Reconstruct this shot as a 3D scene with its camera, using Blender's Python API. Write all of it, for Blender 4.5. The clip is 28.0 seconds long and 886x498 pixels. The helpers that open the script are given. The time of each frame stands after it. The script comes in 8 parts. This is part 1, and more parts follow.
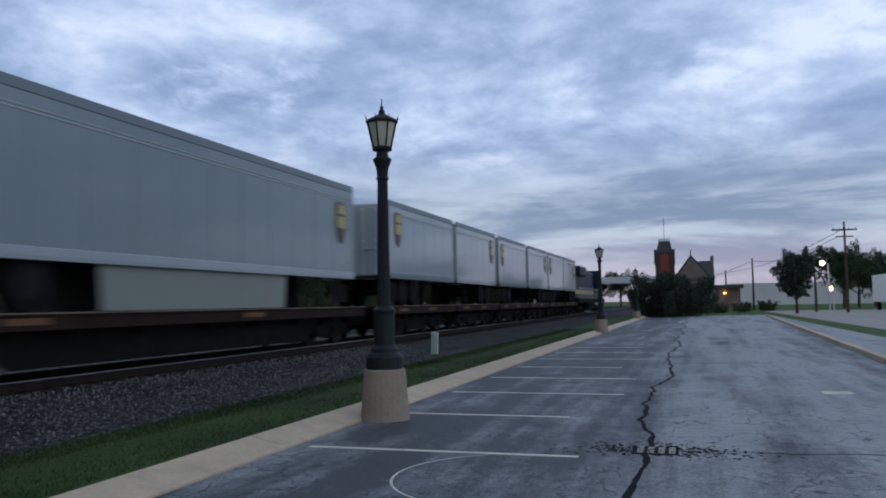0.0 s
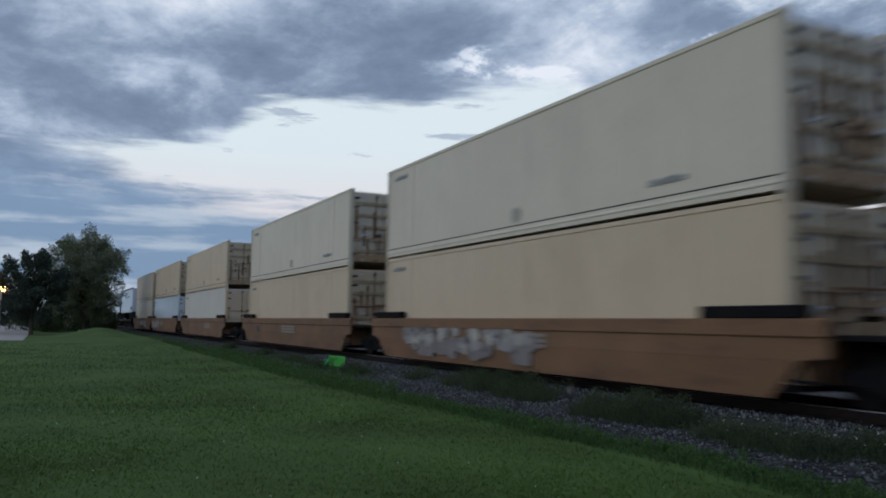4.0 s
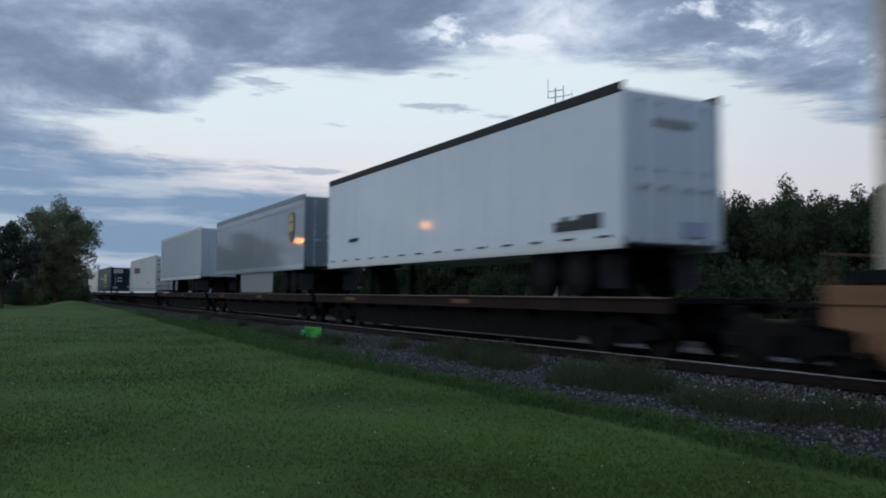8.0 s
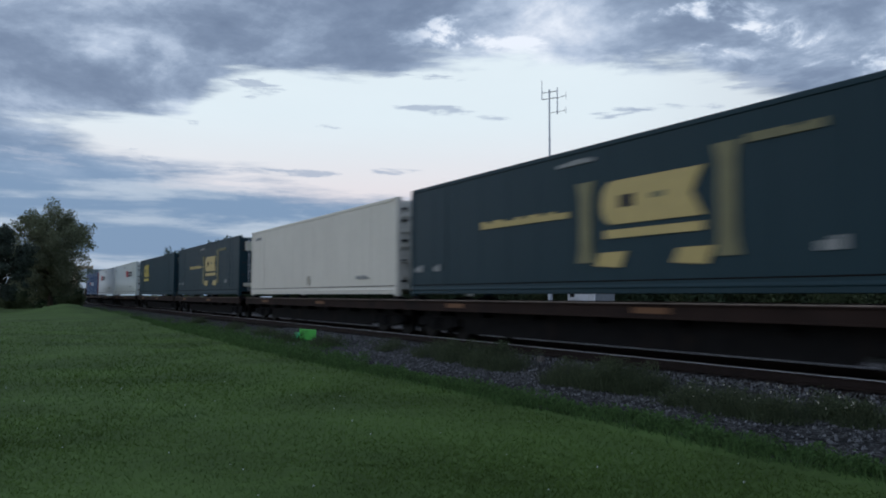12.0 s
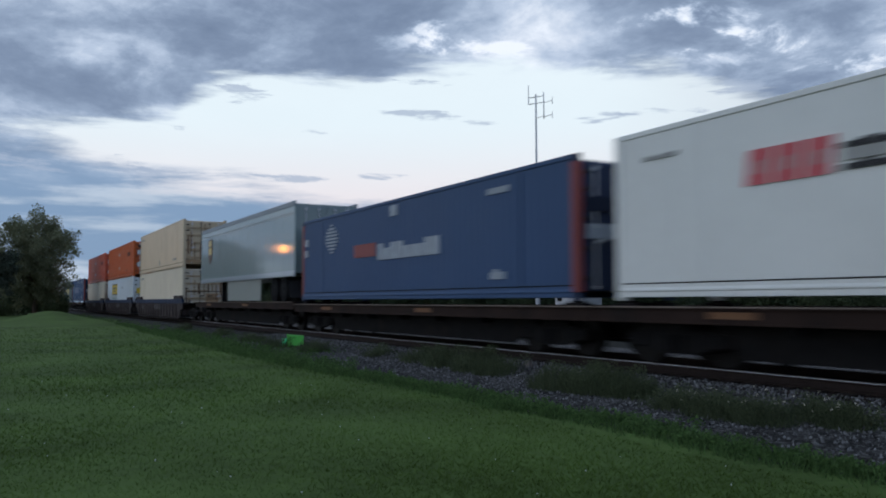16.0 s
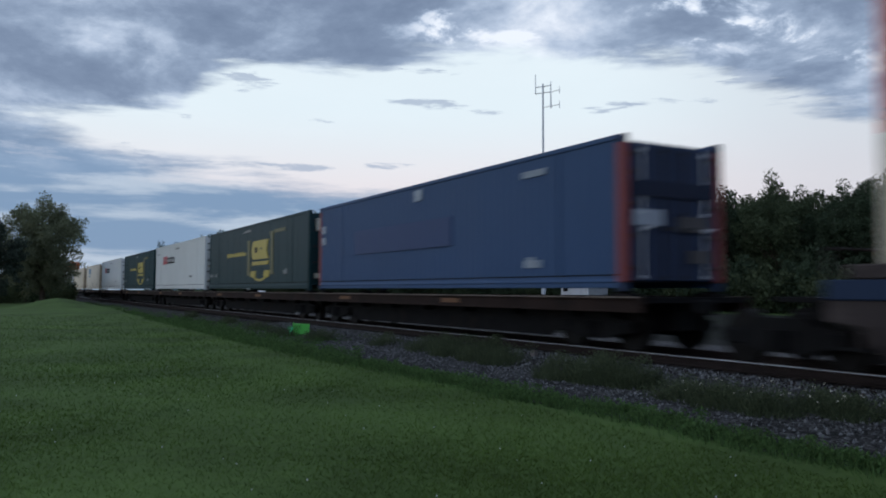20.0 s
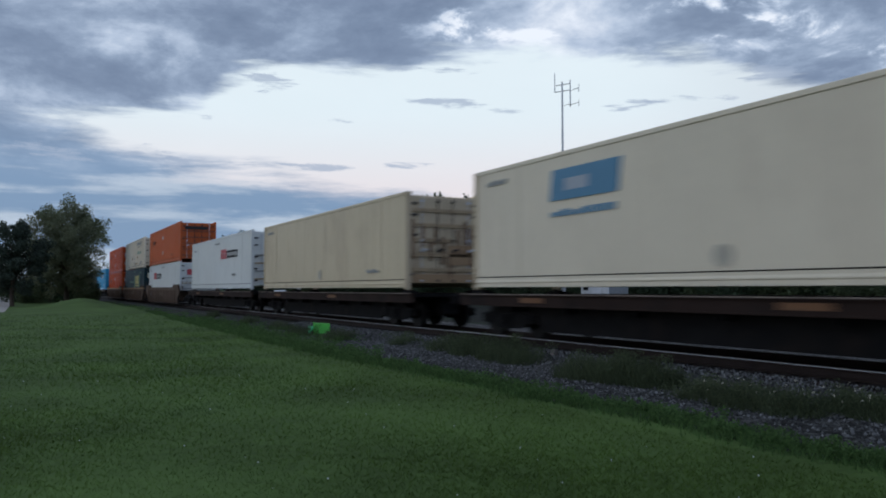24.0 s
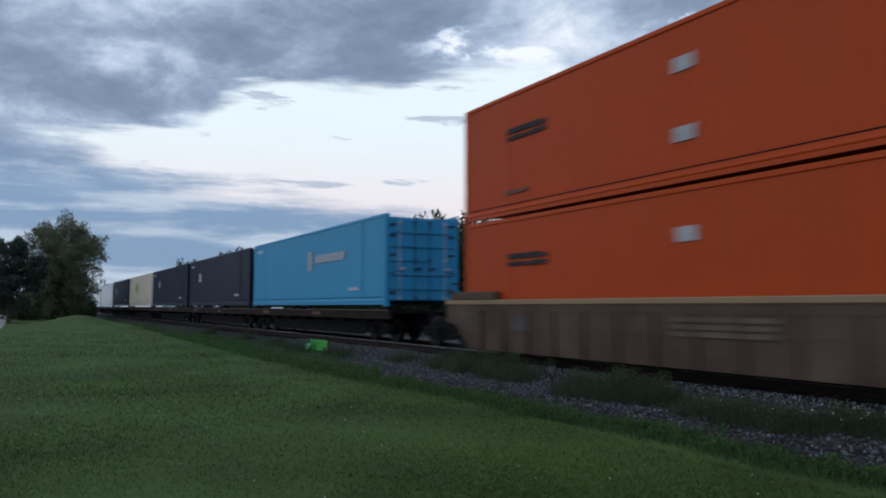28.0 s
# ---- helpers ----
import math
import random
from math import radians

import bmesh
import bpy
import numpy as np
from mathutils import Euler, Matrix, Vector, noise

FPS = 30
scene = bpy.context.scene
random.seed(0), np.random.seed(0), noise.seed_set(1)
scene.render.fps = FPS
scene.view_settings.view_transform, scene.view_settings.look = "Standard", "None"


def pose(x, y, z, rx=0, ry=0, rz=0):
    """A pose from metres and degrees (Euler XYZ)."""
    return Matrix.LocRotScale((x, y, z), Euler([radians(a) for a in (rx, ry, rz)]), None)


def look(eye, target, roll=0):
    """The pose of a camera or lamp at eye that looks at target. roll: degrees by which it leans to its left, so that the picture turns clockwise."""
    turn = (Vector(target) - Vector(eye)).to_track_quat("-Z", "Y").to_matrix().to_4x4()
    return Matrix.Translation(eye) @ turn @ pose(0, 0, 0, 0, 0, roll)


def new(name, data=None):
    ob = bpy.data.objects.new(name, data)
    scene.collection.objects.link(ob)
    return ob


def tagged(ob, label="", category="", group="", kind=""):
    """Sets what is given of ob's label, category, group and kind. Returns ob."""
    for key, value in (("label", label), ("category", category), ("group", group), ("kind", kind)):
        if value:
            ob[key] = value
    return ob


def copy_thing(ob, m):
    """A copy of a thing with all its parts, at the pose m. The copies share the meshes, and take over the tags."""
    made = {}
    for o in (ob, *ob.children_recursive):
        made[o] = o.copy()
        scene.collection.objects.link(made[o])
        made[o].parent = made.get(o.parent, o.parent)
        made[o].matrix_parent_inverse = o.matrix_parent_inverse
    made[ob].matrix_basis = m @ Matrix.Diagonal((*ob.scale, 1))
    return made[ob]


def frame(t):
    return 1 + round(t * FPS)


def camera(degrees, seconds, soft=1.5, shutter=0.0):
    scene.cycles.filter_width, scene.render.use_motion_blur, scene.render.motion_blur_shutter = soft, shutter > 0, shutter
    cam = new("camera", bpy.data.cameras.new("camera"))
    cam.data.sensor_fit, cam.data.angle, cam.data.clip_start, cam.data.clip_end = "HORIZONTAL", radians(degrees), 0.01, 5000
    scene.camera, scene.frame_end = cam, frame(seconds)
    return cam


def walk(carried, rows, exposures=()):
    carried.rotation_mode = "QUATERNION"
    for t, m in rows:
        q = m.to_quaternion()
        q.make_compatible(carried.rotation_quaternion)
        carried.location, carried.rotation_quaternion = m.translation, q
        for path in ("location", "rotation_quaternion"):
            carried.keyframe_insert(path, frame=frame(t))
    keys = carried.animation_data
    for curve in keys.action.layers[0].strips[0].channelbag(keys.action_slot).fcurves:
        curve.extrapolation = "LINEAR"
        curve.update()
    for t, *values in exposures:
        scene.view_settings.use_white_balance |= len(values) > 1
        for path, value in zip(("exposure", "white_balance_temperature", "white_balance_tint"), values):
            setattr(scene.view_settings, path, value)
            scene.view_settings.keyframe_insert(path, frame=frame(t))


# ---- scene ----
# ---- camera ----
cam = camera(57.5, 28.0, 1.9, 0.45)
PATH = [
    (0.0, 0, 0, 1.14, 93.92, 0.97, -72.80),
    (0.2, 0, 0, 1.14, 93.90, 1.10, -71.90),
    (0.3, 0, 0, 1.14, 93.94, 1.28, -70.70),
    (0.4, 0, 0, 1.14, 94.10, 1.60, -67.60),
    (0.5, 0, 0, 1.14, 94.40, 2.00, -63.20),
    (0.6, 0, 0, 1.14, 94.60, 2.50, -58.80),
    (0.7, 0, 0, 1.14, 94.85, 2.90, -53.10),
    (0.8, 0, 0, 1.14, 95.40, 3.00, -45.60),
    (0.9, 0, 0, 1.14, 96.00, 3.10, -35.20),
    (1.0, 0, 0, 1.14, 96.60, 3.10, -26.00),
    (1.1, 0, 0, 1.14, 97.00, 2.80, -20.30),
    (1.2, 0, 0, 1.14, 97.30, 2.40, -14.80),
    (1.3, 0, 0, 1.14, 97.50, 2.10, -8.30),
    (1.4, 0, 0, 1.14, 97.60, 2.05, 0.80),
    (1.5, 0, 0, 1.14, 97.62, 2.00, 10.20),
    (1.6, 0, 0, 1.14, 97.62, 1.70, 17.70),
    (1.7, 0, 0, 1.14, 97.50, 1.30, 23.60),
    (1.8, 0, 0, 1.14, 97.43, 0.90, 28.60),
    (1.9, 0, 0, 1.14, 97.30, 0.80, 33.20),
    (2.0, 0, 0, 1.14, 97.20, 0.65, 38.20),
    (2.1, 0, 0, 1.14, 97.10, 0.45, 42.40),
    (2.3, 0, 0, 1.14, 96.90, 0.00, 48.30),
    (2.5, 0, 0, 1.14, 96.60, -0.30, 52.70),
    (2.6, 0, 0, 1.14, 96.45, -0.50, 54.90),
    (2.8, 0, 0, 1.14, 96.10, -0.95, 59.10),
    (3.0, 0, 0, 1.14, 95.85, -1.23, 62.75),
    (3.5, 0, 0, 1.14, 95.57, -0.87, 63.73),
    (5.5, 0, 0, 1.14, 93.76, -0.78, 63.66),
    (6.0, 0, 0, 1.14, 93.61, -0.64, 63.38),
    (6.5, 0, 0, 1.14, 93.26, -0.43, 63.09),
    (7.0, 0, 0, 1.14, 93.18, -0.69, 62.85),
    (7.5, 0, 0, 1.14, 93.29, -0.53, 62.42),
    (8.0, 0, 0, 1.14, 93.21, -0.41, 62.08),
    (8.5, 0, 0, 1.14, 93.14, -0.50, 61.72),
    (9.0, 0, 0, 1.14, 93.13, -0.45, 61.58),
    (9.5, 0, 0, 1.14, 93.21, -0.48, 61.67),
    (10.0, 0, 0, 1.14, 93.36, -0.60, 61.80),
    (10.5, 0, 0, 1.14, 93.48, -0.44, 61.75),
    (11.0, 0, 0, 1.14, 93.49, -0.29, 61.67),
    (11.5, 0, 0, 1.14, 93.37, -0.26, 61.70),
    (12.0, 0, 0, 1.14, 93.33, -0.18, 61.71),
    (12.5, 0, 0, 1.14, 93.30, 0.01, 61.77),
    (14.5, 0, 0, 1.14, 92.93, 0.35, 60.86),
    (15.0, 0, 0, 1.14, 93.20, 0.35, 60.90),
    (15.5, 0, 0, 1.14, 93.48, 0.38, 60.93),
    (16.0, 0, 0, 1.14, 93.67, 0.14, 60.84),
    (16.5, 0, 0, 1.14, 93.85, 0.17, 60.90),
    (17.0, 0, 0, 1.14, 93.87, 0.30, 61.14),
    (17.5, 0, 0, 1.14, 93.69, 0.30, 61.15),
    (18.0, 0, 0, 1.14, 93.70, 0.14, 61.05),
    (18.5, 0, 0, 1.14, 93.69, 0.21, 61.02),
    (19.0, 0, 0, 1.14, 93.53, 0.19, 60.92),
    (19.5, 0, 0, 1.14, 93.22, 0.03, 61.03),
    (20.0, 0, 0, 1.14, 92.93, -0.17, 61.25),
    (20.5, 0, 0, 1.14, 92.92, -0.35, 61.41),
    (21.0, 0, 0, 1.14, 92.95, -0.33, 61.63),
    (21.5, 0, 0, 1.14, 92.95, -0.21, 61.97),
    (23.5, 0, 0, 1.14, 92.87, -0.02, 62.92),
    (24.0, 0, 0, 1.14, 92.87, -0.03, 62.64),
    (24.5, 0, 0, 1.14, 92.92, -0.17, 62.21),
    (25.0, 0, 0, 1.14, 93.00, -0.13, 62.14),
    (25.5, 0, 0, 1.14, 92.94, 0.10, 62.35),
    (26.0, 0, 0, 1.14, 92.77, 0.10, 62.34),
    (26.5, 0, 0, 1.14, 92.86, -0.03, 62.29),
    (27.0, 0, 0, 1.14, 93.39, -0.12, 62.34),
    (27.5, 0, 0, 1.14, 93.90, -0.18, 62.42),
    (28.0, 0, 0, 1.14, 94.07, -0.04, 62.48),
]
walk(cam, [(r[0], pose(*r[1:])) for r in PATH],
     [(0.0, 0.0), (1.0, 0.10), (1.6, 0.15), (2.0, 0.24), (2.4, 0.12), (3.0, -0.10), (6.0, -0.06), (12.0, 0.0), (15.0, 0.10), (18.0, 0.03), (21.0, 0.06), (24.0, 0.02), (27.0, 0.12), (28.0, 0.12)])

# ---- world and sun ----
# x: the way the train runs, y: across the track, z: up from the rail head.
SUN_AZ, SUN_EL = radians(205), radians(9)      # azimuth from +y, clockwise


def make_world():
    w = bpy.data.worlds.new("dusk_sky")
    scene.world = w
    w.use_nodes = True
    nt = w.node_tree
    N, L = nt.nodes, nt.links
    N.clear()

    def node(kind, **kw):
        n = N.new(kind)
        for k, v in kw.items():
            if k == "op":
                n.operation = v
            elif k == "ins":
                for i, x in v.items():
                    n.inputs[i].default_value = x
        return n

    def math_(op, a, b=None, c=None):
        n = node("ShaderNodeMath", op=op)
        for i, x in enumerate((a, b, c)):
            if x is None:
                continue
            if isinstance(x, (int, float)):
                n.inputs[i].default_value = x
            else:
                L.new(x, n.inputs[i])
        return n.outputs[0]

    def smooth(x, a, b, lo=0.0, hi=1.0):
        n = N.new("ShaderNodeMapRange")
        n.interpolation_type = "SMOOTHSTEP"
        L.new(x, n.inputs["Value"])
        for k, v in (("From Min", a), ("From Max", b), ("To Min", lo), ("To Max", hi)):
            n.inputs[k].default_value = v
        return n.outputs["Result"]

    def mix(f, a, b):
        n = N.new("ShaderNodeMix")
        n.data_type = "RGBA"
        n.clamp_factor = True
        if isinstance(f, (int, float)):
            n.inputs[0].default_value = f
        else:
            L.new(f, n.inputs[0])
        for i, x in ((6, a), (7, b)):
            if isinstance(x, tuple):
                n.inputs[i].default_value = (*x, 1)
            else:
                L.new(x, n.inputs[i])
        return n.outputs[2]

    def noise_(vec, scale, detail=6.0, rough=0.55, dist=0.0):
        n = N.new("ShaderNodeTexNoise")
        L.new(vec, n.inputs["Vector"])
        for k, v in (("Scale", scale), ("Detail", detail), ("Roughness", rough), ("Distortion", dist)):
            n.inputs[k].default_value = v
        return n.outputs["Fac"]

    tc = N.new("ShaderNodeTexCoord")
    sep = N.new("ShaderNodeSeparateXYZ")
    L.new(tc.outputs["Generated"], sep.inputs[0])
    dx, dy, dz = sep.outputs
    el = math_("ARCSINE", dz)
    az = math_("ARCTAN2", math_("MULTIPLY", dx, -1.0), dy)
    # the cloud deck is a flat layer seen in perspective
    den = math_("ADD", math_("MAXIMUM", dz, 0.0), 0.20)
    comb = N.new("ShaderNodeCombineXYZ")
    L.new(math_("DIVIDE", dx, den), comb.inputs[0])
    L.new(math_("DIVIDE", dy, den), comb.inputs[1])
    deck = comb.outputs[0]
    big = noise_(deck, 1.55, 8.0, 0.60, 0.25)
    fine = noise_(deck, 5.2, 8.0, 0.62, 0.3)
    # streaks along the horizon
    comb2 = N.new("ShaderNodeCombineXYZ")
    L.new(az, comb2.inputs[0])
    L.new(math_("MULTIPLY", el, 6.5), comb2.inputs[1])
    streak = noise_(comb2.outputs[0], 3.4, 8.0, 0.58, 0.3)
    wob = noise_(comb2.outputs[0], 6.5, 8.0, 0.60, 0.2)
    jag = math_("ADD", math_("MULTIPLY", math_("SUBTRACT", wob, 0.5), 0.075), math_("MULTIPLY", math_("SUBTRACT", streak, 0.5), 0.055))

    def along(points):
        """A height in radians over the azimuth, from (azimuth, height) in degrees."""
        a0, a1 = points[0][0], points[-1][0]
        r = N.new("ShaderNodeValToRGB")
        L.new(math_("DIVIDE", math_("SUBTRACT", az, radians(a0)), radians(a1 - a0)), r.inputs[0])
        el_ = r.color_ramp.elements
        while len(el_) < len(points):
            el_.new(0.5)
        for k, (a, h) in enumerate(points):
            el_[k].position = (a - a0) / (a1 - a0)
        for k, (a, h) in enumerate(points):
            el_[k].color = (h / 20, h / 20, h / 20, 1)
        return math_("MULTIPLY", r.outputs[0], radians(20))

    # clear gap low in the sky across the track: its upper and lower brink
    brink_hi = along([(20, 9.0), (32, 10.9), (35, 11.6), (38, 13.0), (41, 14.2), (43, 15.1), (45, 15.7), (52, 16.1), (56, 16.7), (64, 16.4), (65.5, 15.8), (69, 15.6), (73.5, 15.8), (76.5, 15.1), (78, 14.2), (79.5, 12.9), (81, 12.5), (86, 11.8), (90, 11.1), (100, 9.6)])
    brink_lo = along([(30, 2.0), (45, 3.4), (60, 4.7), (69.5, 6.0), (72.5, 6.6), (76.5, 7.4), (80, 8.0), (84, 8.8), (87, 9.7), (90, 10.3), (100, 10.6)])
    top_in = smooth(math_("ADD", math_("SUBTRACT", brink_hi, el), jag), -0.010, 0.016)
    low_in = smooth(math_("ADD", math_("SUBTRACT", el, brink_lo), math_("MULTIPLY", jag, 1.1)), -0.012, 0.028)
    side = smooth(math_("ABSOLUTE", math_("SUBTRACT", az, radians(58))), radians(36), radians(52), 1.0, 0.0)
    gap = math_("MULTIPLY", math_("MULTIPLY", top_in, low_in), side)

    # cloud brightness
    tone = math_("ADD", math_("MULTIPLY", big, 0.78), math_("MULTIPLY", fine, 0.245))
    # a thinner, brighter stretch of deck overhead of the line
    for ta, te, ra, re, up in ((38.5, 21.8, 6.0, 2.4, 0.08), (29.0, 22.6, 6.0, 3.6, 0.08), (41.3, 15.9, 1.6, 0.5, 0.08), (57.2, 17.7, 2.4, 0.35, 0.09),
                               (36.0, 15.5, 9.0, 4.5, 0.03), (78.0, 21.0, 14.0, 6.0, 0.02), (-57.0, 15.0, 6.0, 1.3, 0.075), (-63.0, 16.7, 2.2, 0.9, 0.05), (-91.0, 15.6, 3.6, 1.6, 0.045), (-101.0, 16.8, 3.5, 1.2, 0.04), (-75.0, 9.9, 3.6, 0.8, 0.05)):
        t1 = math_("DIVIDE", math_("SUBTRACT", az, radians(ta)), radians(ra))
        t2 = math_("DIVIDE", math_("SUBTRACT", el, radians(te)), radians(re))
        q = math_("ADD", math_("ADD", math_("MULTIPLY", t1, t1), math_("MULTIPLY", t2, t2)), math_("MULTIPLY", math_("SUBTRACT", fine, 0.5), -7.0))
        tone = math_("ADD", tone, smooth(q, -0.6, 1.7, up * 1.2, 0.0))
    tone = math_("ADD", tone, smooth(dx, -0.3, 0.75, 0.016, 0.046))
    tone = math_("ADD", tone, smooth(math_("ABSOLUTE", math_("ADD", az, radians(42))), 0.1, 0.6, 0.015, 0.0))
    over = math_("SUBTRACT", el, brink_hi)
    torn = math_("MULTIPLY", math_("MULTIPLY", smooth(over, 0.0, 0.03), smooth(over, 0.05, 0.12, 1.0, 0.0)), smooth(fine, 0.55, 0.68, 0.0, 0.16))
    tone = math_("ADD", tone, math_("MULTIPLY", math_("MULTIPLY", torn, smooth(az, radians(68), radians(60))), smooth(az, radians(20), radians(40))))
    ramp = N.new("ShaderNodeValToRGB")
    L.new(tone, ramp.inputs[0])
    e = ramp.color_ramp.elements
    e[0].position, e[0].color = 0.37, (0.155, 0.212, 0.325, 1)
    e[1].position, e[1].color = 0.70, (0.84, 0.90, 1.0, 1)
    for pos, col in ((0.47, (0.213, 0.282, 0.410)), (0.535, (0.300, 0.385, 0.53)), (0.60, (0.47, 0.565, 0.72))):
        k = e.new(pos)
        k.color = (*col, 1)
    clouds = mix(smooth(dx, 0.0, 0.7, 0.0, 0.35), ramp.outputs[0], mix(tone, (0.0, 0.10, 0.42), (0.75, 1.0, 1.55)))
    # low bands near the horizon
    sky = N.new("ShaderNodeTexSky")
    sky.sky_type, sky.sun_disc = "NISHITA", False
    sky.sun_elevation, sky.sun_rotation = SUN_EL, SUN_AZ
    clear = N.new("ShaderNodeVectorMath")
    clear.operation = "SCALE"
    L.new(sky.outputs[0], clear.inputs[0])
    clear.inputs["Scale"].default_value = 0.05
    lowband = mix(smooth(math_("ADD", math_("MULTIPLY", streak, 0.6), math_("MULTIPLY", wob, 0.4)), 0.46, 0.60), (0.225, 0.345, 0.535), (0.52, 0.62, 0.76))
    lowband = mix(smooth(dx, 0.1, 0.8, 0.0, 0.75), lowband, mix(smooth(streak, 0.40, 0.62), (0.25, 0.33, 0.50), (0.60, 0.70, 0.86)))
    lowband = mix(0.12, lowband, clear.outputs[0])
    low = smooth(math_("ADD", el, math_("MULTIPLY", jag, 0.6)), radians(6.0), radians(12.5), 1.0, 0.0)
    col = mix(low, clouds, lowband)
    white = mix(smooth(el, radians(5.5), radians(13.0)), (0.82, 0.765, 0.80), (0.765, 0.87, 0.935))
    white = mix(smooth(az, radians(33), radians(52), 0.55, 0.0), white, (0.56, 0.59, 0.66))
    col = mix(math_("MULTIPLY", gap, 0.97), col, white)
    # small dark wisps in the gap
    shred = math_("SUBTRACT", noise_(comb2.outputs[0], 11.0, 8.0, 0.66, 0.3), 0.53)
    for wa, we, ra, re in ((62.8, 13.1, 2.3, 0.36), (65.3, 8.9, 1.6, 0.26), (69.5, 11.8, 1.2, 0.22), (79.1, 11.6, 0.6, 0.24), (49.4, 12.7, 1.6, 0.28), (44.8, 12.8, 3.0, 0.24), (57.6, 12.55, 1.6, 0.18), (63.4, 15.3, 2.0, 0.34), (75.3, 14.3, 1.6, 0.45), (76.3, 8.6, 5.6, 0.30), (84.0, 9.1, 2.6, 0.40), (88.0, 8.7, 3.0, 0.45), (40.6, 14.2, 1.6, 0.5), (37.0, 12.3, 2.6, 0.35)):
        u = math_("DIVIDE", math_("SUBTRACT", az, radians(wa)), radians(ra))
        v = math_("DIVIDE", math_("SUBTRACT", el, radians(we)), radians(re))
        q = math_("ADD", math_("ADD", math_("MULTIPLY", u, u), math_("MULTIPLY", v, v)), math_("MULTIPLY", shred, -17.0))
        col = mix(smooth(q, -0.4, 1.6, 0.75, 0.0), col, (0.36, 0.44, 0.58))
    # rosy glow low down, far along the line
    a1 = math_("ABSOLUTE", math_("ADD", az, radians(92)))
    glow = math_("MULTIPLY", smooth(a1, 0.1, 0.75, 1.0, 0.0), smooth(el, 0.0, radians(6.0), 1.0, 0.0))
    col = mix(math_("MULTIPLY", glow, 0.5), col, (0.60, 0.45, 0.53))
    # the brighter western sky above and behind
    west = smooth(dy, -0.1, -0.9)
    gain = math_("ADD", 1.0, math_("MULTIPLY", west, 0.45))
    sc = N.new("ShaderNodeVectorMath")
    sc.operation = "SCALE"
    L.new(col, sc.inputs[0])
    L.new(gain, sc.inputs["Scale"])
    # below the horizon
    under = mix(smooth(dz, -0.03, 0.0), (0.03, 0.035, 0.03), sc.outputs[0])
    bg = N.new("ShaderNodeBackground")
    L.new(under, bg.inputs[0])
    bg.inputs[1].default_value = 1.0
    out = N.new("ShaderNodeOutputWorld")
    L.new(bg.outputs[0], out.inputs[0])


make_world()
lamp = bpy.data.lights.new("sun", "SUN")
lamp.energy, lamp.angle, lamp.color = 0.62, radians(85), (0.90, 0.95, 1.0)
sun = new("sun", lamp)
sun.matrix_world = look((math.sin(SUN_AZ) * 50, math.cos(SUN_AZ) * 50, 50 * math.tan(SUN_EL)), (0, 0, 0))


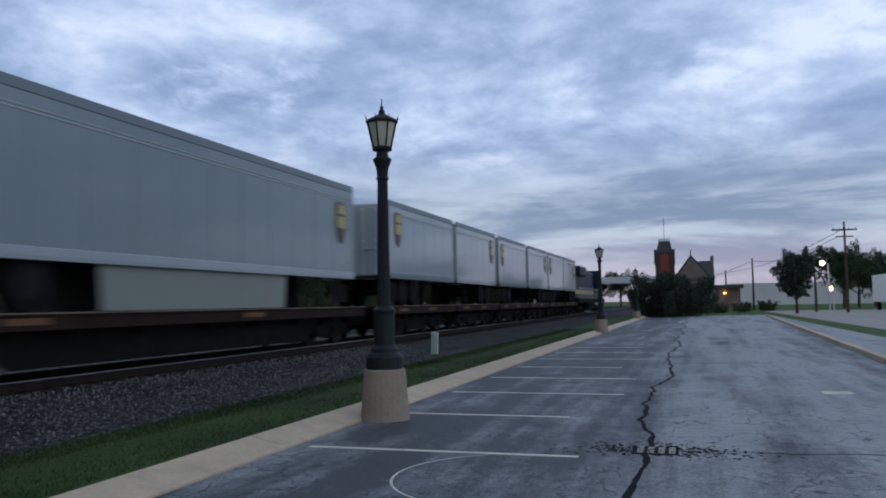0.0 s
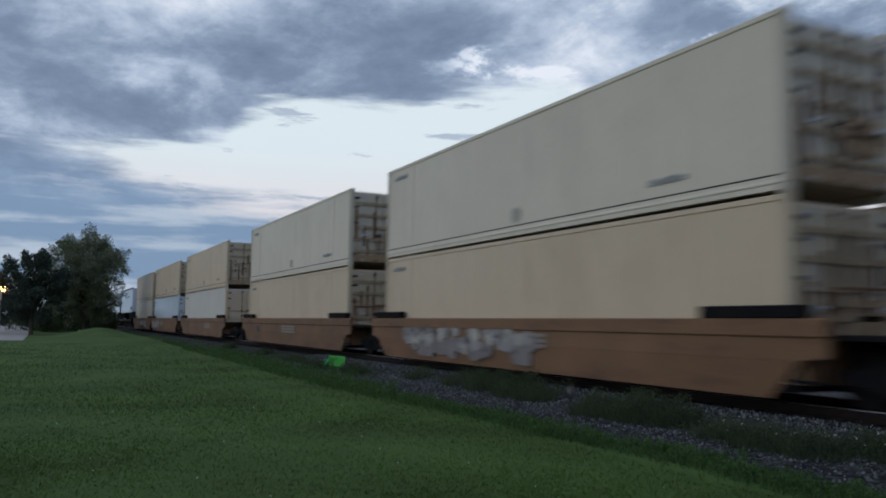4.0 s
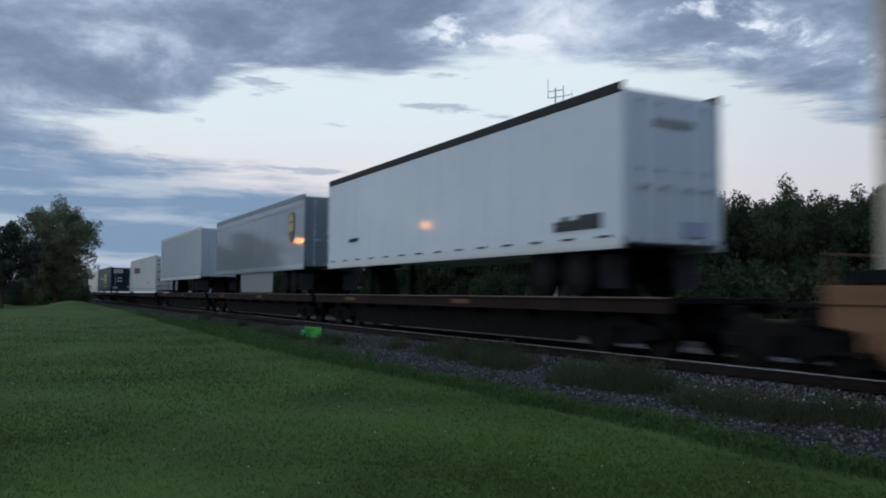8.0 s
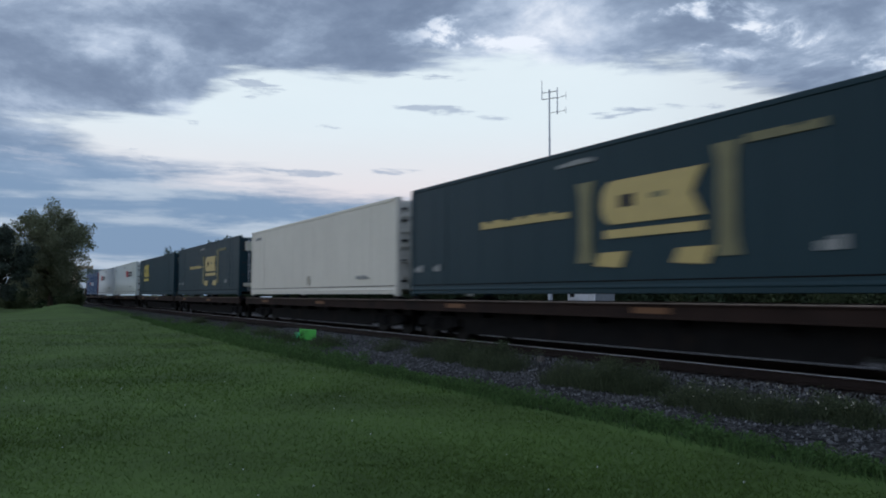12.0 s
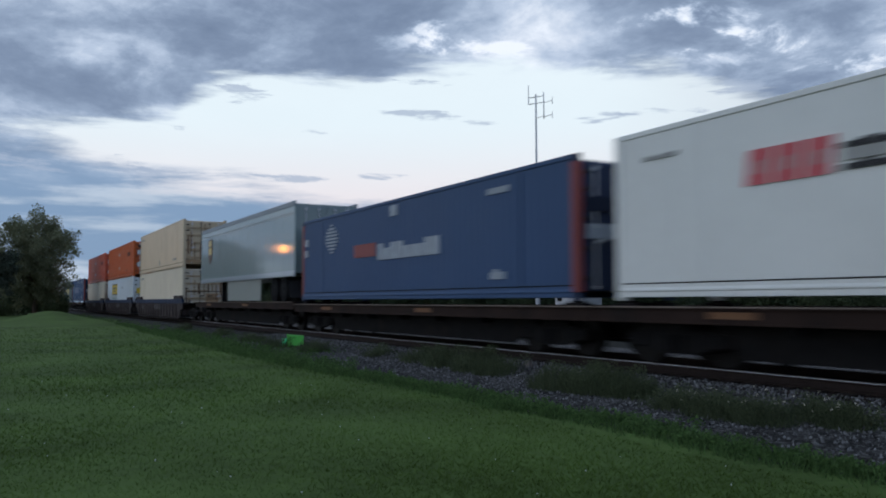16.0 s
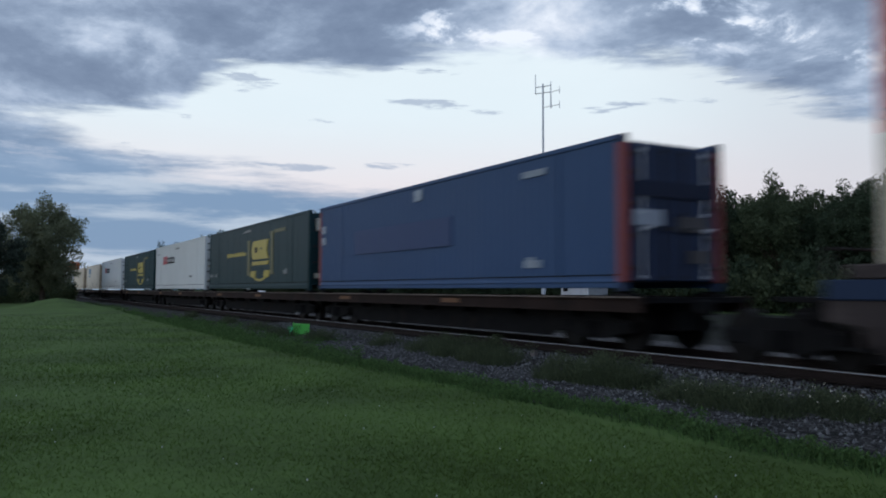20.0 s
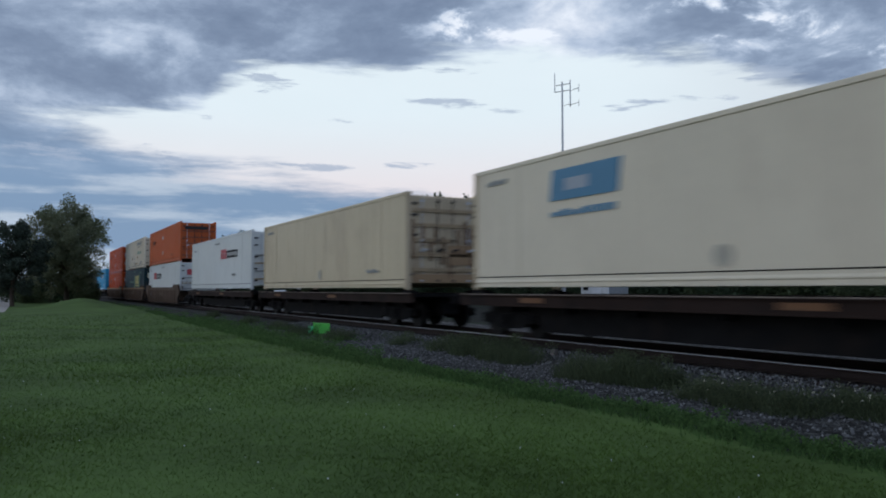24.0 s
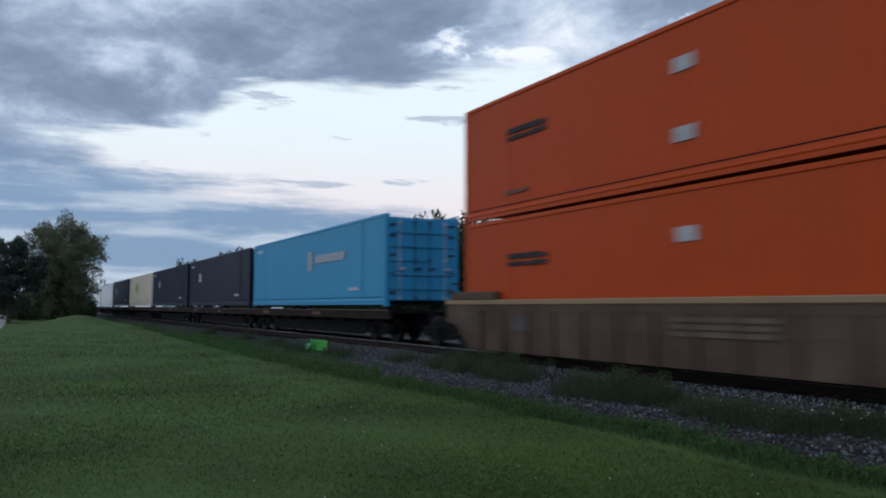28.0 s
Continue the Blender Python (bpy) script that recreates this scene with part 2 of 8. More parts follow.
# ---- materials ----
def material(name, col, rough=0.7, metal=0.0, var=0.12, scale=3.0, fine=40.0, stain=None, stain_amt=0.0, stain_scale=(1, 1, 1),
             bump=0.0, random_tint=0.0, island=False, emit=None, spec=0.5, stretch=(1, 1, 1), coat=0.0):
    m = bpy.data.materials.new(name)
    m.use_nodes = True
    nt = m.node_tree
    N, L = nt.nodes, nt.links
    b = N["Principled BSDF"]
    b.inputs["Roughness"].default_value = rough
    b.inputs["Metallic"].default_value = metal
    b.inputs["Specular IOR Level"].default_value = spec
    b.inputs["Coat Weight"].default_value, b.inputs["Coat Roughness"].default_value = coat, 0.07
    tc = N.new("ShaderNodeTexCoord")
    mp = N.new("ShaderNodeMapping")
    mp.inputs["Scale"].default_value = stretch
    L.new(tc.outputs["Object"], mp.inputs[0])
    n1 = N.new("ShaderNodeTexNoise")
    n1.inputs["Scale"].default_value, n1.inputs["Detail"].default_value = scale, 6
    n2 = N.new("ShaderNodeTexNoise")
    n2.inputs["Scale"].default_value, n2.inputs["Detail"].default_value = fine, 4
    L.new(mp.outputs[0], n1.inputs["Vector"])
    L.new(mp.outputs[0], n2.inputs["Vector"])
    add = N.new("ShaderNodeMath")
    add.operation = "MULTIPLY_ADD"
    L.new(n2.outputs["Fac"], add.inputs[0])
    add.inputs[1].default_value = 0.5
    L.new(n1.outputs["Fac"], add.inputs[2])
    rng = N.new("ShaderNodeMapRange")
    rng.inputs["From Min"].default_value, rng.inputs["From Max"].default_value = 0.45, 1.05
    rng.inputs["To Min"].default_value, rng.inputs["To Max"].default_value = 1 - var, 1 + var
    L.new(add.outputs[0], rng.inputs["Value"])
    sc = N.new("ShaderNodeVectorMath")
    sc.operation = "SCALE"
    sc.inputs[0].default_value = col[:3]
    L.new(rng.outputs[0], sc.inputs["Scale"])
    cur = sc.outputs[0]
    if stain is not None:
        mp2 = N.new("ShaderNodeMapping")
        mp2.inputs["Scale"].default_value = stain_scale
        L.new(tc.outputs["Object"], mp2.inputs[0])
        n3 = N.new("ShaderNodeTexNoise")
        n3.inputs["Scale"].default_value, n3.inputs["Detail"].default_value, n3.inputs["Roughness"].default_value = 1.0, 7, 0.65
        L.new(mp2.outputs[0], n3.inputs["Vector"])
        r3 = N.new("ShaderNodeMapRange")
        r3.inputs["From Min"].default_value, r3.inputs["From Max"].default_value = 0.52, 0.72
        r3.inputs["To Max"].default_value = stain_amt
        L.new(n3.outputs["Fac"], r3.inputs["Value"])
        mx = N.new("ShaderNodeMix")
        mx.data_type = "RGBA"
        L.new(r3.outputs[0], mx.inputs[0])
        L.new(cur, mx.inputs[6])
        mx.inputs[7].default_value = (*stain, 1)
        cur = mx.outputs[2]
    if random_tint:
        if island:
            g = N.new("ShaderNodeNewGeometry")
            src = g.outputs["Random Per Island"]
        else:
            g = N.new("ShaderNodeObjectInfo")
            src = g.outputs["Random"]
        r4 = N.new("ShaderNodeMapRange")
        r4.inputs["To Min"].default_value, r4.inputs["To Max"].default_value = 1 - random_tint, 1 + random_tint
        L.new(src, r4.inputs["Value"])
        s4 = N.new("ShaderNodeVectorMath")
        s4.operation = "SCALE"
        L.new(cur, s4.inputs[0])
        L.new(r4.outputs[0], s4.inputs["Scale"])
        cur = s4.outputs[0]
    L.new(cur, b.inputs["Base Color"])
    if bump:
        bp = N.new("ShaderNodeBump")
        bp.inputs["Strength"].default_value, bp.inputs["Distance"].default_value = bump, 0.02
        L.new(add.outputs[0], bp.inputs["Height"])
        L.new(bp.outputs[0], b.inputs["Normal"])
    if emit:
        b.inputs["Emission Color"].default_value = (*emit[0], 1)
        b.inputs["Emission Strength"].default_value = emit[1]
    return m


def translucent(m, amount=0.45):
    """Lets light through thin leaves."""
    nt = m.node_tree
    N, L = nt.nodes, nt.links
    b, out = N["Principled BSDF"], N["Material Output"]
    col = b.inputs["Base Color"].links[0].from_socket
    tr = N.new("ShaderNodeBsdfTranslucent")
    L.new(col, tr.inputs["Color"])
    mx = N.new("ShaderNodeMixShader")
    mx.inputs[0].default_value = amount
    L.new(b.outputs[0], mx.inputs[1])
    L.new(tr.outputs[0], mx.inputs[2])
    L.new(mx.outputs[0], out.inputs["Surface"])
    return m


def stony(m, size, low, high, bump):
    """Breaks a ground material up into stones of about the given size."""
    nt = m.node_tree
    N, L = nt.nodes, nt.links
    b = N["Principled BSDF"]
    col = b.inputs["Base Color"].links[0].from_socket
    tc = N.new("ShaderNodeTexCoord")
    vo = N.new("ShaderNodeTexVoronoi")
    vo.inputs["Scale"].default_value = 1.0 / size
    L.new(tc.outputs["Object"], vo.inputs["Vector"])
    sep = N.new("ShaderNodeSeparateColor")
    L.new(vo.outputs["Color"], sep.inputs[0])
    r = N.new("ShaderNodeMapRange")
    r.inputs["To Min"].default_value, r.inputs["To Max"].default_value = low, high
    pw = N.new("ShaderNodeMath")
    pw.operation = "POWER"
    pw.inputs[1].default_value = 2.4
    L.new(sep.outputs[0], pw.inputs[0])
    L.new(pw.outputs[0], r.inputs["Value"])
    sc = N.new("ShaderNodeVectorMath")
    sc.operation = "SCALE"
    L.new(col, sc.inputs[0])
    L.new(r.outputs[0], sc.inputs["Scale"])
    L.new(sc.outputs[0], b.inputs["Base Color"])
    bp = N.new("ShaderNodeBump")
    bp.invert = True
    bp.inputs["Strength"].default_value, bp.inputs["Distance"].default_value = bump, size * 0.5
    L.new(vo.outputs["Distance"], bp.inputs["Height"])
    L.new(bp.outputs[0], b.inputs["Normal"])
    return m


def asphalt(name, dark, dust, low, high, cracks, lane=None):
    """Old asphalt: dark binder, dusty wheel streaks, speckle and hair cracks."""
    m = bpy.data.materials.new(name)
    m.use_nodes = True
    nt = m.node_tree
    N, L = nt.nodes, nt.links
    b = N["Principled BSDF"]
    b.inputs["Roughness"].default_value = 0.62
    b.inputs["Specular IOR Level"].default_value = 0.38
    tc = N.new("ShaderNodeTexCoord")

    def noise_at(scale, stretch, detail, rough):
        mp = N.new("ShaderNodeMapping")
        mp.inputs["Scale"].default_value = stretch
        L.new(tc.outputs["Object"], mp.inputs[0])
        n = N.new("ShaderNodeTexNoise")
        n.inputs["Scale"].default_value, n.inputs["Detail"].default_value, n.inputs["Roughness"].default_value = scale, detail, rough
        L.new(mp.outputs[0], n.inputs["Vector"])
        return n.outputs["Fac"]

    def calc(op, a, c):
        n = N.new("ShaderNodeMath")
        n.operation = op
        for i, x in enumerate((a, c)):
            if isinstance(x, float):
                n.inputs[i].default_value = x
            else:
                L.new(x, n.inputs[i])
        return n.outputs[0]

    def blend(f, a, c):
        n = N.new("ShaderNodeMix")
        n.data_type = "RGBA"
        L.new(f, n.inputs[0])
        for i, x in ((6, a), (7, c)):
            if isinstance(x, tuple):
                n.inputs[i].default_value = (*x, 1)
            else:
                L.new(x, n.inputs[i])
        return n.outputs[2]

    streak = noise_at(1.0, (0.10, 1.3, 1), 8, 0.62)
    blotch = noise_at(0.8, (0.7, 1.0, 1), 10, 0.68)
    speck = noise_at(38.0, (1, 1, 1), 4, 0.7)
    mid = noise_at(6.0, (1, 1, 1), 8, 0.7)
    mask = calc("ADD", calc("ADD", calc("MULTIPLY", streak, 0.42), calc("MULTIPLY", blotch, 0.33)), calc("ADD", calc("MULTIPLY", mid, 0.15), calc("MULTIPLY", speck, 0.10)))
    if lane:
        # more dust towards the driving lane
        sep = N.new("ShaderNodeSeparateXYZ")
        L.new(tc.outputs["Object"], sep.inputs[0])
        ln = N.new("ShaderNodeMapRange")
        ln.interpolation_type = "SMOOTHSTEP"
        ln.inputs["From Min"].default_value, ln.inputs["From Max"].default_value, ln.inputs["To Max"].default_value = lane
        L.new(calc("ADD", sep.outputs[1], calc("MULTIPLY", blotch, 1.6)), ln.inputs["Value"])
        mask = calc("ADD", mask, ln.outputs[0])
    r = N.new("ShaderNodeMapRange")
    r.inputs["From Min"].default_value, r.inputs["From Max"].default_value = low, high
    L.new(mask, r.inputs["Value"])
    col = blend(r.outputs[0], dark, dust)
    gr = N.new("ShaderNodeMapRange")
    gr.inputs["From Min"].default_value, gr.inputs["From Max"].default_value = 0.3, 0.7
    gr.inputs["To Min"].default_value, gr.inputs["To Max"].default_value = 0.55, 1.45
    L.new(speck, gr.inputs["Value"])
    sc = N.new("ShaderNodeVectorMath")
    sc.operation = "SCALE"
    L.new(col, sc.inputs[0])
    L.new(gr.outputs[0], sc.inputs["Scale"])
    col = sc.outputs[0]
    vo = N.new("ShaderNodeTexVoronoi")
    vo.feature = "DISTANCE_TO_EDGE"
    vo.inputs["Scale"].default_value = 1.5
    wob = N.new("ShaderNodeVectorMath")
    wob.operation = "ADD"
    nz = N.new("ShaderNodeTexNoise")
    nz.inputs["Scale"].default_value = 2.5
    L.new(tc.outputs["Object"], nz.inputs["Vector"])
    L.new(tc.outputs["Object"], wob.inputs[0])
    ns = N.new("ShaderNodeVectorMath")
    ns.operation = "SCALE"
    ns.inputs["Scale"].default_value = 0.5
    L.new(nz.outputs["Color"], ns.inputs[0])
    L.new(ns.outputs[0], wob.inputs[1])
    L.new(wob.outputs[0], vo.inputs["Vector"])
    cr = N.new("ShaderNodeMapRange")
    cr.inputs["From Min"].default_value, cr.inputs["From Max"].default_value = 0.004, 0.016
    cr.inputs["To Min"].default_value, cr.inputs["To Max"].default_value = cracks, 0.0
    L.new(vo.outputs["Distance"], cr.inputs["Value"])
    col = blend(calc("MULTIPLY", cr.outputs[0], calc("GREATER_THAN", blotch, 0.47)), col, (0.018, 0.018, 0.02))
    L.new(col, b.inputs["Base Color"])
    bp = N.new("ShaderNodeBump")
    bp.inputs["Strength"].default_value, bp.inputs["Distance"].default_value = 0.5, 0.01
    L.new(speck, bp.inputs["Height"])
    L.new(bp.outputs[0], b.inputs["Normal"])
    return m


GRASS = material("grass", (0.061, 0.102, 0.026), 0.9, var=0.45, scale=0.35, fine=9, stain=(0.055, 0.090, 0.028), stain_amt=0.8, stain_scale=(0.3, 0.6, 1), bump=0.5, spec=0.1)
BLADE = translucent(material("grass_blade", (0.073, 0.121, 0.027), 0.8, var=0.40, scale=0.35, fine=3, stain=(0.060, 0.105, 0.030), stain_amt=0.85, stain_scale=(0.45, 0.8, 1), random_tint=0.22, island=True, spec=0.15))
VERGE = material("verge_grass", (0.036, 0.060, 0.019), 0.9, var=0.45, scale=0.5, fine=9, stain=(0.075, 0.055, 0.030), stain_amt=0.7, stain_scale=(0.6, 1.2, 1), bump=0.5, spec=0.1)
VBLADE = translucent(material("verge_blade", (0.036, 0.060, 0.018), 0.8, var=0.45, scale=0.5, fine=3, stain=(0.040, 0.032, 0.016), stain_amt=0.8, stain_scale=(0.5, 1.5, 1), random_tint=0.3, island=True, spec=0.1), 0.3)
FARGROUND = material("cinder_ground", (0.018, 0.018, 0.015), 0.95, var=0.4, scale=0.6, fine=14, stain=(0.03, 0.045, 0.018), stain_amt=0.8, stain_scale=(0.3, 0.5, 1), bump=0.6, spec=0.08)
WEED = translucent(material("weed_leaf", (0.076, 0.095, 0.050), 0.8, var=0.25, random_tint=0.4, island=True, spec=0.15))
WEED2 = translucent(material("edge_weed", (0.072, 0.130, 0.041), 0.8, var=0.25, random_tint=0.4, island=True, spec=0.15))
LEAF = translucent(material("leaf", (0.050, 0.070, 0.040), 0.8, var=0.3, scale=0.3, random_tint=0.30, island=True, spec=0.1), 0.4)
LEAF2 = translucent(material("leaf_light", (0.075, 0.094, 0.048), 0.8, var=0.3, scale=0.3, random_tint=0.30, island=True, spec=0.1), 0.4)
LEAF3 = material("leaf_dark", (0.044, 0.058, 0.043), 0.8, var=0.3, scale=0.3, random_tint=0.4, island=True, spec=0.08)
BARK = material("bark", (0.07, 0.055, 0.042), 0.95, var=0.35, scale=2, fine=15, bump=0.8, stretch=(3, 3, 0.6), spec=0.1)
GRAVEL = stony(material("gravel", (0.031, 0.0308, 0.0303), 0.95, var=0.45, scale=1.2, fine=26, stain=(0.06, 0.055, 0.05), stain_amt=0.7, stain_scale=(0.4, 1.2, 1), bump=1.0, spec=0.1), 0.05, 0.45, 3.2, 0.9)
STONE = material("ballast_stone", (0.108, 0.108, 0.108), 0.9, var=0.3, scale=6, random_tint=0.8, island=True, spec=0.15)
BROWNBED = stony(material("dark_brown_ballast", (0.021, 0.016, 0.0145), 0.95, var=0.4, scale=2, fine=26, bump=1.0, spec=0.08), 0.06, 0.45, 3.0, 0.9)
CRIB = stony(material("crib_ballast", (0.075, 0.070, 0.068), 0.95, var=0.4, scale=2, fine=26, bump=1.0, spec=0.1), 0.06, 0.45, 3.0, 0.9)
SLEEPER = material("creosoted_timber", (0.026, 0.021, 0.018), 0.9, var=0.35, scale=3, fine=30, bump=0.6, random_tint=0.3, stretch=(1, 0.3, 1), spec=0.08)
RAIL = material("rail_rust", (0.018, 0.012, 0.010), 0.75, var=0.25, scale=4, spec=0.12)
# Far rail head: shade under the train put into a darker steel.
RAILSHADED = material("shaded_rail_head", (0.09, 0.08, 0.075), 0.6, 0.2, var=0.2, scale=2, stretch=(0.2, 3, 1), spec=0.2)
RAILTOP = material("rail_head_steel", (0.48, 0.48, 0.49), 0.36, 1.0, var=0.08, scale=2, stretch=(0.2, 3, 1))
ASPHALT = asphalt("asphalt", (0.045, 0.048, 0.053), (0.27, 0.275, 0.28), 0.500, 0.620, 0.9, (3.0, 0.2, 0.095))
KERB = material("kerb_concrete", (0.46, 0.365, 0.265), 0.9, var=0.2, scale=1.5, fine=30, stain=(0.20, 0.17, 0.14), stain_amt=0.5, bump=0.3, random_tint=0.08, spec=0.2)
CONCRETE = material("concrete", (0.30, 0.275, 0.245), 0.9, var=0.2, scale=1.2, fine=25, stain=(0.17, 0.15, 0.13), stain_amt=0.5, bump=0.3)
FOOTING = material("tan_concrete", (0.27, 0.222, 0.170), 0.9, var=0.22, scale=1.6, fine=25, stain=(0.15, 0.12, 0.09), stain_amt=0.6, bump=0.3, spec=0.2)
LINE = material("line_paint", (0.62, 0.59, 0.50), 0.8, var=0.25, scale=2, fine=30, stain=(0.12, 0.12, 0.12), stain_amt=0.6, stain_scale=(3, 3, 1))
SEAM = material("crack_sealer", (0.012, 0.012, 0.013), 0.95, var=0.3, spec=0.1)
LITTER = material("leaf_litter", (0.030, 0.026, 0.022), 0.95, var=0.5, random_tint=0.6, island=True, spec=0.1)
BLACK = material("black_paint", (0.016, 0.019, 0.021), 0.5, var=0.25, scale=5, spec=0.14)
GLASS_LAMP = material("frosted_lamp_glass", (0.50, 0.47, 0.38), 0.35, var=0.15, scale=8)
# Steel, tyres and rims kept near black: shade under the cars in the colour.
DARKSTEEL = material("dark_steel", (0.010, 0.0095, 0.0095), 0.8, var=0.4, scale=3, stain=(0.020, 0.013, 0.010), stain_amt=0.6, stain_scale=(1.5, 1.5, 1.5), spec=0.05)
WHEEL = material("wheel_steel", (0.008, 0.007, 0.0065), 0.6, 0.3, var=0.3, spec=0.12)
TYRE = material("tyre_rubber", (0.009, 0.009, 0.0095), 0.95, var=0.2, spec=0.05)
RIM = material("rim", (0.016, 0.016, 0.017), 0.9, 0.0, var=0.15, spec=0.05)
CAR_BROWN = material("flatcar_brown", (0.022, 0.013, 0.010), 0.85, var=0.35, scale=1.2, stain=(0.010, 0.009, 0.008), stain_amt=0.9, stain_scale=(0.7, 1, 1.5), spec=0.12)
# Pale rusty line: the highlight on the deck rim, put into the colour.
CAR_EDGE = material("deck_edge_highlight", (0.17, 0.135, 0.11), 0.8, var=0.5, scale=1.5, stain=(0.03, 0.02, 0.016), stain_amt=0.9, stain_scale=(0.8, 1, 1), spec=0.15)
CAR_YELLOW = material("flatcar_yellow", (0.13, 0.055, 0.018), 0.8, var=0.3, scale=1.2, stain=(0.05, 0.035, 0.03), stain_amt=0.9, stain_scale=(0.8, 1, 2))
WELL_TAN = material("well_orange_tan", (0.165, 0.081, 0.035), 0.8, var=0.22, scale=0.7, stain=(0.095, 0.045, 0.025), stain_amt=0.8, stain_scale=(0.5, 1, 2.2), random_tint=0.1)
WELL_DARK = material("well_dark_brown", (0.040, 0.031, 0.029), 0.85, var=0.3, scale=0.7, stain=(0.14, 0.11, 0.10), stain_amt=0.5, stain_scale=(0.6, 1, 1.4), spec=0.15)
WELL_BLUE = material("well_blue_chord", (0.019, 0.031, 0.060), 0.75, var=0.25, scale=0.7, stain=(0.06, 0.05, 0.05), stain_amt=0.6, spec=0.12)
WELL_BROWN = material("well_brown", (0.084, 0.054, 0.038), 0.85, var=0.35, scale=0.7, stain=(0.135, 0.105, 0.075), stain_amt=0.6, stain_scale=(0.7, 1, 1.6), spec=0.15)
CHORD_TAN = material("chord_tan", (0.26, 0.165, 0.085), 0.8, var=0.2, scale=0.7)
ROOFDARK = material("roof_slate", (0.045, 0.045, 0.05), 0.8, var=0.25)
WHITEPAINT = material("white_paint", (0.75, 0.76, 0.76), 0.5, var=0.06)
SILVER = material("galvanised_metal", (0.48, 0.49, 0.50), 0.5, 0.5, var=0.12)
GREYWALL = material("pale_concrete", (0.52, 0.52, 0.53), 0.85, var=0.12, scale=0.2)
STONEWALL = material("brown_stone", (0.16, 0.125, 0.105), 0.9, var=0.25, scale=1)
WINDOW = material("window_glass", (0.03, 0.035, 0.04), 0.1, var=0.05, spec=0.8)
GREENPLASTIC = material("green_plastic", (0.025, 0.46, 0.15), 0.5, var=0.1)
GREENPLASTIC2 = material("light_green_plastic", (0.11, 0.56, 0.08), 0.5, var=0.1)
PALEGREEN = material("pale_green_plastic", (0.38, 0.47, 0.40), 0.6, var=0.1)
LAMP_AMBER = material("amber_lamp", (1, 0.6, 0.25), 0.5, emit=((1.0, 0.45, 0.14), 14.0))
LEAF5 = translucent(material("leaf_mid_green", (0.068, 0.088, 0.046), 0.8, var=0.3, scale=0.3, random_tint=0.28, island=True, spec=0.1), 0.4)
LEAF4 = translucent(material("leaf_grey_green", (0.150, 0.166, 0.100), 0.75, var=0.2, scale=0.3, random_tint=0.18, island=True, spec=0.05), 0.4)
SODIUM = material("sodium_lamp", (1, 0.6, 0.25), 0.5, emit=((1.0, 0.36, 0.07), 60.0))
LAMP_WARM = material("warm_lamp", (1, 0.8, 0.6), 0.5, emit=((1.0, 0.62, 0.45), 9.0))
DARKBRICK = material("dark_sooty_brick", (0.055, 0.038, 0.040), 0.85, var=0.3, scale=0.8)
REDBRICK = material("red_brick_arch", (0.21, 0.042, 0.032), 0.85, var=0.25, scale=0.6)
RUSTEND = (0.16, 0.085, 0.045)


def paint(name, col, rust=0.25, rough=0.45, stain=RUSTEND, sheen=0.20, coat=0.0):
    return material(name, col, rough, var=0.06, scale=0.5, fine=6, stain=stain, stain_amt=rust, stain_scale=(0.55, 0.8, 0.22), spec=sheen, coat=coat)


P_BEIGE = paint("beige_paint", (0.56, 0.43, 0.285), 0.22)
P_BEIGE2 = paint("cream_paint", (0.60, 0.52, 0.39), 0.14)
P_TAN = paint("tan_dirty_paint", (0.50, 0.41, 0.27), 0.35)
P_WHITE = paint("white_paint_box", (0.575, 0.580, 0.545), 0.05, coat=0.2)
P_COOLWHITE = paint("cool_white_paint", (0.56, 0.61, 0.63), 0.04, coat=0.4)
P_GREY = paint("silver_grey_paint", (0.146, 0.184, 0.200), 0.06, 0.36, (0.22, 0.22, 0.22), coat=0.7)
P_SILVER = paint("silver_trailer_paint", (0.255, 0.29, 0.315), 0.05, 0.36, (0.3, 0.3, 0.3), coat=0.7)
P_BLUE = paint("blue_paint", (0.034, 0.068, 0.138), 0.12, stain=(0.07, 0.09, 0.14), sheen=0.10)
P_NAVY = paint("navy_paint", (0.016, 0.021, 0.038), 0.12, stain=(0.035, 0.038, 0.05), sheen=0.10)
P_BLACK = paint("charcoal_paint", (0.012, 0.017, 0.023), 0.12, stain=(0.05, 0.05, 0.055), sheen=0.10)
P_DKGREEN = paint("dark_teal_paint", (0.014, 0.034, 0.042), 0.10, stain=(0.03, 0.045, 0.05), sheen=0.10)
P_GREEN = paint("dark_green_paint", (0.014, 0.0365, 0.0385), 0.10, stain=(0.03, 0.05, 0.045), sheen=0.10)
P_ORANGE = paint("orange_paint", (0.42, 0.054, 0.008), 0.12, sheen=0.10)
P_BRICKOR = paint("faded_orange_paint", (0.43, 0.092, 0.027), 0.16, sheen=0.14)
P_RED = paint("red_orange_paint", (0.48, 0.092, 0.048), 0.10)
P_SKY = paint("sky_blue_paint", (0.032, 0.26, 0.43), 0.06, sheen=0.16)
P_RUST = paint("rusty_end_paint", (0.30, 0.20, 0.115), 0.6, 0.8, (0.06, 0.04, 0.03))
P_PALEGREY = paint("pale_grey_paint", (0.37, 0.39, 0.39), 0.1)
D_YELLOW = material("decal_yellow", (0.40, 0.305, 0.045), 0.5, var=0.08)
D_SIGN = material("sign_yellow", (0.58, 0.40, 0.03), 0.5, var=0.08)
D_BROWN = material("decal_brown", (0.07, 0.032, 0.015), 0.5, var=0.08)
D_RED = material("decal_red", (0.42, 0.05, 0.06), 0.5, var=0.08)
D_DARK = material("decal_dark", (0.030, 0.030, 0.032), 0.7, var=0.15, spec=0.15)
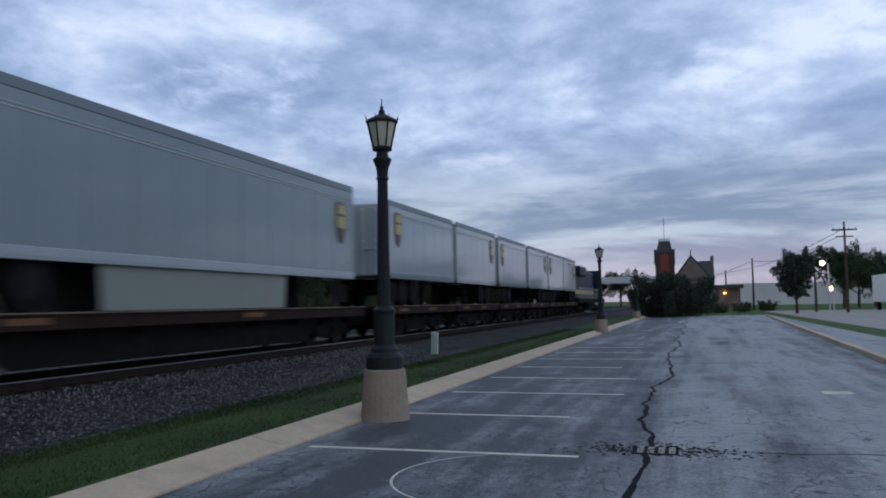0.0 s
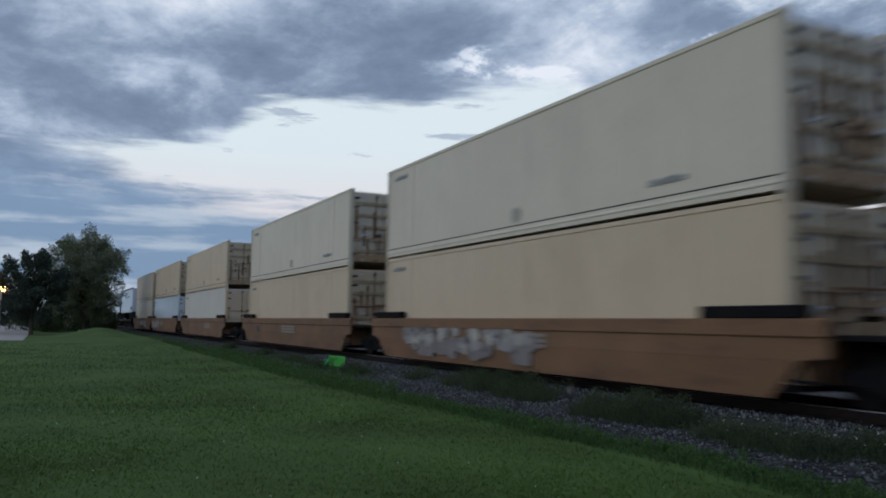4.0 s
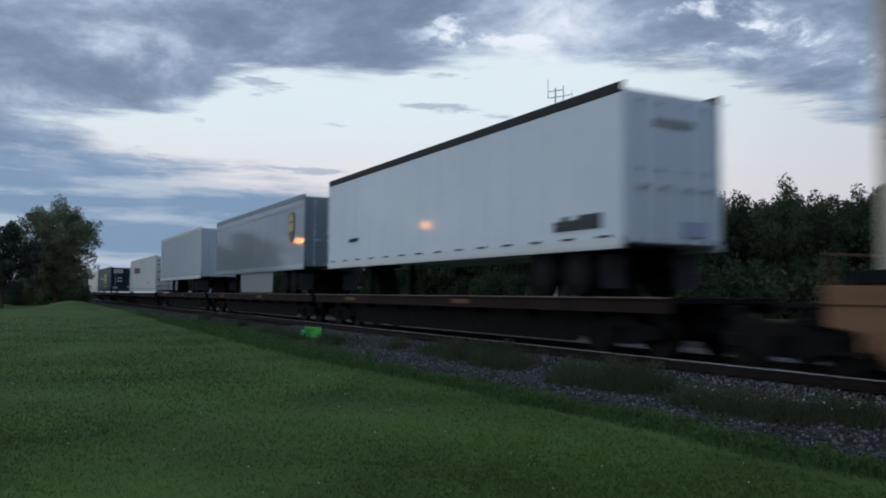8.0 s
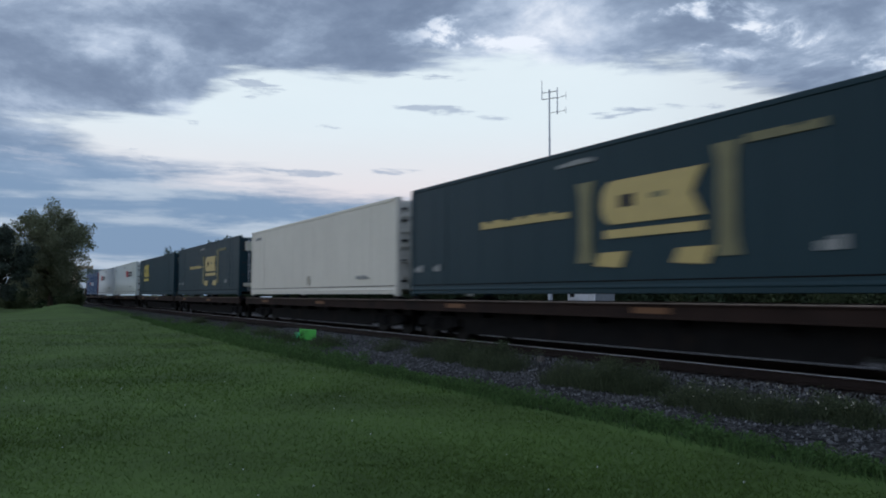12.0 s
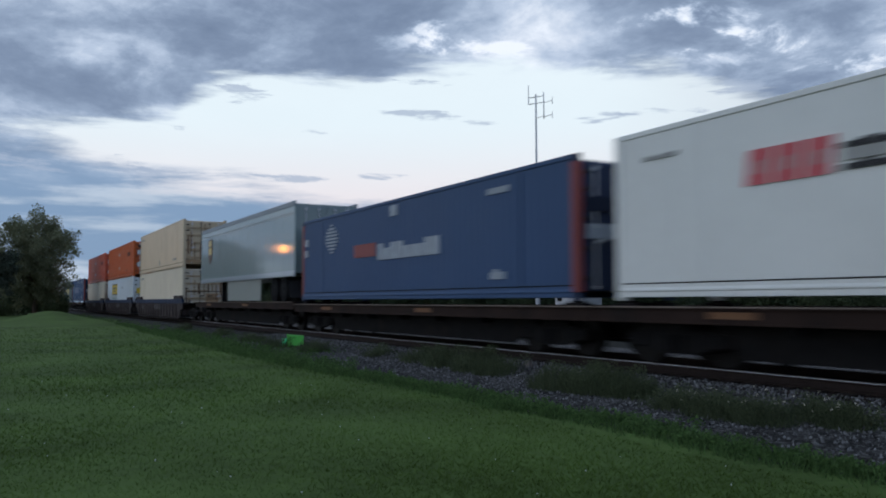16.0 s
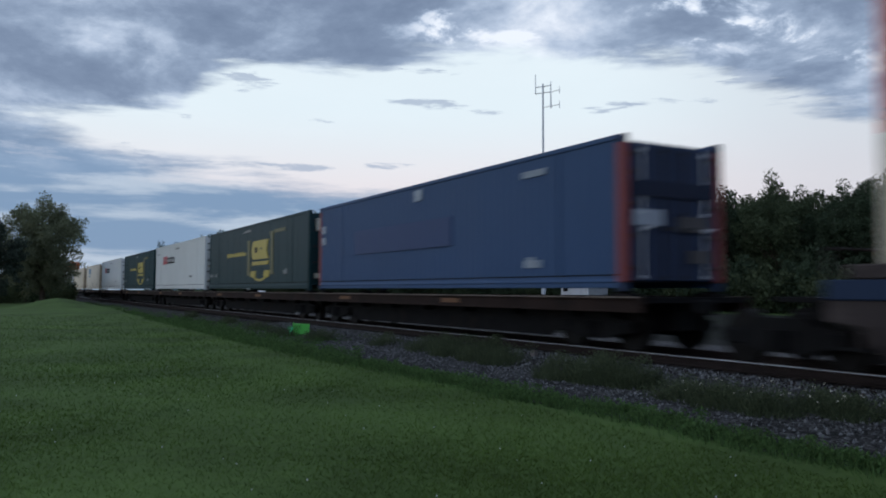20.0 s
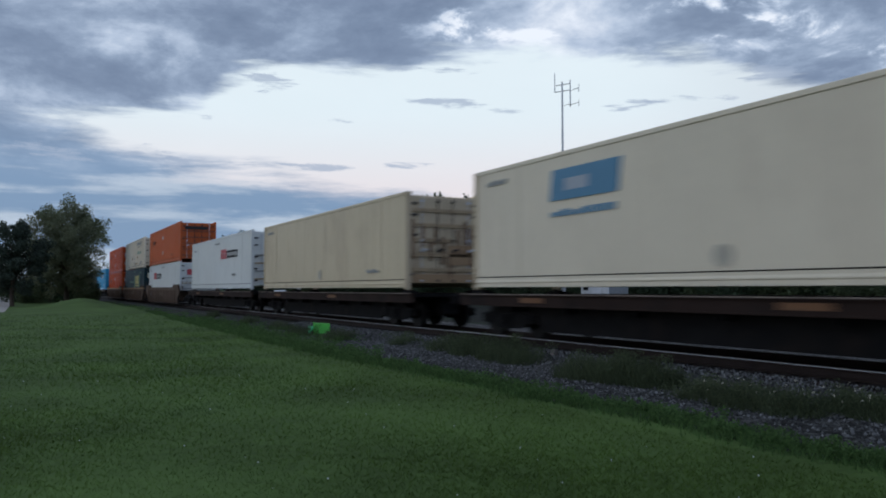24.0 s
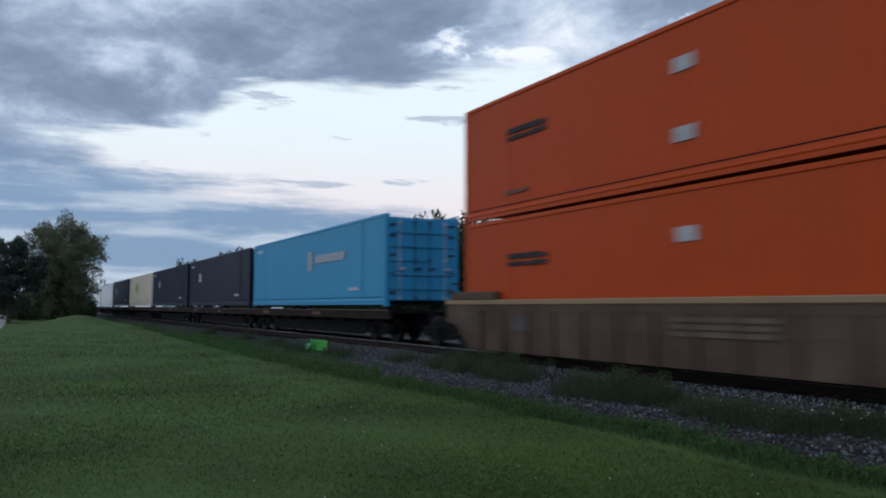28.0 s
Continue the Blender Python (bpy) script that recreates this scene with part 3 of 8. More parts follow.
D_SQUARE = material("faded_white_square", (0.34, 0.34, 0.33), 0.6, var=0.2)
D_WELLPATCH = material("worn_well_patch", (0.115, 0.088, 0.062), 0.85, var=0.4, scale=2, spec=0.1)
D_WHITE = material("decal_white", (0.46, 0.48, 0.49), 0.5, var=0.1)
D_BLUE = material("decal_blue", (0.03, 0.06, 0.20), 0.5, var=0.08)
D_CYAN = material("decal_cyan", (0.035, 0.155, 0.255), 0.5, var=0.08)
D_GREEN = material("decal_green", (0.18, 0.28, 0.20), 0.6, var=0.1)
D_CREAM = material("decal_cream", (0.50, 0.47, 0.36), 0.5, var=0.1)
D_GOLD = material("decal_gold", (0.42, 0.31, 0.10), 0.5, var=0.1)
D_GRAF = material("graffiti_paint", (0.175, 0.150, 0.135), 0.7, var=0.4, scale=1.5, stain=(0.12, 0.07, 0.06), stain_amt=0.8, stain_scale=(2, 2, 2))


# ---- mesh helpers ----
MESHES = {}


def box(bm, x0, x1, y0, y1, z0, z1, bevel=0.0):
    r = bmesh.ops.create_cube(bm, size=1.0)
    vs = r["verts"]
    for v in vs:
        v.co = Vector(((x0 + x1) / 2 + v.co.x * (x1 - x0), (y0 + y1) / 2 + v.co.y * (y1 - y0), (z0 + z1) / 2 + v.co.z * (z1 - z0)))
    if bevel:
        es = list({e for v in vs for e in v.link_edges})
        bmesh.ops.bevel(bm, geom=es, offset=bevel, segments=1, affect="EDGES", profile=0.5)


def rod(bm, a, b, r, seg=8, r2=None):
    a, b = Vector(a), Vector(b)
    d = b - a
    m = Matrix.Translation((a + b) / 2) @ d.to_track_quat("Z", "Y").to_matrix().to_4x4()
    bmesh.ops.create_cone(bm, cap_ends=True, segments=seg, radius1=r, radius2=r if r2 is None else r2, depth=d.length, matrix=m)


def prism(bm, pts, y0, y1):
    """A plate: outline pts in (x, z), from y0 to y1."""
    a = [bm.verts.new((x, y0, z)) for x, z in pts]
    b = [bm.verts.new((x, y1, z)) for x, z in pts]
    n = len(pts)
    fs = [bm.faces.new(a), bm.faces.new(b[::-1])]
    fs += [bm.faces.new((a[i], b[i], b[(i + 1) % n], a[(i + 1) % n])) for i in range(n)]
    bmesh.ops.recalc_face_normals(bm, faces=fs)


def lathe(bm, prof, seg=16, centre=(0, 0, 0)):
    """A turned form: prof is a list of (radius, z)."""
    rings = []
    for r, z in prof:
        rings.append([bm.verts.new((centre[0] + r * math.cos(2 * math.pi * i / seg), centre[1] + r * math.sin(2 * math.pi * i / seg), centre[2] + z)) for i in range(seg)])
    fs = []
    for p, q in zip(rings, rings[1:]):
        for i in range(seg):
            j = (i + 1) % seg
            fs.append(bm.faces.new((p[i], p[j], q[j], q[i])))
    fs.append(bm.faces.new(rings[0][::-1]))
    fs.append(bm.faces.new(rings[-1]))
    return fs


def mesh_of(key, build):
    """The mesh of that key, built once."""
    if key not in MESHES:
        bm = bmesh.new()
        build(bm)
        me = bpy.data.meshes.new(str(key[0]) if isinstance(key, tuple) else str(key))
        bm.to_mesh(me)
        bm.free()
        me.materials.append(None)
        MESHES[key] = me
    return MESHES[key]


def piece(name, key, build, mat, parent=None, m=None, label=""):
    """One mesh object on a shared mesh, with its own material."""
    ob = new(name, mesh_of(key, build))
    ob.material_slots[0].link = "OBJECT"
    ob.material_slots[0].material = mat
    if parent is not None:
        ob.parent = parent
    if m is not None:
        ob.matrix_basis = m
    if label:
        ob["label"] = label
    return ob


def single(name, build, mat, parent=None, m=None, label=""):
    """One mesh object with a mesh of its own."""
    bm = bmesh.new()
    build(bm)
    me = bpy.data.meshes.new(name)
    bm.to_mesh(me)
    bm.free()
    me.materials.append(mat)
    ob = new(name, me)
    if parent is not None:
        ob.parent = parent
    if m is not None:
        ob.matrix_basis = m
    if label:
        ob["label"] = label
    return ob


def arrays(name, verts, faces, mat, parent=None, label=""):
    me = bpy.data.meshes.new(name)
    me.from_pydata(verts, [], faces)
    me.materials.append(mat)
    ob = new(name, me)
    if parent is not None:
        ob.parent = parent
    if label:
        ob["label"] = label
    return ob


def at(x, y, z, rz=0):
    return pose(x, y, z, 0, 0, rz)


TRACK_Y = 11.36

# ---- ground, track, pavement ----
def grid_sheet(name, xs, ys, height, mat):
    verts = [(x, y, height(x, y)) for x in xs for y in ys]
    n = len(ys)
    faces = [(i * n + j, (i + 1) * n + j, (i + 1) * n + j + 1, i * n + j + 1) for i in range(len(xs) - 1) for j in range(n - 1)]
    return arrays(name, verts, faces, mat)


def lawn_edge(x):
    """Where the mown grass ends and the gravel begins."""
    b = float(np.interp(x, [-160, -75, -58, -40, -25, -20, -16, -3, 3], [9.0, 7.4, 7.4, 6.95, 6.5, 6.4, 6.5, 6.68, 6.55]))
    return b + 0.16 * noise.noise((x * 0.45, 3.1, 0)) + 0.07 * noise.noise((x * 1.9, 7.7, 0))


def land(x, y):
    z = -0.42
    z += 0.85 * math.exp(-(((x + 72) / 9) ** 2 + ((y - 4.2) / 2.4) ** 2))
    if x < -2 and y < 6:
        z += 0.03 * noise.noise((x * 0.25, y * 0.25, 0))
    return z


def build_ground():
    xs = [-3000, -1200, -500, -250, -150] + [-110 + 2.5 * i for i in range(29)] + [-38 + 1.5 * i for i in range(30)] + [12, 30, 60, 120, 250, 500, 1200, 3000]
    ys = [-3000, -1200, -400, -150, -70, -40, -25, -16] + [-12 + 1.0 * i for i in range(19)] + [7.5, 10, 16, 30, 60, 120, 300, 900, 3000]
    g = grid_sheet("ground", xs, ys, land, GRASS)
    tagged(g, "mown dark green grass ground reaching to the horizon", "ground", kind="structure")
    # gravel shoulder beside the track
    verts, faces = [], []
    xs = [-320, -220, -160, -130] + [-110 + 0.5 * i for i in range(340)] + [70, 90, 130, 180, 260]
    for x in xs:
        e = lawn_edge(x)
        verts += [(x, e, -0.425), (x, e + 0.12, -0.395), (x, 7.8, -0.385), (x, 8.8, -0.36), (x, 9.5, -0.24), (x, 10.0, -0.215)]
    k = 6
    for i in range(len(xs) - 1):
        for j in range(k - 1):
            faces.append((i * k + j, (i + 1) * k + j, (i + 1) * k + j + 1, i * k + j + 1))
    s = arrays("gravel_shoulder", verts, faces, GRAVEL)
    tagged(s, "grey crushed-stone shoulder along the track", "gravel", kind="structure")
    xs = [-320, -160, -80, -40, 0, 40, 80, 260]
    b = grid_sheet("track_bed", xs, [9.95, 10.2, 10.56, 10.66, 11.36, 12.06, 12.16, 12.8, 13.6, 15.0], lambda x, y: -0.215 if y < 10.3 else (-0.19 if y < 13 else (-0.25 if y < 14 else -0.43)), BROWNBED)
    tagged(b, "dark reddish-brown ballast round the rails", "ballast", kind="structure")
    b = grid_sheet("crib_ballast", xs, [10.70, 11.0, 11.36, 11.72, 12.02], lambda x, y: -0.150 - 0.03 * abs(y - 11.36), CRIB)
    tagged(b, "paler crushed stone between the rails", "ballast", kind="structure")
    b = grid_sheet("far_ballast", xs, [12.18, 12.6, 13.2, 14.2, 15.2, 16.4, 18.2], lambda x, y: -0.165 - 0.05 * max(0.0, y - 13.2), CRIB)
    tagged(b, "wide pale crushed-stone shoulder beyond the far rail", "ballast", kind="structure")

    fg = grid_sheet("cinder_strip", [-320, -160, -80, -40, 0, 40, 80, 260], [14.6, 22, 34, 44], lambda x, y: -0.405, FARGROUND)
    tagged(fg, "dark cinder and weed ground beyond the track", "ground", kind="structure")

    track = new("railway_track")
    tagged(track, "steel rails on dark timber sleepers", "track", kind="structure")
    def rail_shape(bm):
        prof = [(-0.07, -0.17), (0.07, -0.17), (0.07, -0.15), (0.012, -0.13), (0.012, -0.045), (0.036, -0.035), (0.034, -0.012), (-0.034, -0.012), (-0.036, -0.035), (-0.012, -0.045), (-0.012, -0.13), (-0.07, -0.15)]
        a = [bm.verts.new((-320, y, z)) for y, z in prof]
        b2 = [bm.verts.new((260, y, z)) for y, z in prof]
        fs = [bm.faces.new((a[i], b2[i], b2[(i + 1) % 12], a[(i + 1) % 12])) for i in range(12)]
        bmesh.ops.recalc_face_normals(bm, faces=fs)
    def head_shape(bm):
        prof = [(-0.0365, -0.0135), (-0.0348, -0.0072), (-0.028, -0.003), (-0.015, -0.0005), (0.0, 0.0), (0.015, -0.0005), (0.028, -0.003), (0.0348, -0.0072), (0.0365, -0.0135)]
        a = [bm.verts.new((-320, y, z)) for y, z in prof]
        b2 = [bm.verts.new((260, y, z)) for y, z in prof]
        for i in range(8):
            bm.faces.new((a[i], b2[i], b2[i + 1], a[i + 1])).smooth = True
    for y, steel in ((TRACK_Y - 0.754, RAILTOP), (TRACK_Y + 0.754, RAILSHADED)):
        r = piece("rail", "rail", rail_shape, RAIL, track, at(0, y, 0))
        piece("rail_head", "rail_head", head_shape, steel, r, label="worn rail head")
    for i in range(260):
        x = -75 + i * 0.53
        piece("sleeper", "sleeper", lambda bm: box(bm, -0.115, 0.115, -1.30, 1.30, -0.22, -0.172, 0.012), SLEEPER, track, at(x, TRACK_Y + 0.03 * math.sin(i * 2.3), 0))

    # car park
    lot = new("car_park")
    tagged(lot, "weathered asphalt car park with faded bay lines", "pavement", kind="structure")
    single("asphalt_surface", lambda bm: prism(bm, [(1.8, -0.55), (84, -0.55), (84, -0.400), (1.8, -0.400)], -6.9, 4.28), ASPHALT, lot)
    for i in range(8):
        x = 8.2 + i * 2.78
        y1 = 1.15
        def stripe(bm):
            prism(bm, [(x - 0.04, -0.41), (x + 0.04, -0.41), (x + 0.04, -0.396), (x - 0.04, -0.396)], y1 + 0.5 * (i % 3 == 1), 4.1)
        single("bay_line", stripe, LINE, lot)
    def arc(bm):
        pts = []
        for k in range(17):
            a = math.pi * (0.15 + 0.7 * k / 16)
            pts.append((7.1 + 1.13 * math.cos(a), 1.52 + 1.13 * math.sin(a)))
        for (ax, ay), (bx, by) in zip(pts, pts[1:]):
            d = Vector((bx - ax, by - ay)).normalized()
            n = Vector((-d.y, d.x)) * 0.011
            bm.faces.new([bm.verts.new((px, py, -0.396)) for px, py in ((ax + n.x, ay + n.y), (bx + n.x, by + n.y), (bx - n.x, by - n.y), (ax - n.x, ay - n.y))])
    single("faded_mark", arc, LINE, lot)
    def crack(bm):
        rnd = random.Random(4)
        px, py = 5.6, 0.75
        while px < 78:
            nx = px + 0.16
            ny = 0.62 + 0.12 * math.sin(nx * 0.6) + 0.16 * noise.noise((nx * 0.5, 0, 9)) + 0.09 * noise.noise((nx * 1.7, 0, 4)) + 0.022 * noise.noise((nx * 5.1, 0, 2))
            w = rnd.uniform(0.018, 0.038)
            bm.faces.new([bm.verts.new(v) for v in ((px, py - w, -0.397), (nx, ny - w, -0.397), (nx, ny + w, -0.397), (px, py + w, -0.397))])
            px, py = nx, ny
        for k in range(1):
            px, py = 8.65 + k * 4.3, 0.1
            for j in range(7):
                ny = py - rnd.uniform(0.3, 0.7)
                nx = px + rnd.uniform(-0.2, 0.25)
                bm.faces.new([bm.verts.new(v) for v in ((px - 0.011, py, -0.397), (px + 0.011, py, -0.397), (nx + 0.011, ny, -0.397), (nx - 0.011, ny, -0.397))])
                px, py = nx, ny
    single("sealed_crack", crack, SEAM, lot, label="dark sealed cracks")
    def debris(bm):
        rnd = random.Random(8)
        for k in range(420):
            px, py = 8.7 + rnd.gauss(0, 0.18), 0.42 + rnd.gauss(0, 0.42)
            s = rnd.uniform(0.004, 0.014)
            bm.faces.new([bm.verts.new((px + s * a, py + s * b * 1.8, -0.3955 + 0.006 * (a > 0))) for a, b in ((-1, -1), (1, -0.6), (0.8, 1), (-1, 0.7))])
    tagged(single("leaf_debris", debris, LITTER, lot, label="dark leaf debris round the drain"), kind="stuff")
    single("drain_frame", lambda bm: box(bm, 8.48, 8.92, 0.20, 0.66, -0.41, -0.3945), DARKSTEEL, lot, label="sunken iron drain frame")
    for i in range(4):
        single("drain_bar", lambda bm: box(bm, 8.52, 8.88, 0.23 + i * 0.105, 0.295 + i * 0.105, -0.40, -0.391), CONCRETE, lot, label="worn grey drain bar")
    single("pale_patch", lambda bm: box(bm, 14.3, 14.7, -2.4, -1.95, -0.41, -0.396), LINE, lot, label="small pale patch of paint")
    # kerb in lengths
    kerb = new("kerb")
    tagged(kerb, "tan concrete kerb along the car park", "kerb", kind="structure")
    def stone(bm):
        prof = [(0.0, -0.55), (0.0, -0.375), (0.02, -0.362), (0.40, -0.285), (0.44, -0.272), (0.46, -0.285), (0.46, -0.55)]
        a = [bm.verts.new((0.005, y, z)) for y, z in prof]
        b = [bm.verts.new((2.995, y, z)) for y, z in prof]
        fs = [bm.faces.new((a[k], a[k - 1], b[k - 1], b[k])) for k in range(len(prof))]
        fs += [bm.faces.new(a), bm.faces.new(b[::-1])]
        bmesh.ops.recalc_face_normals(bm, faces=fs)
    for i in range(27):
        piece("kerb_length", "kerb_length", stone, KERB, kerb, at(2 + i * 3, 4.285, 0))
    for i in range(20):
        piece("kerb_length", "kerb_length", stone, KERB, kerb, pose(20 + i * 3, -4.6 - i * 0.105, 0, 0, 0, -2.0))
    # raised verge between kerb and ballast
    xs = [1.0, 2.0] + [3 + 1.5 * i for i in range(55)] + [95, 130, 180]
    verts, faces = [], []
    for x in xs:
        e = lawn_edge(x) + 0.25
        verts += [(x, 4.74, -0.45), (x, 4.745, -0.285), (x, (4.75 + e) / 2, -0.27), (x, e - 0.2, -0.33), (x, e, -0.42)]
    for i in range(len(xs) - 1):
        for j in range(4):
            faces.append((i * 5 + j, (i + 1) * 5 + j, (i + 1) * 5 + j + 1, i * 5 + j + 1))
    tagged(arrays("grass_verge", verts, faces, VERGE), "narrow grass verge between kerb and ballast", "grass", kind="structure")
    p = single("plaza", lambda bm: prism(bm, [(28, -0.5), (110, -0.5), (110, -0.37), (28, -0.37)], -34, -8.4), CONCRETE)
    tagged(p, "pale concrete pavement beyond the car park", "pavement", kind="structure")
    p = single("far_path", lambda bm: (prism(bm, [(-190, -0.45), (-62, -0.45), (-62, -0.395), (-190, -0.395)], -9.0, -1.2)), CONCRETE)
    tagged(p, "pale concrete path beside the trees", "pavement", kind="structure")


build_ground()


# ---- train ----
SPEED = 24.74
BOX_L, BOX_H, BOX_W = 16.15, 2.896, 2.6
MOVING = []          # (thing, x at 0 s, z)


def moving(ob, x0, z):
    ob.matrix_basis = at(x0, TRACK_Y, z)
    MOVING.append((ob, x0, z))
    return ob


def corrugated(bm, L, W, H):
    """Container shell with shallow pressed ribs down both long sides."""
    n = int(L / 0.28)
    d = 0.016
    xs = []
    step = (L - 0.3) / n
    x = -L / 2 + 0.15
    for i in range(n):
        xs += [(x, 0), (x + step * 0.42, 0), (x + step * 0.5, d), (x + step * 0.92, d)]
        x += step
    xs.append((x, 0))
    skin(bm, xs, L, W, 0.15, H - 0.09)


def skin(bm, xs, L, W, z0, z1):
    """A closed shell whose long sides follow the offsets xs: (x, depth)."""
    rows = []
    for sgn in (-1, 1):
        y = W / 2 - 0.026
        lo = [bm.verts.new((px, sgn * (y - o), z0)) for px, o in xs]
        hi = [bm.verts.new((px, sgn * (y - o), z1)) for px, o in xs]
        rows.append((lo, hi))
        for i in range(len(xs) - 1):
            q = (lo[i], lo[i + 1], hi[i + 1], hi[i])
            bm.faces.new(q if sgn < 0 else q[::-1])
    (la, ha), (lb, hb) = rows
    for i in range(len(xs) - 1):
        bm.faces.new((ha[i], ha[i + 1], hb[i + 1], hb[i]))
        bm.faces.new((la[i + 1], la[i], lb[i], lb[i + 1]))
    bm.faces.new((la[0], lb[0], hb[0], ha[0]))
    bm.faces.new((la[-1], ha[-1], hb[-1], lb[-1]))


def smooth_shell(bm, L, W, H, z0=0.15):
    """Sheet-and-post shell: flat panels with fine vertical joints."""
    n = int(L / 1.22)
    step = (L - 0.3) / n
    x = -L / 2 + 0.15
    xs = [(x, 0)]
    for i in range(1, n):
        p = x + i * step
        xs += [(p - 0.012, 0), (p - 0.008, 0.010), (p + 0.008, 0.010), (p + 0.012, 0)]
    xs.append((L / 2 - 0.15, 0))
    skin(bm, xs, L, W, z0, H - 0.09)


def door_leaf(bm, H):
    box(bm, -0.02, 0.02, -0.57, 0.57, 0.0, H, 0.012)


def hinge(bm):
    box(bm, 0, 0.05, -0.10, 0.10, -0.035, 0.035, 0.008)


def lock_rod(bm, H):
    rod(bm, (0, 0, 0.0), (0, 0, H), 0.017, 6)
    box(bm, -0.01, 0.06, -0.04, 0.04, H * 0.36, H * 0.36 + 0.05)
    box(bm, 0.0, 0.05, -0.02, 0.22, H * 0.38, H * 0.38 + 0.04)
    for z in (0.02, 0.5, 0.96):
        box(bm, -0.02, 0.03, -0.05, 0.05, H * z - 0.03, H * z + 0.03)


def decal(parent, x0, x1, z0, z1, mat, W=BOX_W, name="marking", label="", skew=0.0):
    y = -W / 2 - 0.001
    def build(bm):
        prism(bm, [(x0, z0), (x1, z0), (x1 + skew, z1), (x0 + skew, z1)], y - 0.004, y + 0.030)
    return single(name, build, mat, parent, label=label)


def rail_lip(bm, L):
    """Bottom side rail with a sloping, sky-facing lip on its outer face."""
    prof = [(0.05, 0.0), (0.05, 0.22), (-0.05, 0.22), (-0.05, 0.165), (-0.066, 0.125), (-0.066, 0.105), (-0.05, 0.085), (-0.05, 0.0)]
    a = [bm.verts.new((-L / 2 + 0.15, y, z)) for y, z in prof]
    b = [bm.verts.new((L / 2 - 0.15, y, z)) for y, z in prof]
    fs = [bm.faces.new((a[k], a[k - 1], b[k - 1], b[k])) for k in range(len(prof))] + [bm.faces.new(a), bm.faces.new(b[::-1])]
    bmesh.ops.recalc_face_normals(bm, faces=fs)


def container(label, mat, end_mat=None, post_mat=None, ribbed=False, L=BOX_L, H=BOX_H, rail_mat=None, doors_ahead=True):
    """A 53-foot container: origin at the middle of its base."""
    thing = new("container")
    tagged(thing, label, "container", "containers on the train")
    W = BOX_W
    end_mat = end_mat or mat
    post_mat = post_mat or end_mat
    rail_mat = rail_mat or mat
    if ribbed:
        piece("shell", ("shell_ribbed", L, H), lambda bm: corrugated(bm, L, W, H), mat, thing)
    else:
        piece("shell", ("shell_smooth", L, H), lambda bm: smooth_shell(bm, L, W, H), mat, thing)
    for s in (-1, 1):
        y = s * (W / 2 - 0.05)
        piece("bottom_rail", ("bottom_rail", L), lambda bm: rail_lip(bm, L), rail_mat, thing, pose(0, y, 0.02, 0, 0, 0 if s < 0 else 180))
        piece("rail_joint", ("rail_joint", L), lambda bm: box(bm, -L / 2 + 0.16, L / 2 - 0.16, -0.052, 0.052, 0.245, 0.268), DARKSTEEL, thing, at(0, y, 0.0), "dark joint above the bottom rail")
        piece("top_rail", ("top_rail", L), lambda bm: box(bm, -L / 2 + 0.15, L / 2 - 0.15, -0.045, 0.045, 0, 0.10, 0.012), rail_mat, thing, at(0, y, H - 0.10))
        for e in (-1, 1):
            piece("corner_post", ("corner_post", H), lambda bm: box(bm, -0.08, 0.08, -0.08, 0.08, 0.12, H - 0.12, 0.012), post_mat, thing, at(e * (L / 2 - 0.08), s * (W / 2 - 0.08), 0))
            for z in (0.0, H - 0.118):
                piece("corner_casting", "corner_casting", lambda bm: box(bm, -0.09, 0.09, -0.081, 0.081, -0.05, 0.118, 0.012), end_mat, thing, at(e * (L / 2 - 0.09), s * (W / 2 - 0.08), z if z else 0.0))
            piece("lift_post", ("lift_post", H), lambda bm: box(bm, -0.07, 0.07, -0.006, 0.006, 0.16, H - 0.1), rail_mat, thing, at(e * 6.05, s * (W / 2 - 0.016), 0))
    e = 1 if doors_ahead else -1
    x = e * (L / 2 - 0.06)
    for s in (-1, 1):
        d = piece("door", ("door_leaf", H), lambda bm: door_leaf(bm, H - 0.3), end_mat, thing, pose(x, s * 0.58, 0.15, 0, 0, 0 if e > 0 else 180))
        for off in (-0.32, 0.22):
            piece("lock_rod", ("lock_rod", H), lambda bm: lock_rod(bm, H - 0.34), D_DARK if off < 0 else SILVER, d, at(0.055, off * s, 0.02))
        for z in (0.25, 0.85, 1.45, 2.05, 2.4):
            piece("hinge", "hinge", hinge, D_DARK, d, at(0.02, 0.47 * s, z))
    for z in (0.45, 0.9, 1.35, 1.8, 2.25):
        piece("end_rib", "end_rib", lambda bm: box(bm, -0.03, 0.03, -1.1, 1.1, -0.06, 0.06, 0.015), end_mat, thing, at(-x, 0, z))
    return thing


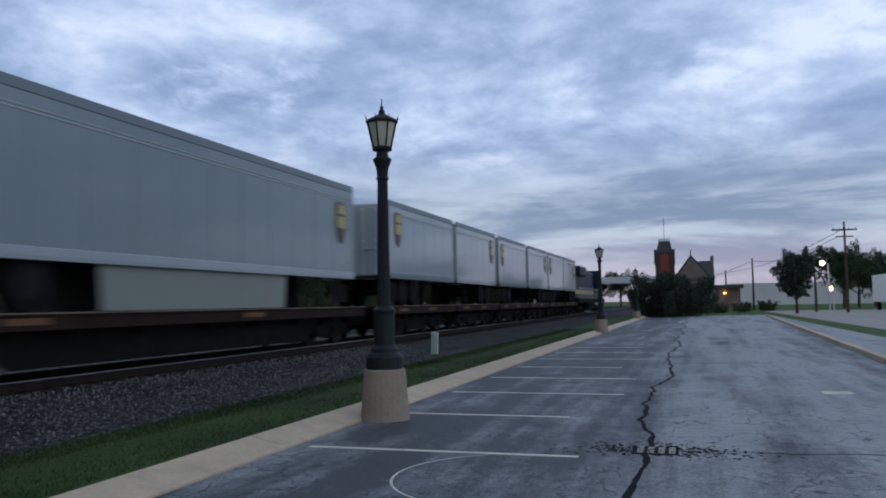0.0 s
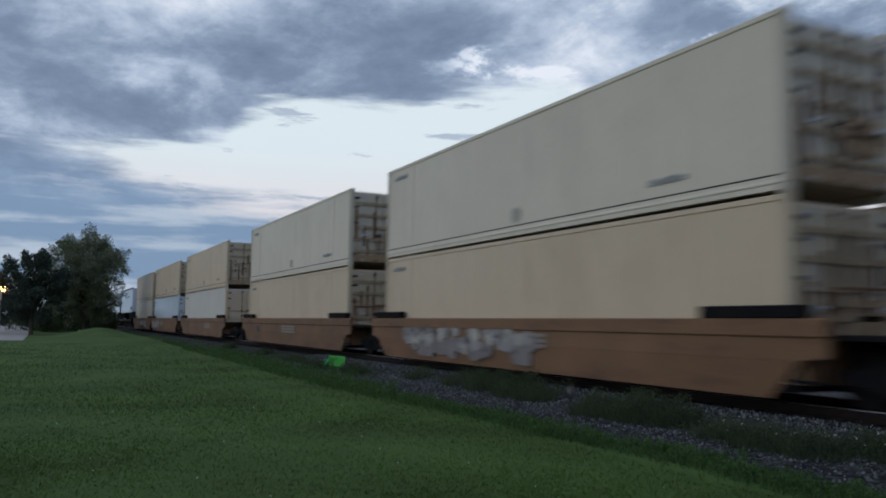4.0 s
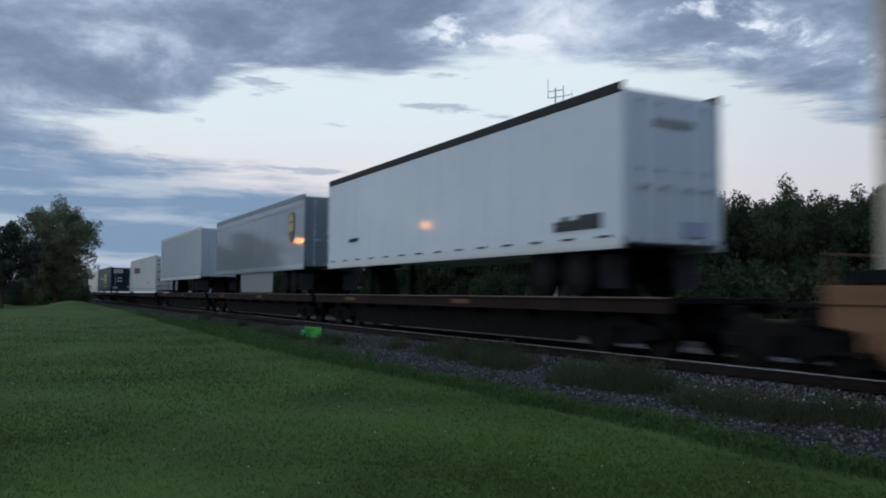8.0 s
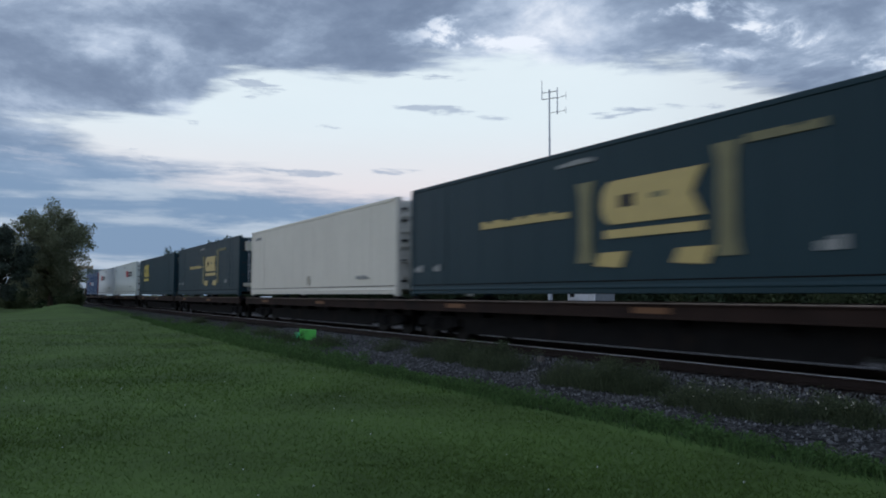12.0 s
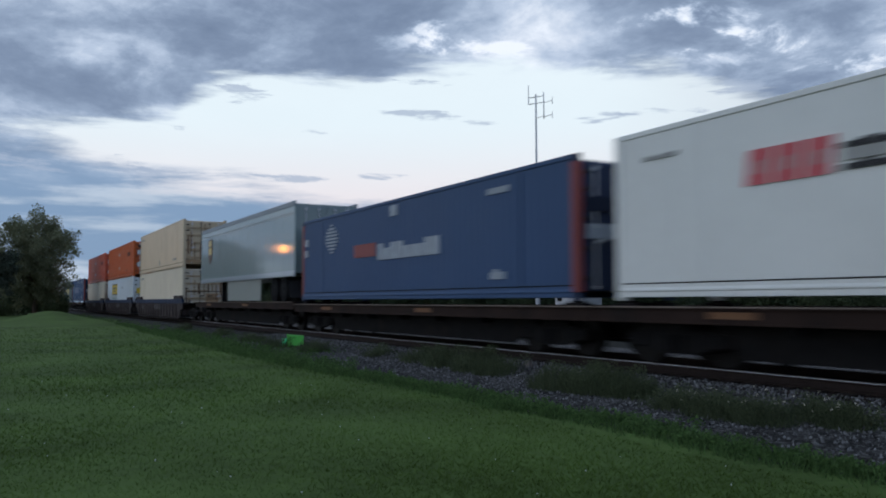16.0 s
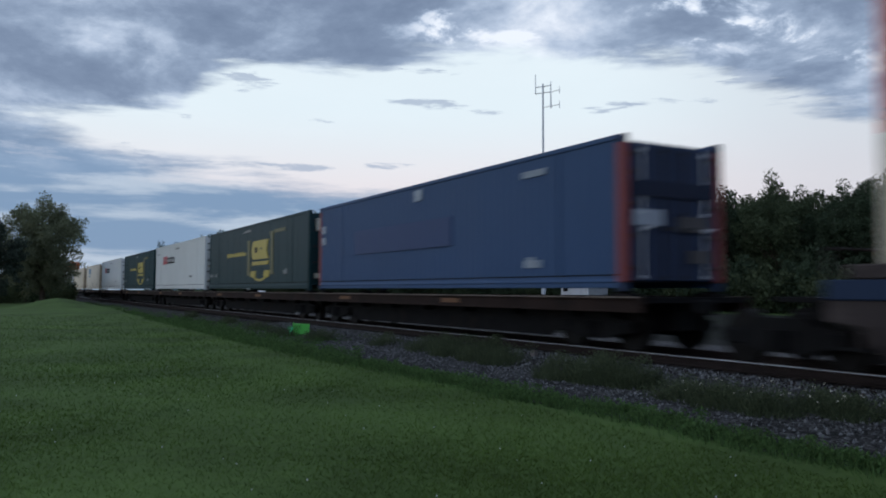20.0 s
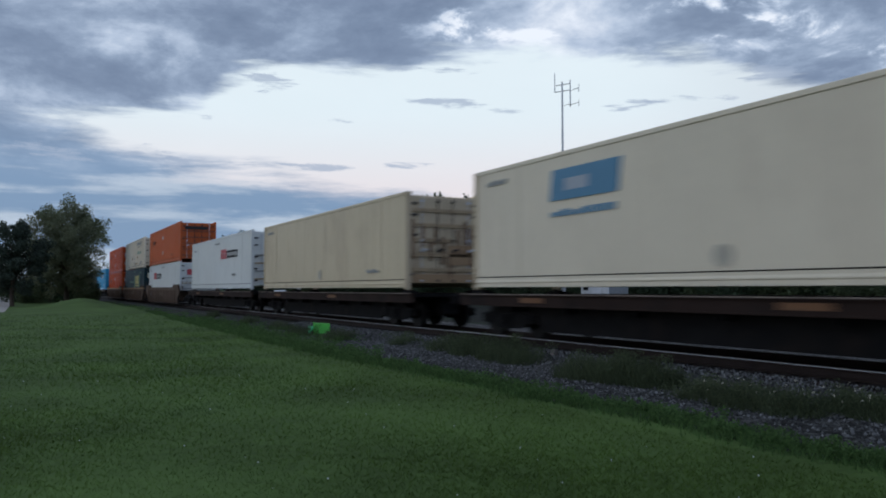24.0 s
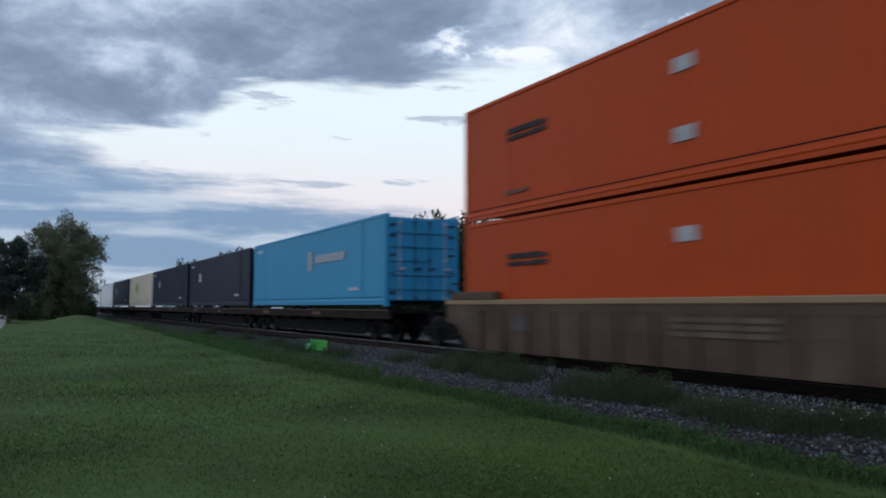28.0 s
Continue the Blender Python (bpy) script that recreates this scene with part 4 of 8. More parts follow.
def bogie(parent, x):
    """Two-axle truck: bolster with side frames and wheelsets as sub-parts."""
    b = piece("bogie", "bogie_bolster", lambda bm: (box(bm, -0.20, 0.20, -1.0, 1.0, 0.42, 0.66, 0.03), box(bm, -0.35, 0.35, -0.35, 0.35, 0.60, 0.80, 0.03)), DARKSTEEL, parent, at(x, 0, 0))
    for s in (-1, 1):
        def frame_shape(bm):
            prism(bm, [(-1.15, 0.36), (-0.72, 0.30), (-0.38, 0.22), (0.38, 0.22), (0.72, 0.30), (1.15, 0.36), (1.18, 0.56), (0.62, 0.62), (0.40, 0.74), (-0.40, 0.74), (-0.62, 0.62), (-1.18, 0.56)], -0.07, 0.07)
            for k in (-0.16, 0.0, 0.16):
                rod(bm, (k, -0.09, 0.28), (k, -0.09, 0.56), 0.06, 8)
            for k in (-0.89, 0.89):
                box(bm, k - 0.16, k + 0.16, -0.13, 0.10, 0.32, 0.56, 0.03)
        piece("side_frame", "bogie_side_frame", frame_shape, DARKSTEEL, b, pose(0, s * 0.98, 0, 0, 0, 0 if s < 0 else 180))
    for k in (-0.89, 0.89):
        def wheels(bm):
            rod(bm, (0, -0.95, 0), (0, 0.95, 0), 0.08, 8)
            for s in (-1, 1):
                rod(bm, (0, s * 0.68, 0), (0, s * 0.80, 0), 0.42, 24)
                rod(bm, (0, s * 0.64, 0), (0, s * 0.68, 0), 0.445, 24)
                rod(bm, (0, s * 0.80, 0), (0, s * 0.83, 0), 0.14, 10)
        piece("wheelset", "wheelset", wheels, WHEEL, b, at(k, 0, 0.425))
    return b


def flat_car(x0, x1, deck, mat, trailer_deck=False, pedestals=False):
    """Intermodal flat from x0 to x1 at 0 s."""
    L = round(x1 - x0, 2)
    c = new("flat_car")
    tagged(c, "low dark brown intermodal flat car with rusty sills", "flat car", "cars of the train")
    w = 1.36
    piece("deck", ("flat_deck", L, deck), lambda bm: box(bm, -L / 2, L / 2, -w + 0.06, w - 0.06, deck - 0.10, deck), DARKSTEEL, c)
    for s in (-1, 1):
        def sill(bm):
            h = L / 2
            prof = [(0.05, -0.27), (0.05, 0.012), (-0.09, 0.012), (-0.09, -0.03), (-0.05, -0.03), (-0.05, -0.24), (-0.07, -0.24), (-0.07, -0.27)]
            a = [bm.verts.new((-h, y, deck + z)) for y, z in prof]
            b = [bm.verts.new((h, y, deck + z)) for y, z in prof]
            for i in range(8):
                bm.faces.new((a[i], a[i - 1], b[i - 1], b[i]))
            bm.faces.new(a)
            bm.faces.new(b[::-1])
            bmesh.ops.recalc_face_normals(bm, faces=bm.faces[:])
        piece("side_sill", ("flat_sill", L, deck), sill, mat, c, pose(0, s * (w - 0.02), 0, 0, 0, 0 if s < 0 else 180))
        # Near-black plate fills in the shade below the deck.
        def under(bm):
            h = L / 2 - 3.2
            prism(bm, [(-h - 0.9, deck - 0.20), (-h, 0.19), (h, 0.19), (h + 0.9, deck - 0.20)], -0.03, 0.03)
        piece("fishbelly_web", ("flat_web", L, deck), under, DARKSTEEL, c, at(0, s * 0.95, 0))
        piece("deck_edge", ("deck_edge", L), lambda bm: box(bm, -L / 2 + 0.02, L / 2 - 0.02, -0.012, 0.012, 0.0, 0.022), CAR_EDGE, c, at(0, s * (w + 0.062), deck - 0.006), "pale rusty highlight line along the deck edge")
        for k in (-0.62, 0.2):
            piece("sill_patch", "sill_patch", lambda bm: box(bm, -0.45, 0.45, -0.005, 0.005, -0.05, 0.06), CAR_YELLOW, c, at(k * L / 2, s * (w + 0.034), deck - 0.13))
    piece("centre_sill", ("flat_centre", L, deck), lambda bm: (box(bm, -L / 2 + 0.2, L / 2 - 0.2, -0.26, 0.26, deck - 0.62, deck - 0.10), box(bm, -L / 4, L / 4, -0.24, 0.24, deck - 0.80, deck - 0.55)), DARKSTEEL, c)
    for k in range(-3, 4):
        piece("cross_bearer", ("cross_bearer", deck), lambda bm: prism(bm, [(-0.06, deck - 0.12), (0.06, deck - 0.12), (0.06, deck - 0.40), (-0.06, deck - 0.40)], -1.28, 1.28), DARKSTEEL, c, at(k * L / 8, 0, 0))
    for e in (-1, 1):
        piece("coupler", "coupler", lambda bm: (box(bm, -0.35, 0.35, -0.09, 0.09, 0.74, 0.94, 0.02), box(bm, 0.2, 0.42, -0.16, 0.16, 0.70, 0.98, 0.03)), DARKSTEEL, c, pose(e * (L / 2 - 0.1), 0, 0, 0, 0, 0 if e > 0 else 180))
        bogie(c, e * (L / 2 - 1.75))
    if trailer_deck:
        for e in (-1, 1):
            piece("hitch", "trailer_hitch", lambda bm: (prism(bm, [(-0.5, 0), (0.5, 0), (0.12, 1.0), (-0.12, 1.0)], -0.35, 0.35), box(bm, -0.4, 0.4, -0.5, 0.5, 0.96, 1.03, 0.02)), DARKSTEEL, c, at(e * L * 0.33, 0, deck))
    if pedestals:
        for e in (-1, 1):
            for s in (-1, 1):
                piece("pedestal", "pedestal", lambda bm: (box(bm, -0.30, 0.30, -0.16, 0.16, 0.0, 0.07, 0.01), box(bm, -0.13, 0.13, -0.12, 0.12, 0.07, 0.11, 0.01)), DARKSTEEL, c, at(e * (BOX_L / 2 - 0.2), s * 1.12, deck))
    return moving(c, (x0 + x1) / 2, 0)


def well_car(xc, pitch, mat, chord, lead=False, label="rusty orange-tan double-stack well car", graffiti=False, graffiti_span=(-6, 3), panel_x=0.6):
    """One well unit with its trailing truck, and a leading one for the first of a set."""
    c = new("well_car")
    tagged(c, label, "well car", "cars of the train")
    h = 8.35
    for s in (-1, 1):
        def side(bm):
            hi = [(-h - 0.45, 1.02), (-h - 0.45, 0.74), (-h, 0.68), (h, 0.68), (h + 0.45, 0.74), (h + 0.45, 1.02)]
            prism(bm, hi, -0.05, 0.03)
            v = [bm.verts.new(p) for p in ((-h, -0.045, 0.68), (h, -0.045, 0.68), (7.7, 0.0, 0.09), (-7.7, 0.0, 0.09), (-h, 0.03, 0.68), (h, 0.03, 0.68), (7.7, 0.06, 0.09), (-7.7, 0.06, 0.09))]
            for f in ((3, 2, 1, 0), (4, 5, 6, 7), (0, 1, 5, 4), (1, 2, 6, 5), (2, 3, 7, 6), (3, 0, 4, 7)):
                bm.faces.new([v[k] for k in f])
        piece("side_wall", "well_side", side, mat, c, pose(0, s * 1.40, 0, 0, 0, 0 if s < 0 else 180))
        def top(bm):
            box(bm, -h - 0.45, h + 0.45, -0.09, 0.06, low, 1.30, 0.02)
        low = 1.18 if chord is CHORD_TAN else 1.02
        for e in (-1, 1):
            piece("stake_pocket", "stake_pocket", lambda bm: box(bm, -1.05, 1.05, -0.085, 0.085, 1.30, 1.50, 0.02), DARKSTEEL if mat is WELL_TAN else mat, c, at(e * 7.4, s * 1.415, 0))
        if low > 1.1:
            piece("upper_side", "upper_side", lambda bm: box(bm, -h - 0.44, h + 0.44, -0.06, 0.05, 1.02, 1.18), mat, c, at(0, s * 1.40, 0))
        piece("top_chord", ("well_chord", low), top, chord, c, pose(0, s * 1.40, 0, 0, 0, 0 if s < 0 else 180))
        piece("number_panel", "number_panel", lambda bm: [box(bm, -1.1, 1.1, -0.004, 0.004, -0.20 + k * 0.12, -0.12 + k * 0.12) for k in range(3)], D_PANEL if mat is WELL_TAN else (D_WELLPATCH if mat is WELL_BROWN else D_GRAFDIM), c, at(panel_x, s * 1.474, 0.84), "faded lettering panel as a plain bar")
        piece("placard", "placard", lambda bm: box(bm, -0.3, 0.3, -0.004, 0.004, -0.16, 0.16), D_GRAFDIM, c, at(-5.2, s * 1.474, 0.75))
    if mat is not WELL_TAN:
        for s in (-1, 1):
            for i in range(15):
                piece("side_post", "well_post", lambda bm: prism(bm, [(-0.06, 0.12), (0.06, 0.12), (0.06, 1.04), (-0.06, 1.04)], -0.035, 0.02), mat, c, pose(-7.0 + i, s * 1.46, 0, 0, 0, 0 if s < 0 else 180))
    if graffiti:
        rnd = random.Random(graffiti)
        g0, g1 = graffiti_span
        n = int((g1 - g0) / 0.8)
        def puff(bm, cx, cz, rx, rz, y0):
            ph = rnd.uniform(0, 6.28)
            pts = []
            for k in range(18):
                a = 2 * math.pi * k / 18
                q = 1 + 0.22 * math.sin(3 * a + ph) + 0.12 * math.sin(5 * a - ph)
                pts.append((cx + rx * q * math.cos(a), min(1.27, max(0.22, cz + rz * q * math.sin(a)))))
            clean = [p for k, p in enumerate(pts) if math.dist(p, pts[k - 1]) > 0.01]
            prism(bm, clean, y0, -1.40)
        for name, mat_, y0, count, rx, rz in (("graffiti", D_GRAF, -1.482, n, 0.52, 0.36), ("graffiti_shade", D_SMUDGE, -1.488, n + 2, 0.16, 0.16), ("graffiti_fill", D_GRAFPALE, -1.486, n * 2, 0.22, 0.16), ("graffiti_outline", D_GRAFDARK, -1.492, n, 0.13, 0.07)):
            g = single(name, lambda bm: [puff(bm, g0 + (k + rnd.uniform(0.2, 0.8)) * (g1 - g0) / count, 0.76 + rnd.uniform(-0.26, 0.26), rx * rnd.uniform(0.7, 1.3), rz * rnd.uniform(0.7, 1.3), y0 - 0.00005 * k) for k in range(count)], mat_, c, label="faded pale graffiti as plain patches" if name == "graffiti" else "")
            tagged(g, kind="stuff")
    piece("well_floor", "well_floor", lambda bm: box(bm, -h + 0.2, h - 0.2, -1.36, 1.36, 0.20, 0.316), DARKSTEEL, c)
    p = pitch / 2
    for e in (-1, 1):
        piece("end_platform", ("end_platform", pitch), lambda bm: (box(bm, -0.75, p - h - 0.48, -1.30, 1.30, 0.98, 1.06, 0.01), box(bm, -0.75, p - h - 0.35, -0.35, 0.35, 0.62, 0.98)), DARKSTEEL, c, pose(e * (h + 0.42), 0, 0, 0, 0, 0 if e > 0 else 180))
        piece("end_bulkhead", "end_bulkhead", lambda bm: box(bm, -0.05, 0.05, -1.36, 1.36, 0.32, 1.02), mat, c, at(e * (h - 0.05), 0, 0))
        piece("grab_rail", "grab_rail", lambda bm: (rod(bm, (0, -1.25, 1.06), (0, -1.25, 1.75), 0.02, 6), rod(bm, (0, 1.25, 1.06), (0, 1.25, 1.75), 0.02, 6), rod(bm, (0, -1.26, 1.74), (0, 1.26, 1.74), 0.022, 6)), mat, c, at(e * (h + 0.55), 0, 0))
        piece("brake_step", "brake_step", lambda bm: (box(bm, -0.3, 0.3, -0.04, 0.04, 0.35, 0.40), rod(bm, (-0.28, 0, 0.38), (-0.28, 0, 0.95), 0.02, 6), rod(bm, (0.28, 0, 0.38), (0.28, 0, 0.95), 0.02, 6)), DARKSTEEL, c, at(e * (h + 0.1), -1.43, 0))
    bogie(c, -p)
    if lead:
        bogie(c, p)
    return moving(c, xc, 0)


def tyre_wheel(bm):
    rod(bm, (0, -0.12, 0), (0, 0.12, 0), 0.50, 20)


def trailer(label, mat, x0, x1, deck, H=2.88, floor=1.02, wheels_ahead=True, skirt=None, rail=None, dark_top=False, nose_mat=None, seams=True):
    """A box trailer on its wheels and landing legs."""
    L = round(x1 - x0, 2)
    t = new("box_trailer")
    tagged(t, label, "trailer", "trailers on the train")
    W = BOX_W
    e = 1 if wheels_ahead else -1
    rail = rail or mat
    tape = dark_top or mat is P_COOLGREY
    silver = mat in (P_GREY, P_SILVER, P_SILVERGREEN)
    piece("body", ("trailer_body", L, H), lambda bm: smooth_shell(bm, L, W, H, 0.1) if seams else box(bm, -L / 2 + 0.15, L / 2 - 0.15, -W / 2 + 0.03, W / 2 - 0.03, 0.1, H - 0.09), mat, t, at(0, 0, floor))
    for s in (-1, 1):
        def low(bm):
            box(bm, -L / 2 + 0.02, L / 2 - 0.02, -0.035, 0.03, 0.0, 0.22, 0.012)
            box(bm, -L / 2 + 0.02, L / 2 - 0.02, -0.048, 0.02, 0.06, 0.085)
        piece("bottom_rail", ("trailer_low_rail", L), low, rail, t, pose(0, s * (W / 2 - 0.03), floor, 0, 0, 0 if s < 0 else 180))
        piece("top_rail", ("trailer_top_rail", L), lambda bm: box(bm, -L / 2 + 0.02, L / 2 - 0.02, -0.03, 0.03, 0, 0.20, 0.015), D_DARK if dark_top else (P_DULLGREY if silver else rail), t, at(0, s * (W / 2 - 0.03), floor + H - 0.19))
        for q in (-1, 1):
            piece("corner_post", ("trailer_post", H), lambda bm: box(bm, -0.08, 0.08, -0.07, 0.07, 0.2, H - 0.18, 0.03), nose_mat or mat, t, at(q * (L / 2 - 0.08), s * (W / 2 - 0.075), floor))
    for s in (-1, 1):
        d = piece("rear_door", ("trailer_door", H), lambda bm: door_leaf(bm, H - 0.25), nose_mat or mat, t, pose(e * (L / 2 - 0.05), s * 0.58, floor + 0.12, 0, 0, 0 if e > 0 else 180))
        piece("lock_rod", ("lock_rod", H), lambda bm: lock_rod(bm, H - 0.34), SILVER, d, at(0.055, -0.25 * s, 0.02))
        piece("lock_rod", ("lock_rod", H), lambda bm: lock_rod(bm, H - 0.34), SILVER, d, at(0.055, 0.28 * s, 0.02))
    piece("nose_panel", ("trailer_nose", H), lambda bm: box(bm, -0.06, 0.06, -1.16, 1.16, 0.1, H - 0.05, 0.03), nose_mat or mat, t, at(-e * (L / 2 - 0.07), 0, floor))
    piece("nose_box", "nose_box", lambda bm: box(bm, -0.06, 0.06, -0.28, 0.28, 0, 0.5, 0.02), D_DARK, t, at(-e * (L / 2 + 0.01), -0.55, floor + 0.25))
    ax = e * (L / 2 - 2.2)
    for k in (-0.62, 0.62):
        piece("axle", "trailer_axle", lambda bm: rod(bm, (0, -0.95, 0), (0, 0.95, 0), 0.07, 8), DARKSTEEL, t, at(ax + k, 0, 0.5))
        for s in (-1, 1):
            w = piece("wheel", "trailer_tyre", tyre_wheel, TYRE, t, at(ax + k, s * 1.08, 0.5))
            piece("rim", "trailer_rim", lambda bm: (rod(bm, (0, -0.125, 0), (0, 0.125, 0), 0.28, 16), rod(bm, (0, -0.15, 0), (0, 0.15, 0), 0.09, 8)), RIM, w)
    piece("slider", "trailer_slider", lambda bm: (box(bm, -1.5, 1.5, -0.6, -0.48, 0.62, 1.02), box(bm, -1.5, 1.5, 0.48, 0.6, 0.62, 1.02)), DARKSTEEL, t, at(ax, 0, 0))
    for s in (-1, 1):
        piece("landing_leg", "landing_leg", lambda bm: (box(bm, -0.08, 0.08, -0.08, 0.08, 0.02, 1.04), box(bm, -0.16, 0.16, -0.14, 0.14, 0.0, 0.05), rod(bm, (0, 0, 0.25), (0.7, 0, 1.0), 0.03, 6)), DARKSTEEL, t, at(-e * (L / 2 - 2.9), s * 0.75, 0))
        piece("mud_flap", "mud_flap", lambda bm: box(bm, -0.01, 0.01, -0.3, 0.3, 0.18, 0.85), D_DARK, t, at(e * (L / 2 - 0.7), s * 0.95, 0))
        n = int(L / 1.15)
        for k in range(0 if silver else n):
            piece("marker_tape", "marker_tape", lambda bm: box(bm, -0.20, 0.20, -0.005, 0.005, -0.022, 0.022), D_DARK if tape else D_ROSE, t, at(-L / 2 + (k + 0.5) * L / n, s * (W / 2 + (0.004 if tape else 0.016)), floor + (0.25 if tape else 0.14)))
        if silver:
            for z in (H - 0.50, H - 0.43):
                piece("trim_strip", ("trim_strip", L), lambda bm: box(bm, -L / 2 + 0.1, L / 2 - 0.1, -0.012, 0.012, 0, 0.022), P_PALEGREY, t, at(0, s * (W / 2 - 0.022), floor + z), "pale trim strip below the roof edge")
            piece("upper_panel", ("upper_panel", L), lambda bm: box(bm, -L / 2 + 0.16, L / 2 - 0.16, -0.008, 0.008, 0, 0.235), mat, t, at(0, s * (W / 2 - 0.024), floor + H - 0.405), "smooth upper panel")
    if skirt:
        for s in (-1, 1):
            piece("side_skirt", ("side_skirt", *skirt), lambda bm: prism(bm, [(skirt[0] + 0.1, 0), (skirt[1] - 0.1, 0), (skirt[1], 0.95), (skirt[0], 0.95)], -0.015, 0.015), P_SKIRT if silver else P_PALEGREY, t, at(0, s * (W / 2 - 0.12), max(0.03, floor - 0.93)), "pale side skirt panel")
    return moving(t, (x0 + x1) / 2, deck)


def shield(parent, x, z, w, h, y=-BOX_W / 2 - 0.003, flip=1):
    """Plain shield badge in brown and gold."""
    pts = [(x - w / 2, z + h * 0.40), (x - w * 0.3, z + h * 0.5), (x + w * 0.3, z + h * 0.5), (x + w / 2, z + h * 0.40), (x + w / 2, z - h * 0.15), (x + w * 0.25, z - h * 0.4), (x, z - h * 0.5), (x - w * 0.25, z - h * 0.4), (x - w / 2, z - h * 0.15)]
    b = single("badge", lambda bm: prism(bm, pts, y - 0.002, y + 0.03), D_BROWN, parent, label="plain brown and gold shield badge")
    single("badge_band", lambda bm: prism(bm, [(x - w * 0.42, z - h * 0.12), (x + w * 0.42, z - h * 0.12), (x + w * 0.42, z + h * 0.16), (x - w * 0.42, z + h * 0.16)], y - 0.008, y + 0.01), D_GOLD, b)
    single("badge_crown", lambda bm: prism(bm, [(x - w * 0.42, z + h * 0.22), (x + w * 0.42, z + h * 0.22), (x + w * 0.3, z + h * 0.44), (x - w * 0.3, z + h * 0.44)], y - 0.008, y + 0.01), D_GOLD, b)


def bars(parent, x0, x1, z0, z1, mat, n, name="lettering", label="", seed=1, gap=0.25):
    """Writing as plain bars."""
    rnd = random.Random(seed)
    def build(bm):
        w = (x1 - x0) / n
        for i in range(n):
            a = x0 + i * w
            box(bm, a, a + w * (1 - gap), -BOX_W / 2 - 0.006, -BOX_W / 2 + 0.03, z0, z0 + (z1 - z0) * rnd.choice((0.7, 1.0, 1.0)))
    return single(name, build, mat, parent, label=label)


def end_bars(parent, e, L, mat, y0, y1, z0, z1):
    single("end_marking", lambda bm: box(bm, e * (L / 2) - 0.035, e * (L / 2) + 0.012, y0, y1, z0, z1), mat, parent)


# outfits of the boxes
def box_redmark(warm=False, ahead=False, H=2.98):
    c = container("white freight container with red and dark markings", P_WHITE if not warm else P_GREENWHITE, None, None, H=H)
    s = 6.0 if ahead else 0.0
    y = -BOX_W / 2 - 0.005
    for k in range(3):
        x = -5.1 + s + k * 0.50
        r = single("red_marking", lambda bm: prism(bm, [(x, 1.70), (x + 0.42, 1.70), (x + 0.50, 2.24), (x + 0.08, 2.24)], y, y + 0.03), D_RED, c, label="slanted red block marking")
        single("pale_slot", lambda bm: prism(bm, [(x + 0.17, 1.86), (x + 0.33, 1.86), (x + 0.36, 2.06), (x + 0.20, 2.06)], y - 0.003, y + 0.02), D_ROSE, r)
    for z, h, n in ((2.02, 0.12, 8), (1.72, 0.12, 9)):
        bars(c, -3.5 + s, -0.95 + s, z, z + h, D_DARK, n, "dark_marking", "dark lettering as plain bars", 4, 0.10)
    bars(c, -3.5 + s, -0.95 + s, 1.85, 2.01, D_FAINT, 1, "grey_marking", "", 7, 0.0)
    bars(c, 3.8, 4.6, 0.7, 0.82, D_FAINT, 5, "small_marking", "", 5)
    bars(c, -7.3, -6.5, 2.42, 2.50, D_FAINT, 4, "small_marking", "", 6)
    bars(c, -0.6, 0.7, 2.58, 2.68, D_FAINT, 4, "small_marking", "", 9)
    if not ahead:
        end_bars(c, 1, BOX_L, D_RED, -0.75, 0.35, 1.9, 2.3)
    for z, m in ((0.45, D_RUSTMARK), (0.85, D_FAINT), (1.25, D_RUSTMARK), (1.65, D_FAINT)):
        end_bars(c, 1, BOX_L, m, -1.1, 1.0, z, z + 0.07)
    return c


def yellow_block(c, x0, x1, z0, z1, m):
    """A plain emblem: a rounded block with a dark slot and a chevron end."""
    y = -BOX_W / 2 - 0.006
    h, w = z1 - z0, x1 - x0
    pts = [(x0 + h * 0.4 - h * 0.4 * math.sin(k * math.pi / 8), (z0 + z1) / 2 + h / 2 * math.cos(k * math.pi / 8)) for k in range(9)]
    pts += [(x1, z0), (x1 - w * 0.10, (z0 + z1) / 2), (x1, z1)]
    b = single("emblem_block", lambda bm: prism(bm, pts[::-1], y, y + 0.03), m, c, label="plain rounded yellow emblem block")
    single("emblem_slot", lambda bm: box(bm, x0 + w * 0.20, x0 + w * 0.36, y - 0.004, y + 0.01, z0 + h * 0.36, z0 + h * 0.66, 0.01), D_DARK, b)
    single("emblem_slot", lambda bm: box(bm, x0 + w * 0.52, x0 + w * 0.66, y - 0.004, y + 0.01, z0 + h * 0.48, z0 + h * 0.62, 0.01), D_OLIVE, b)


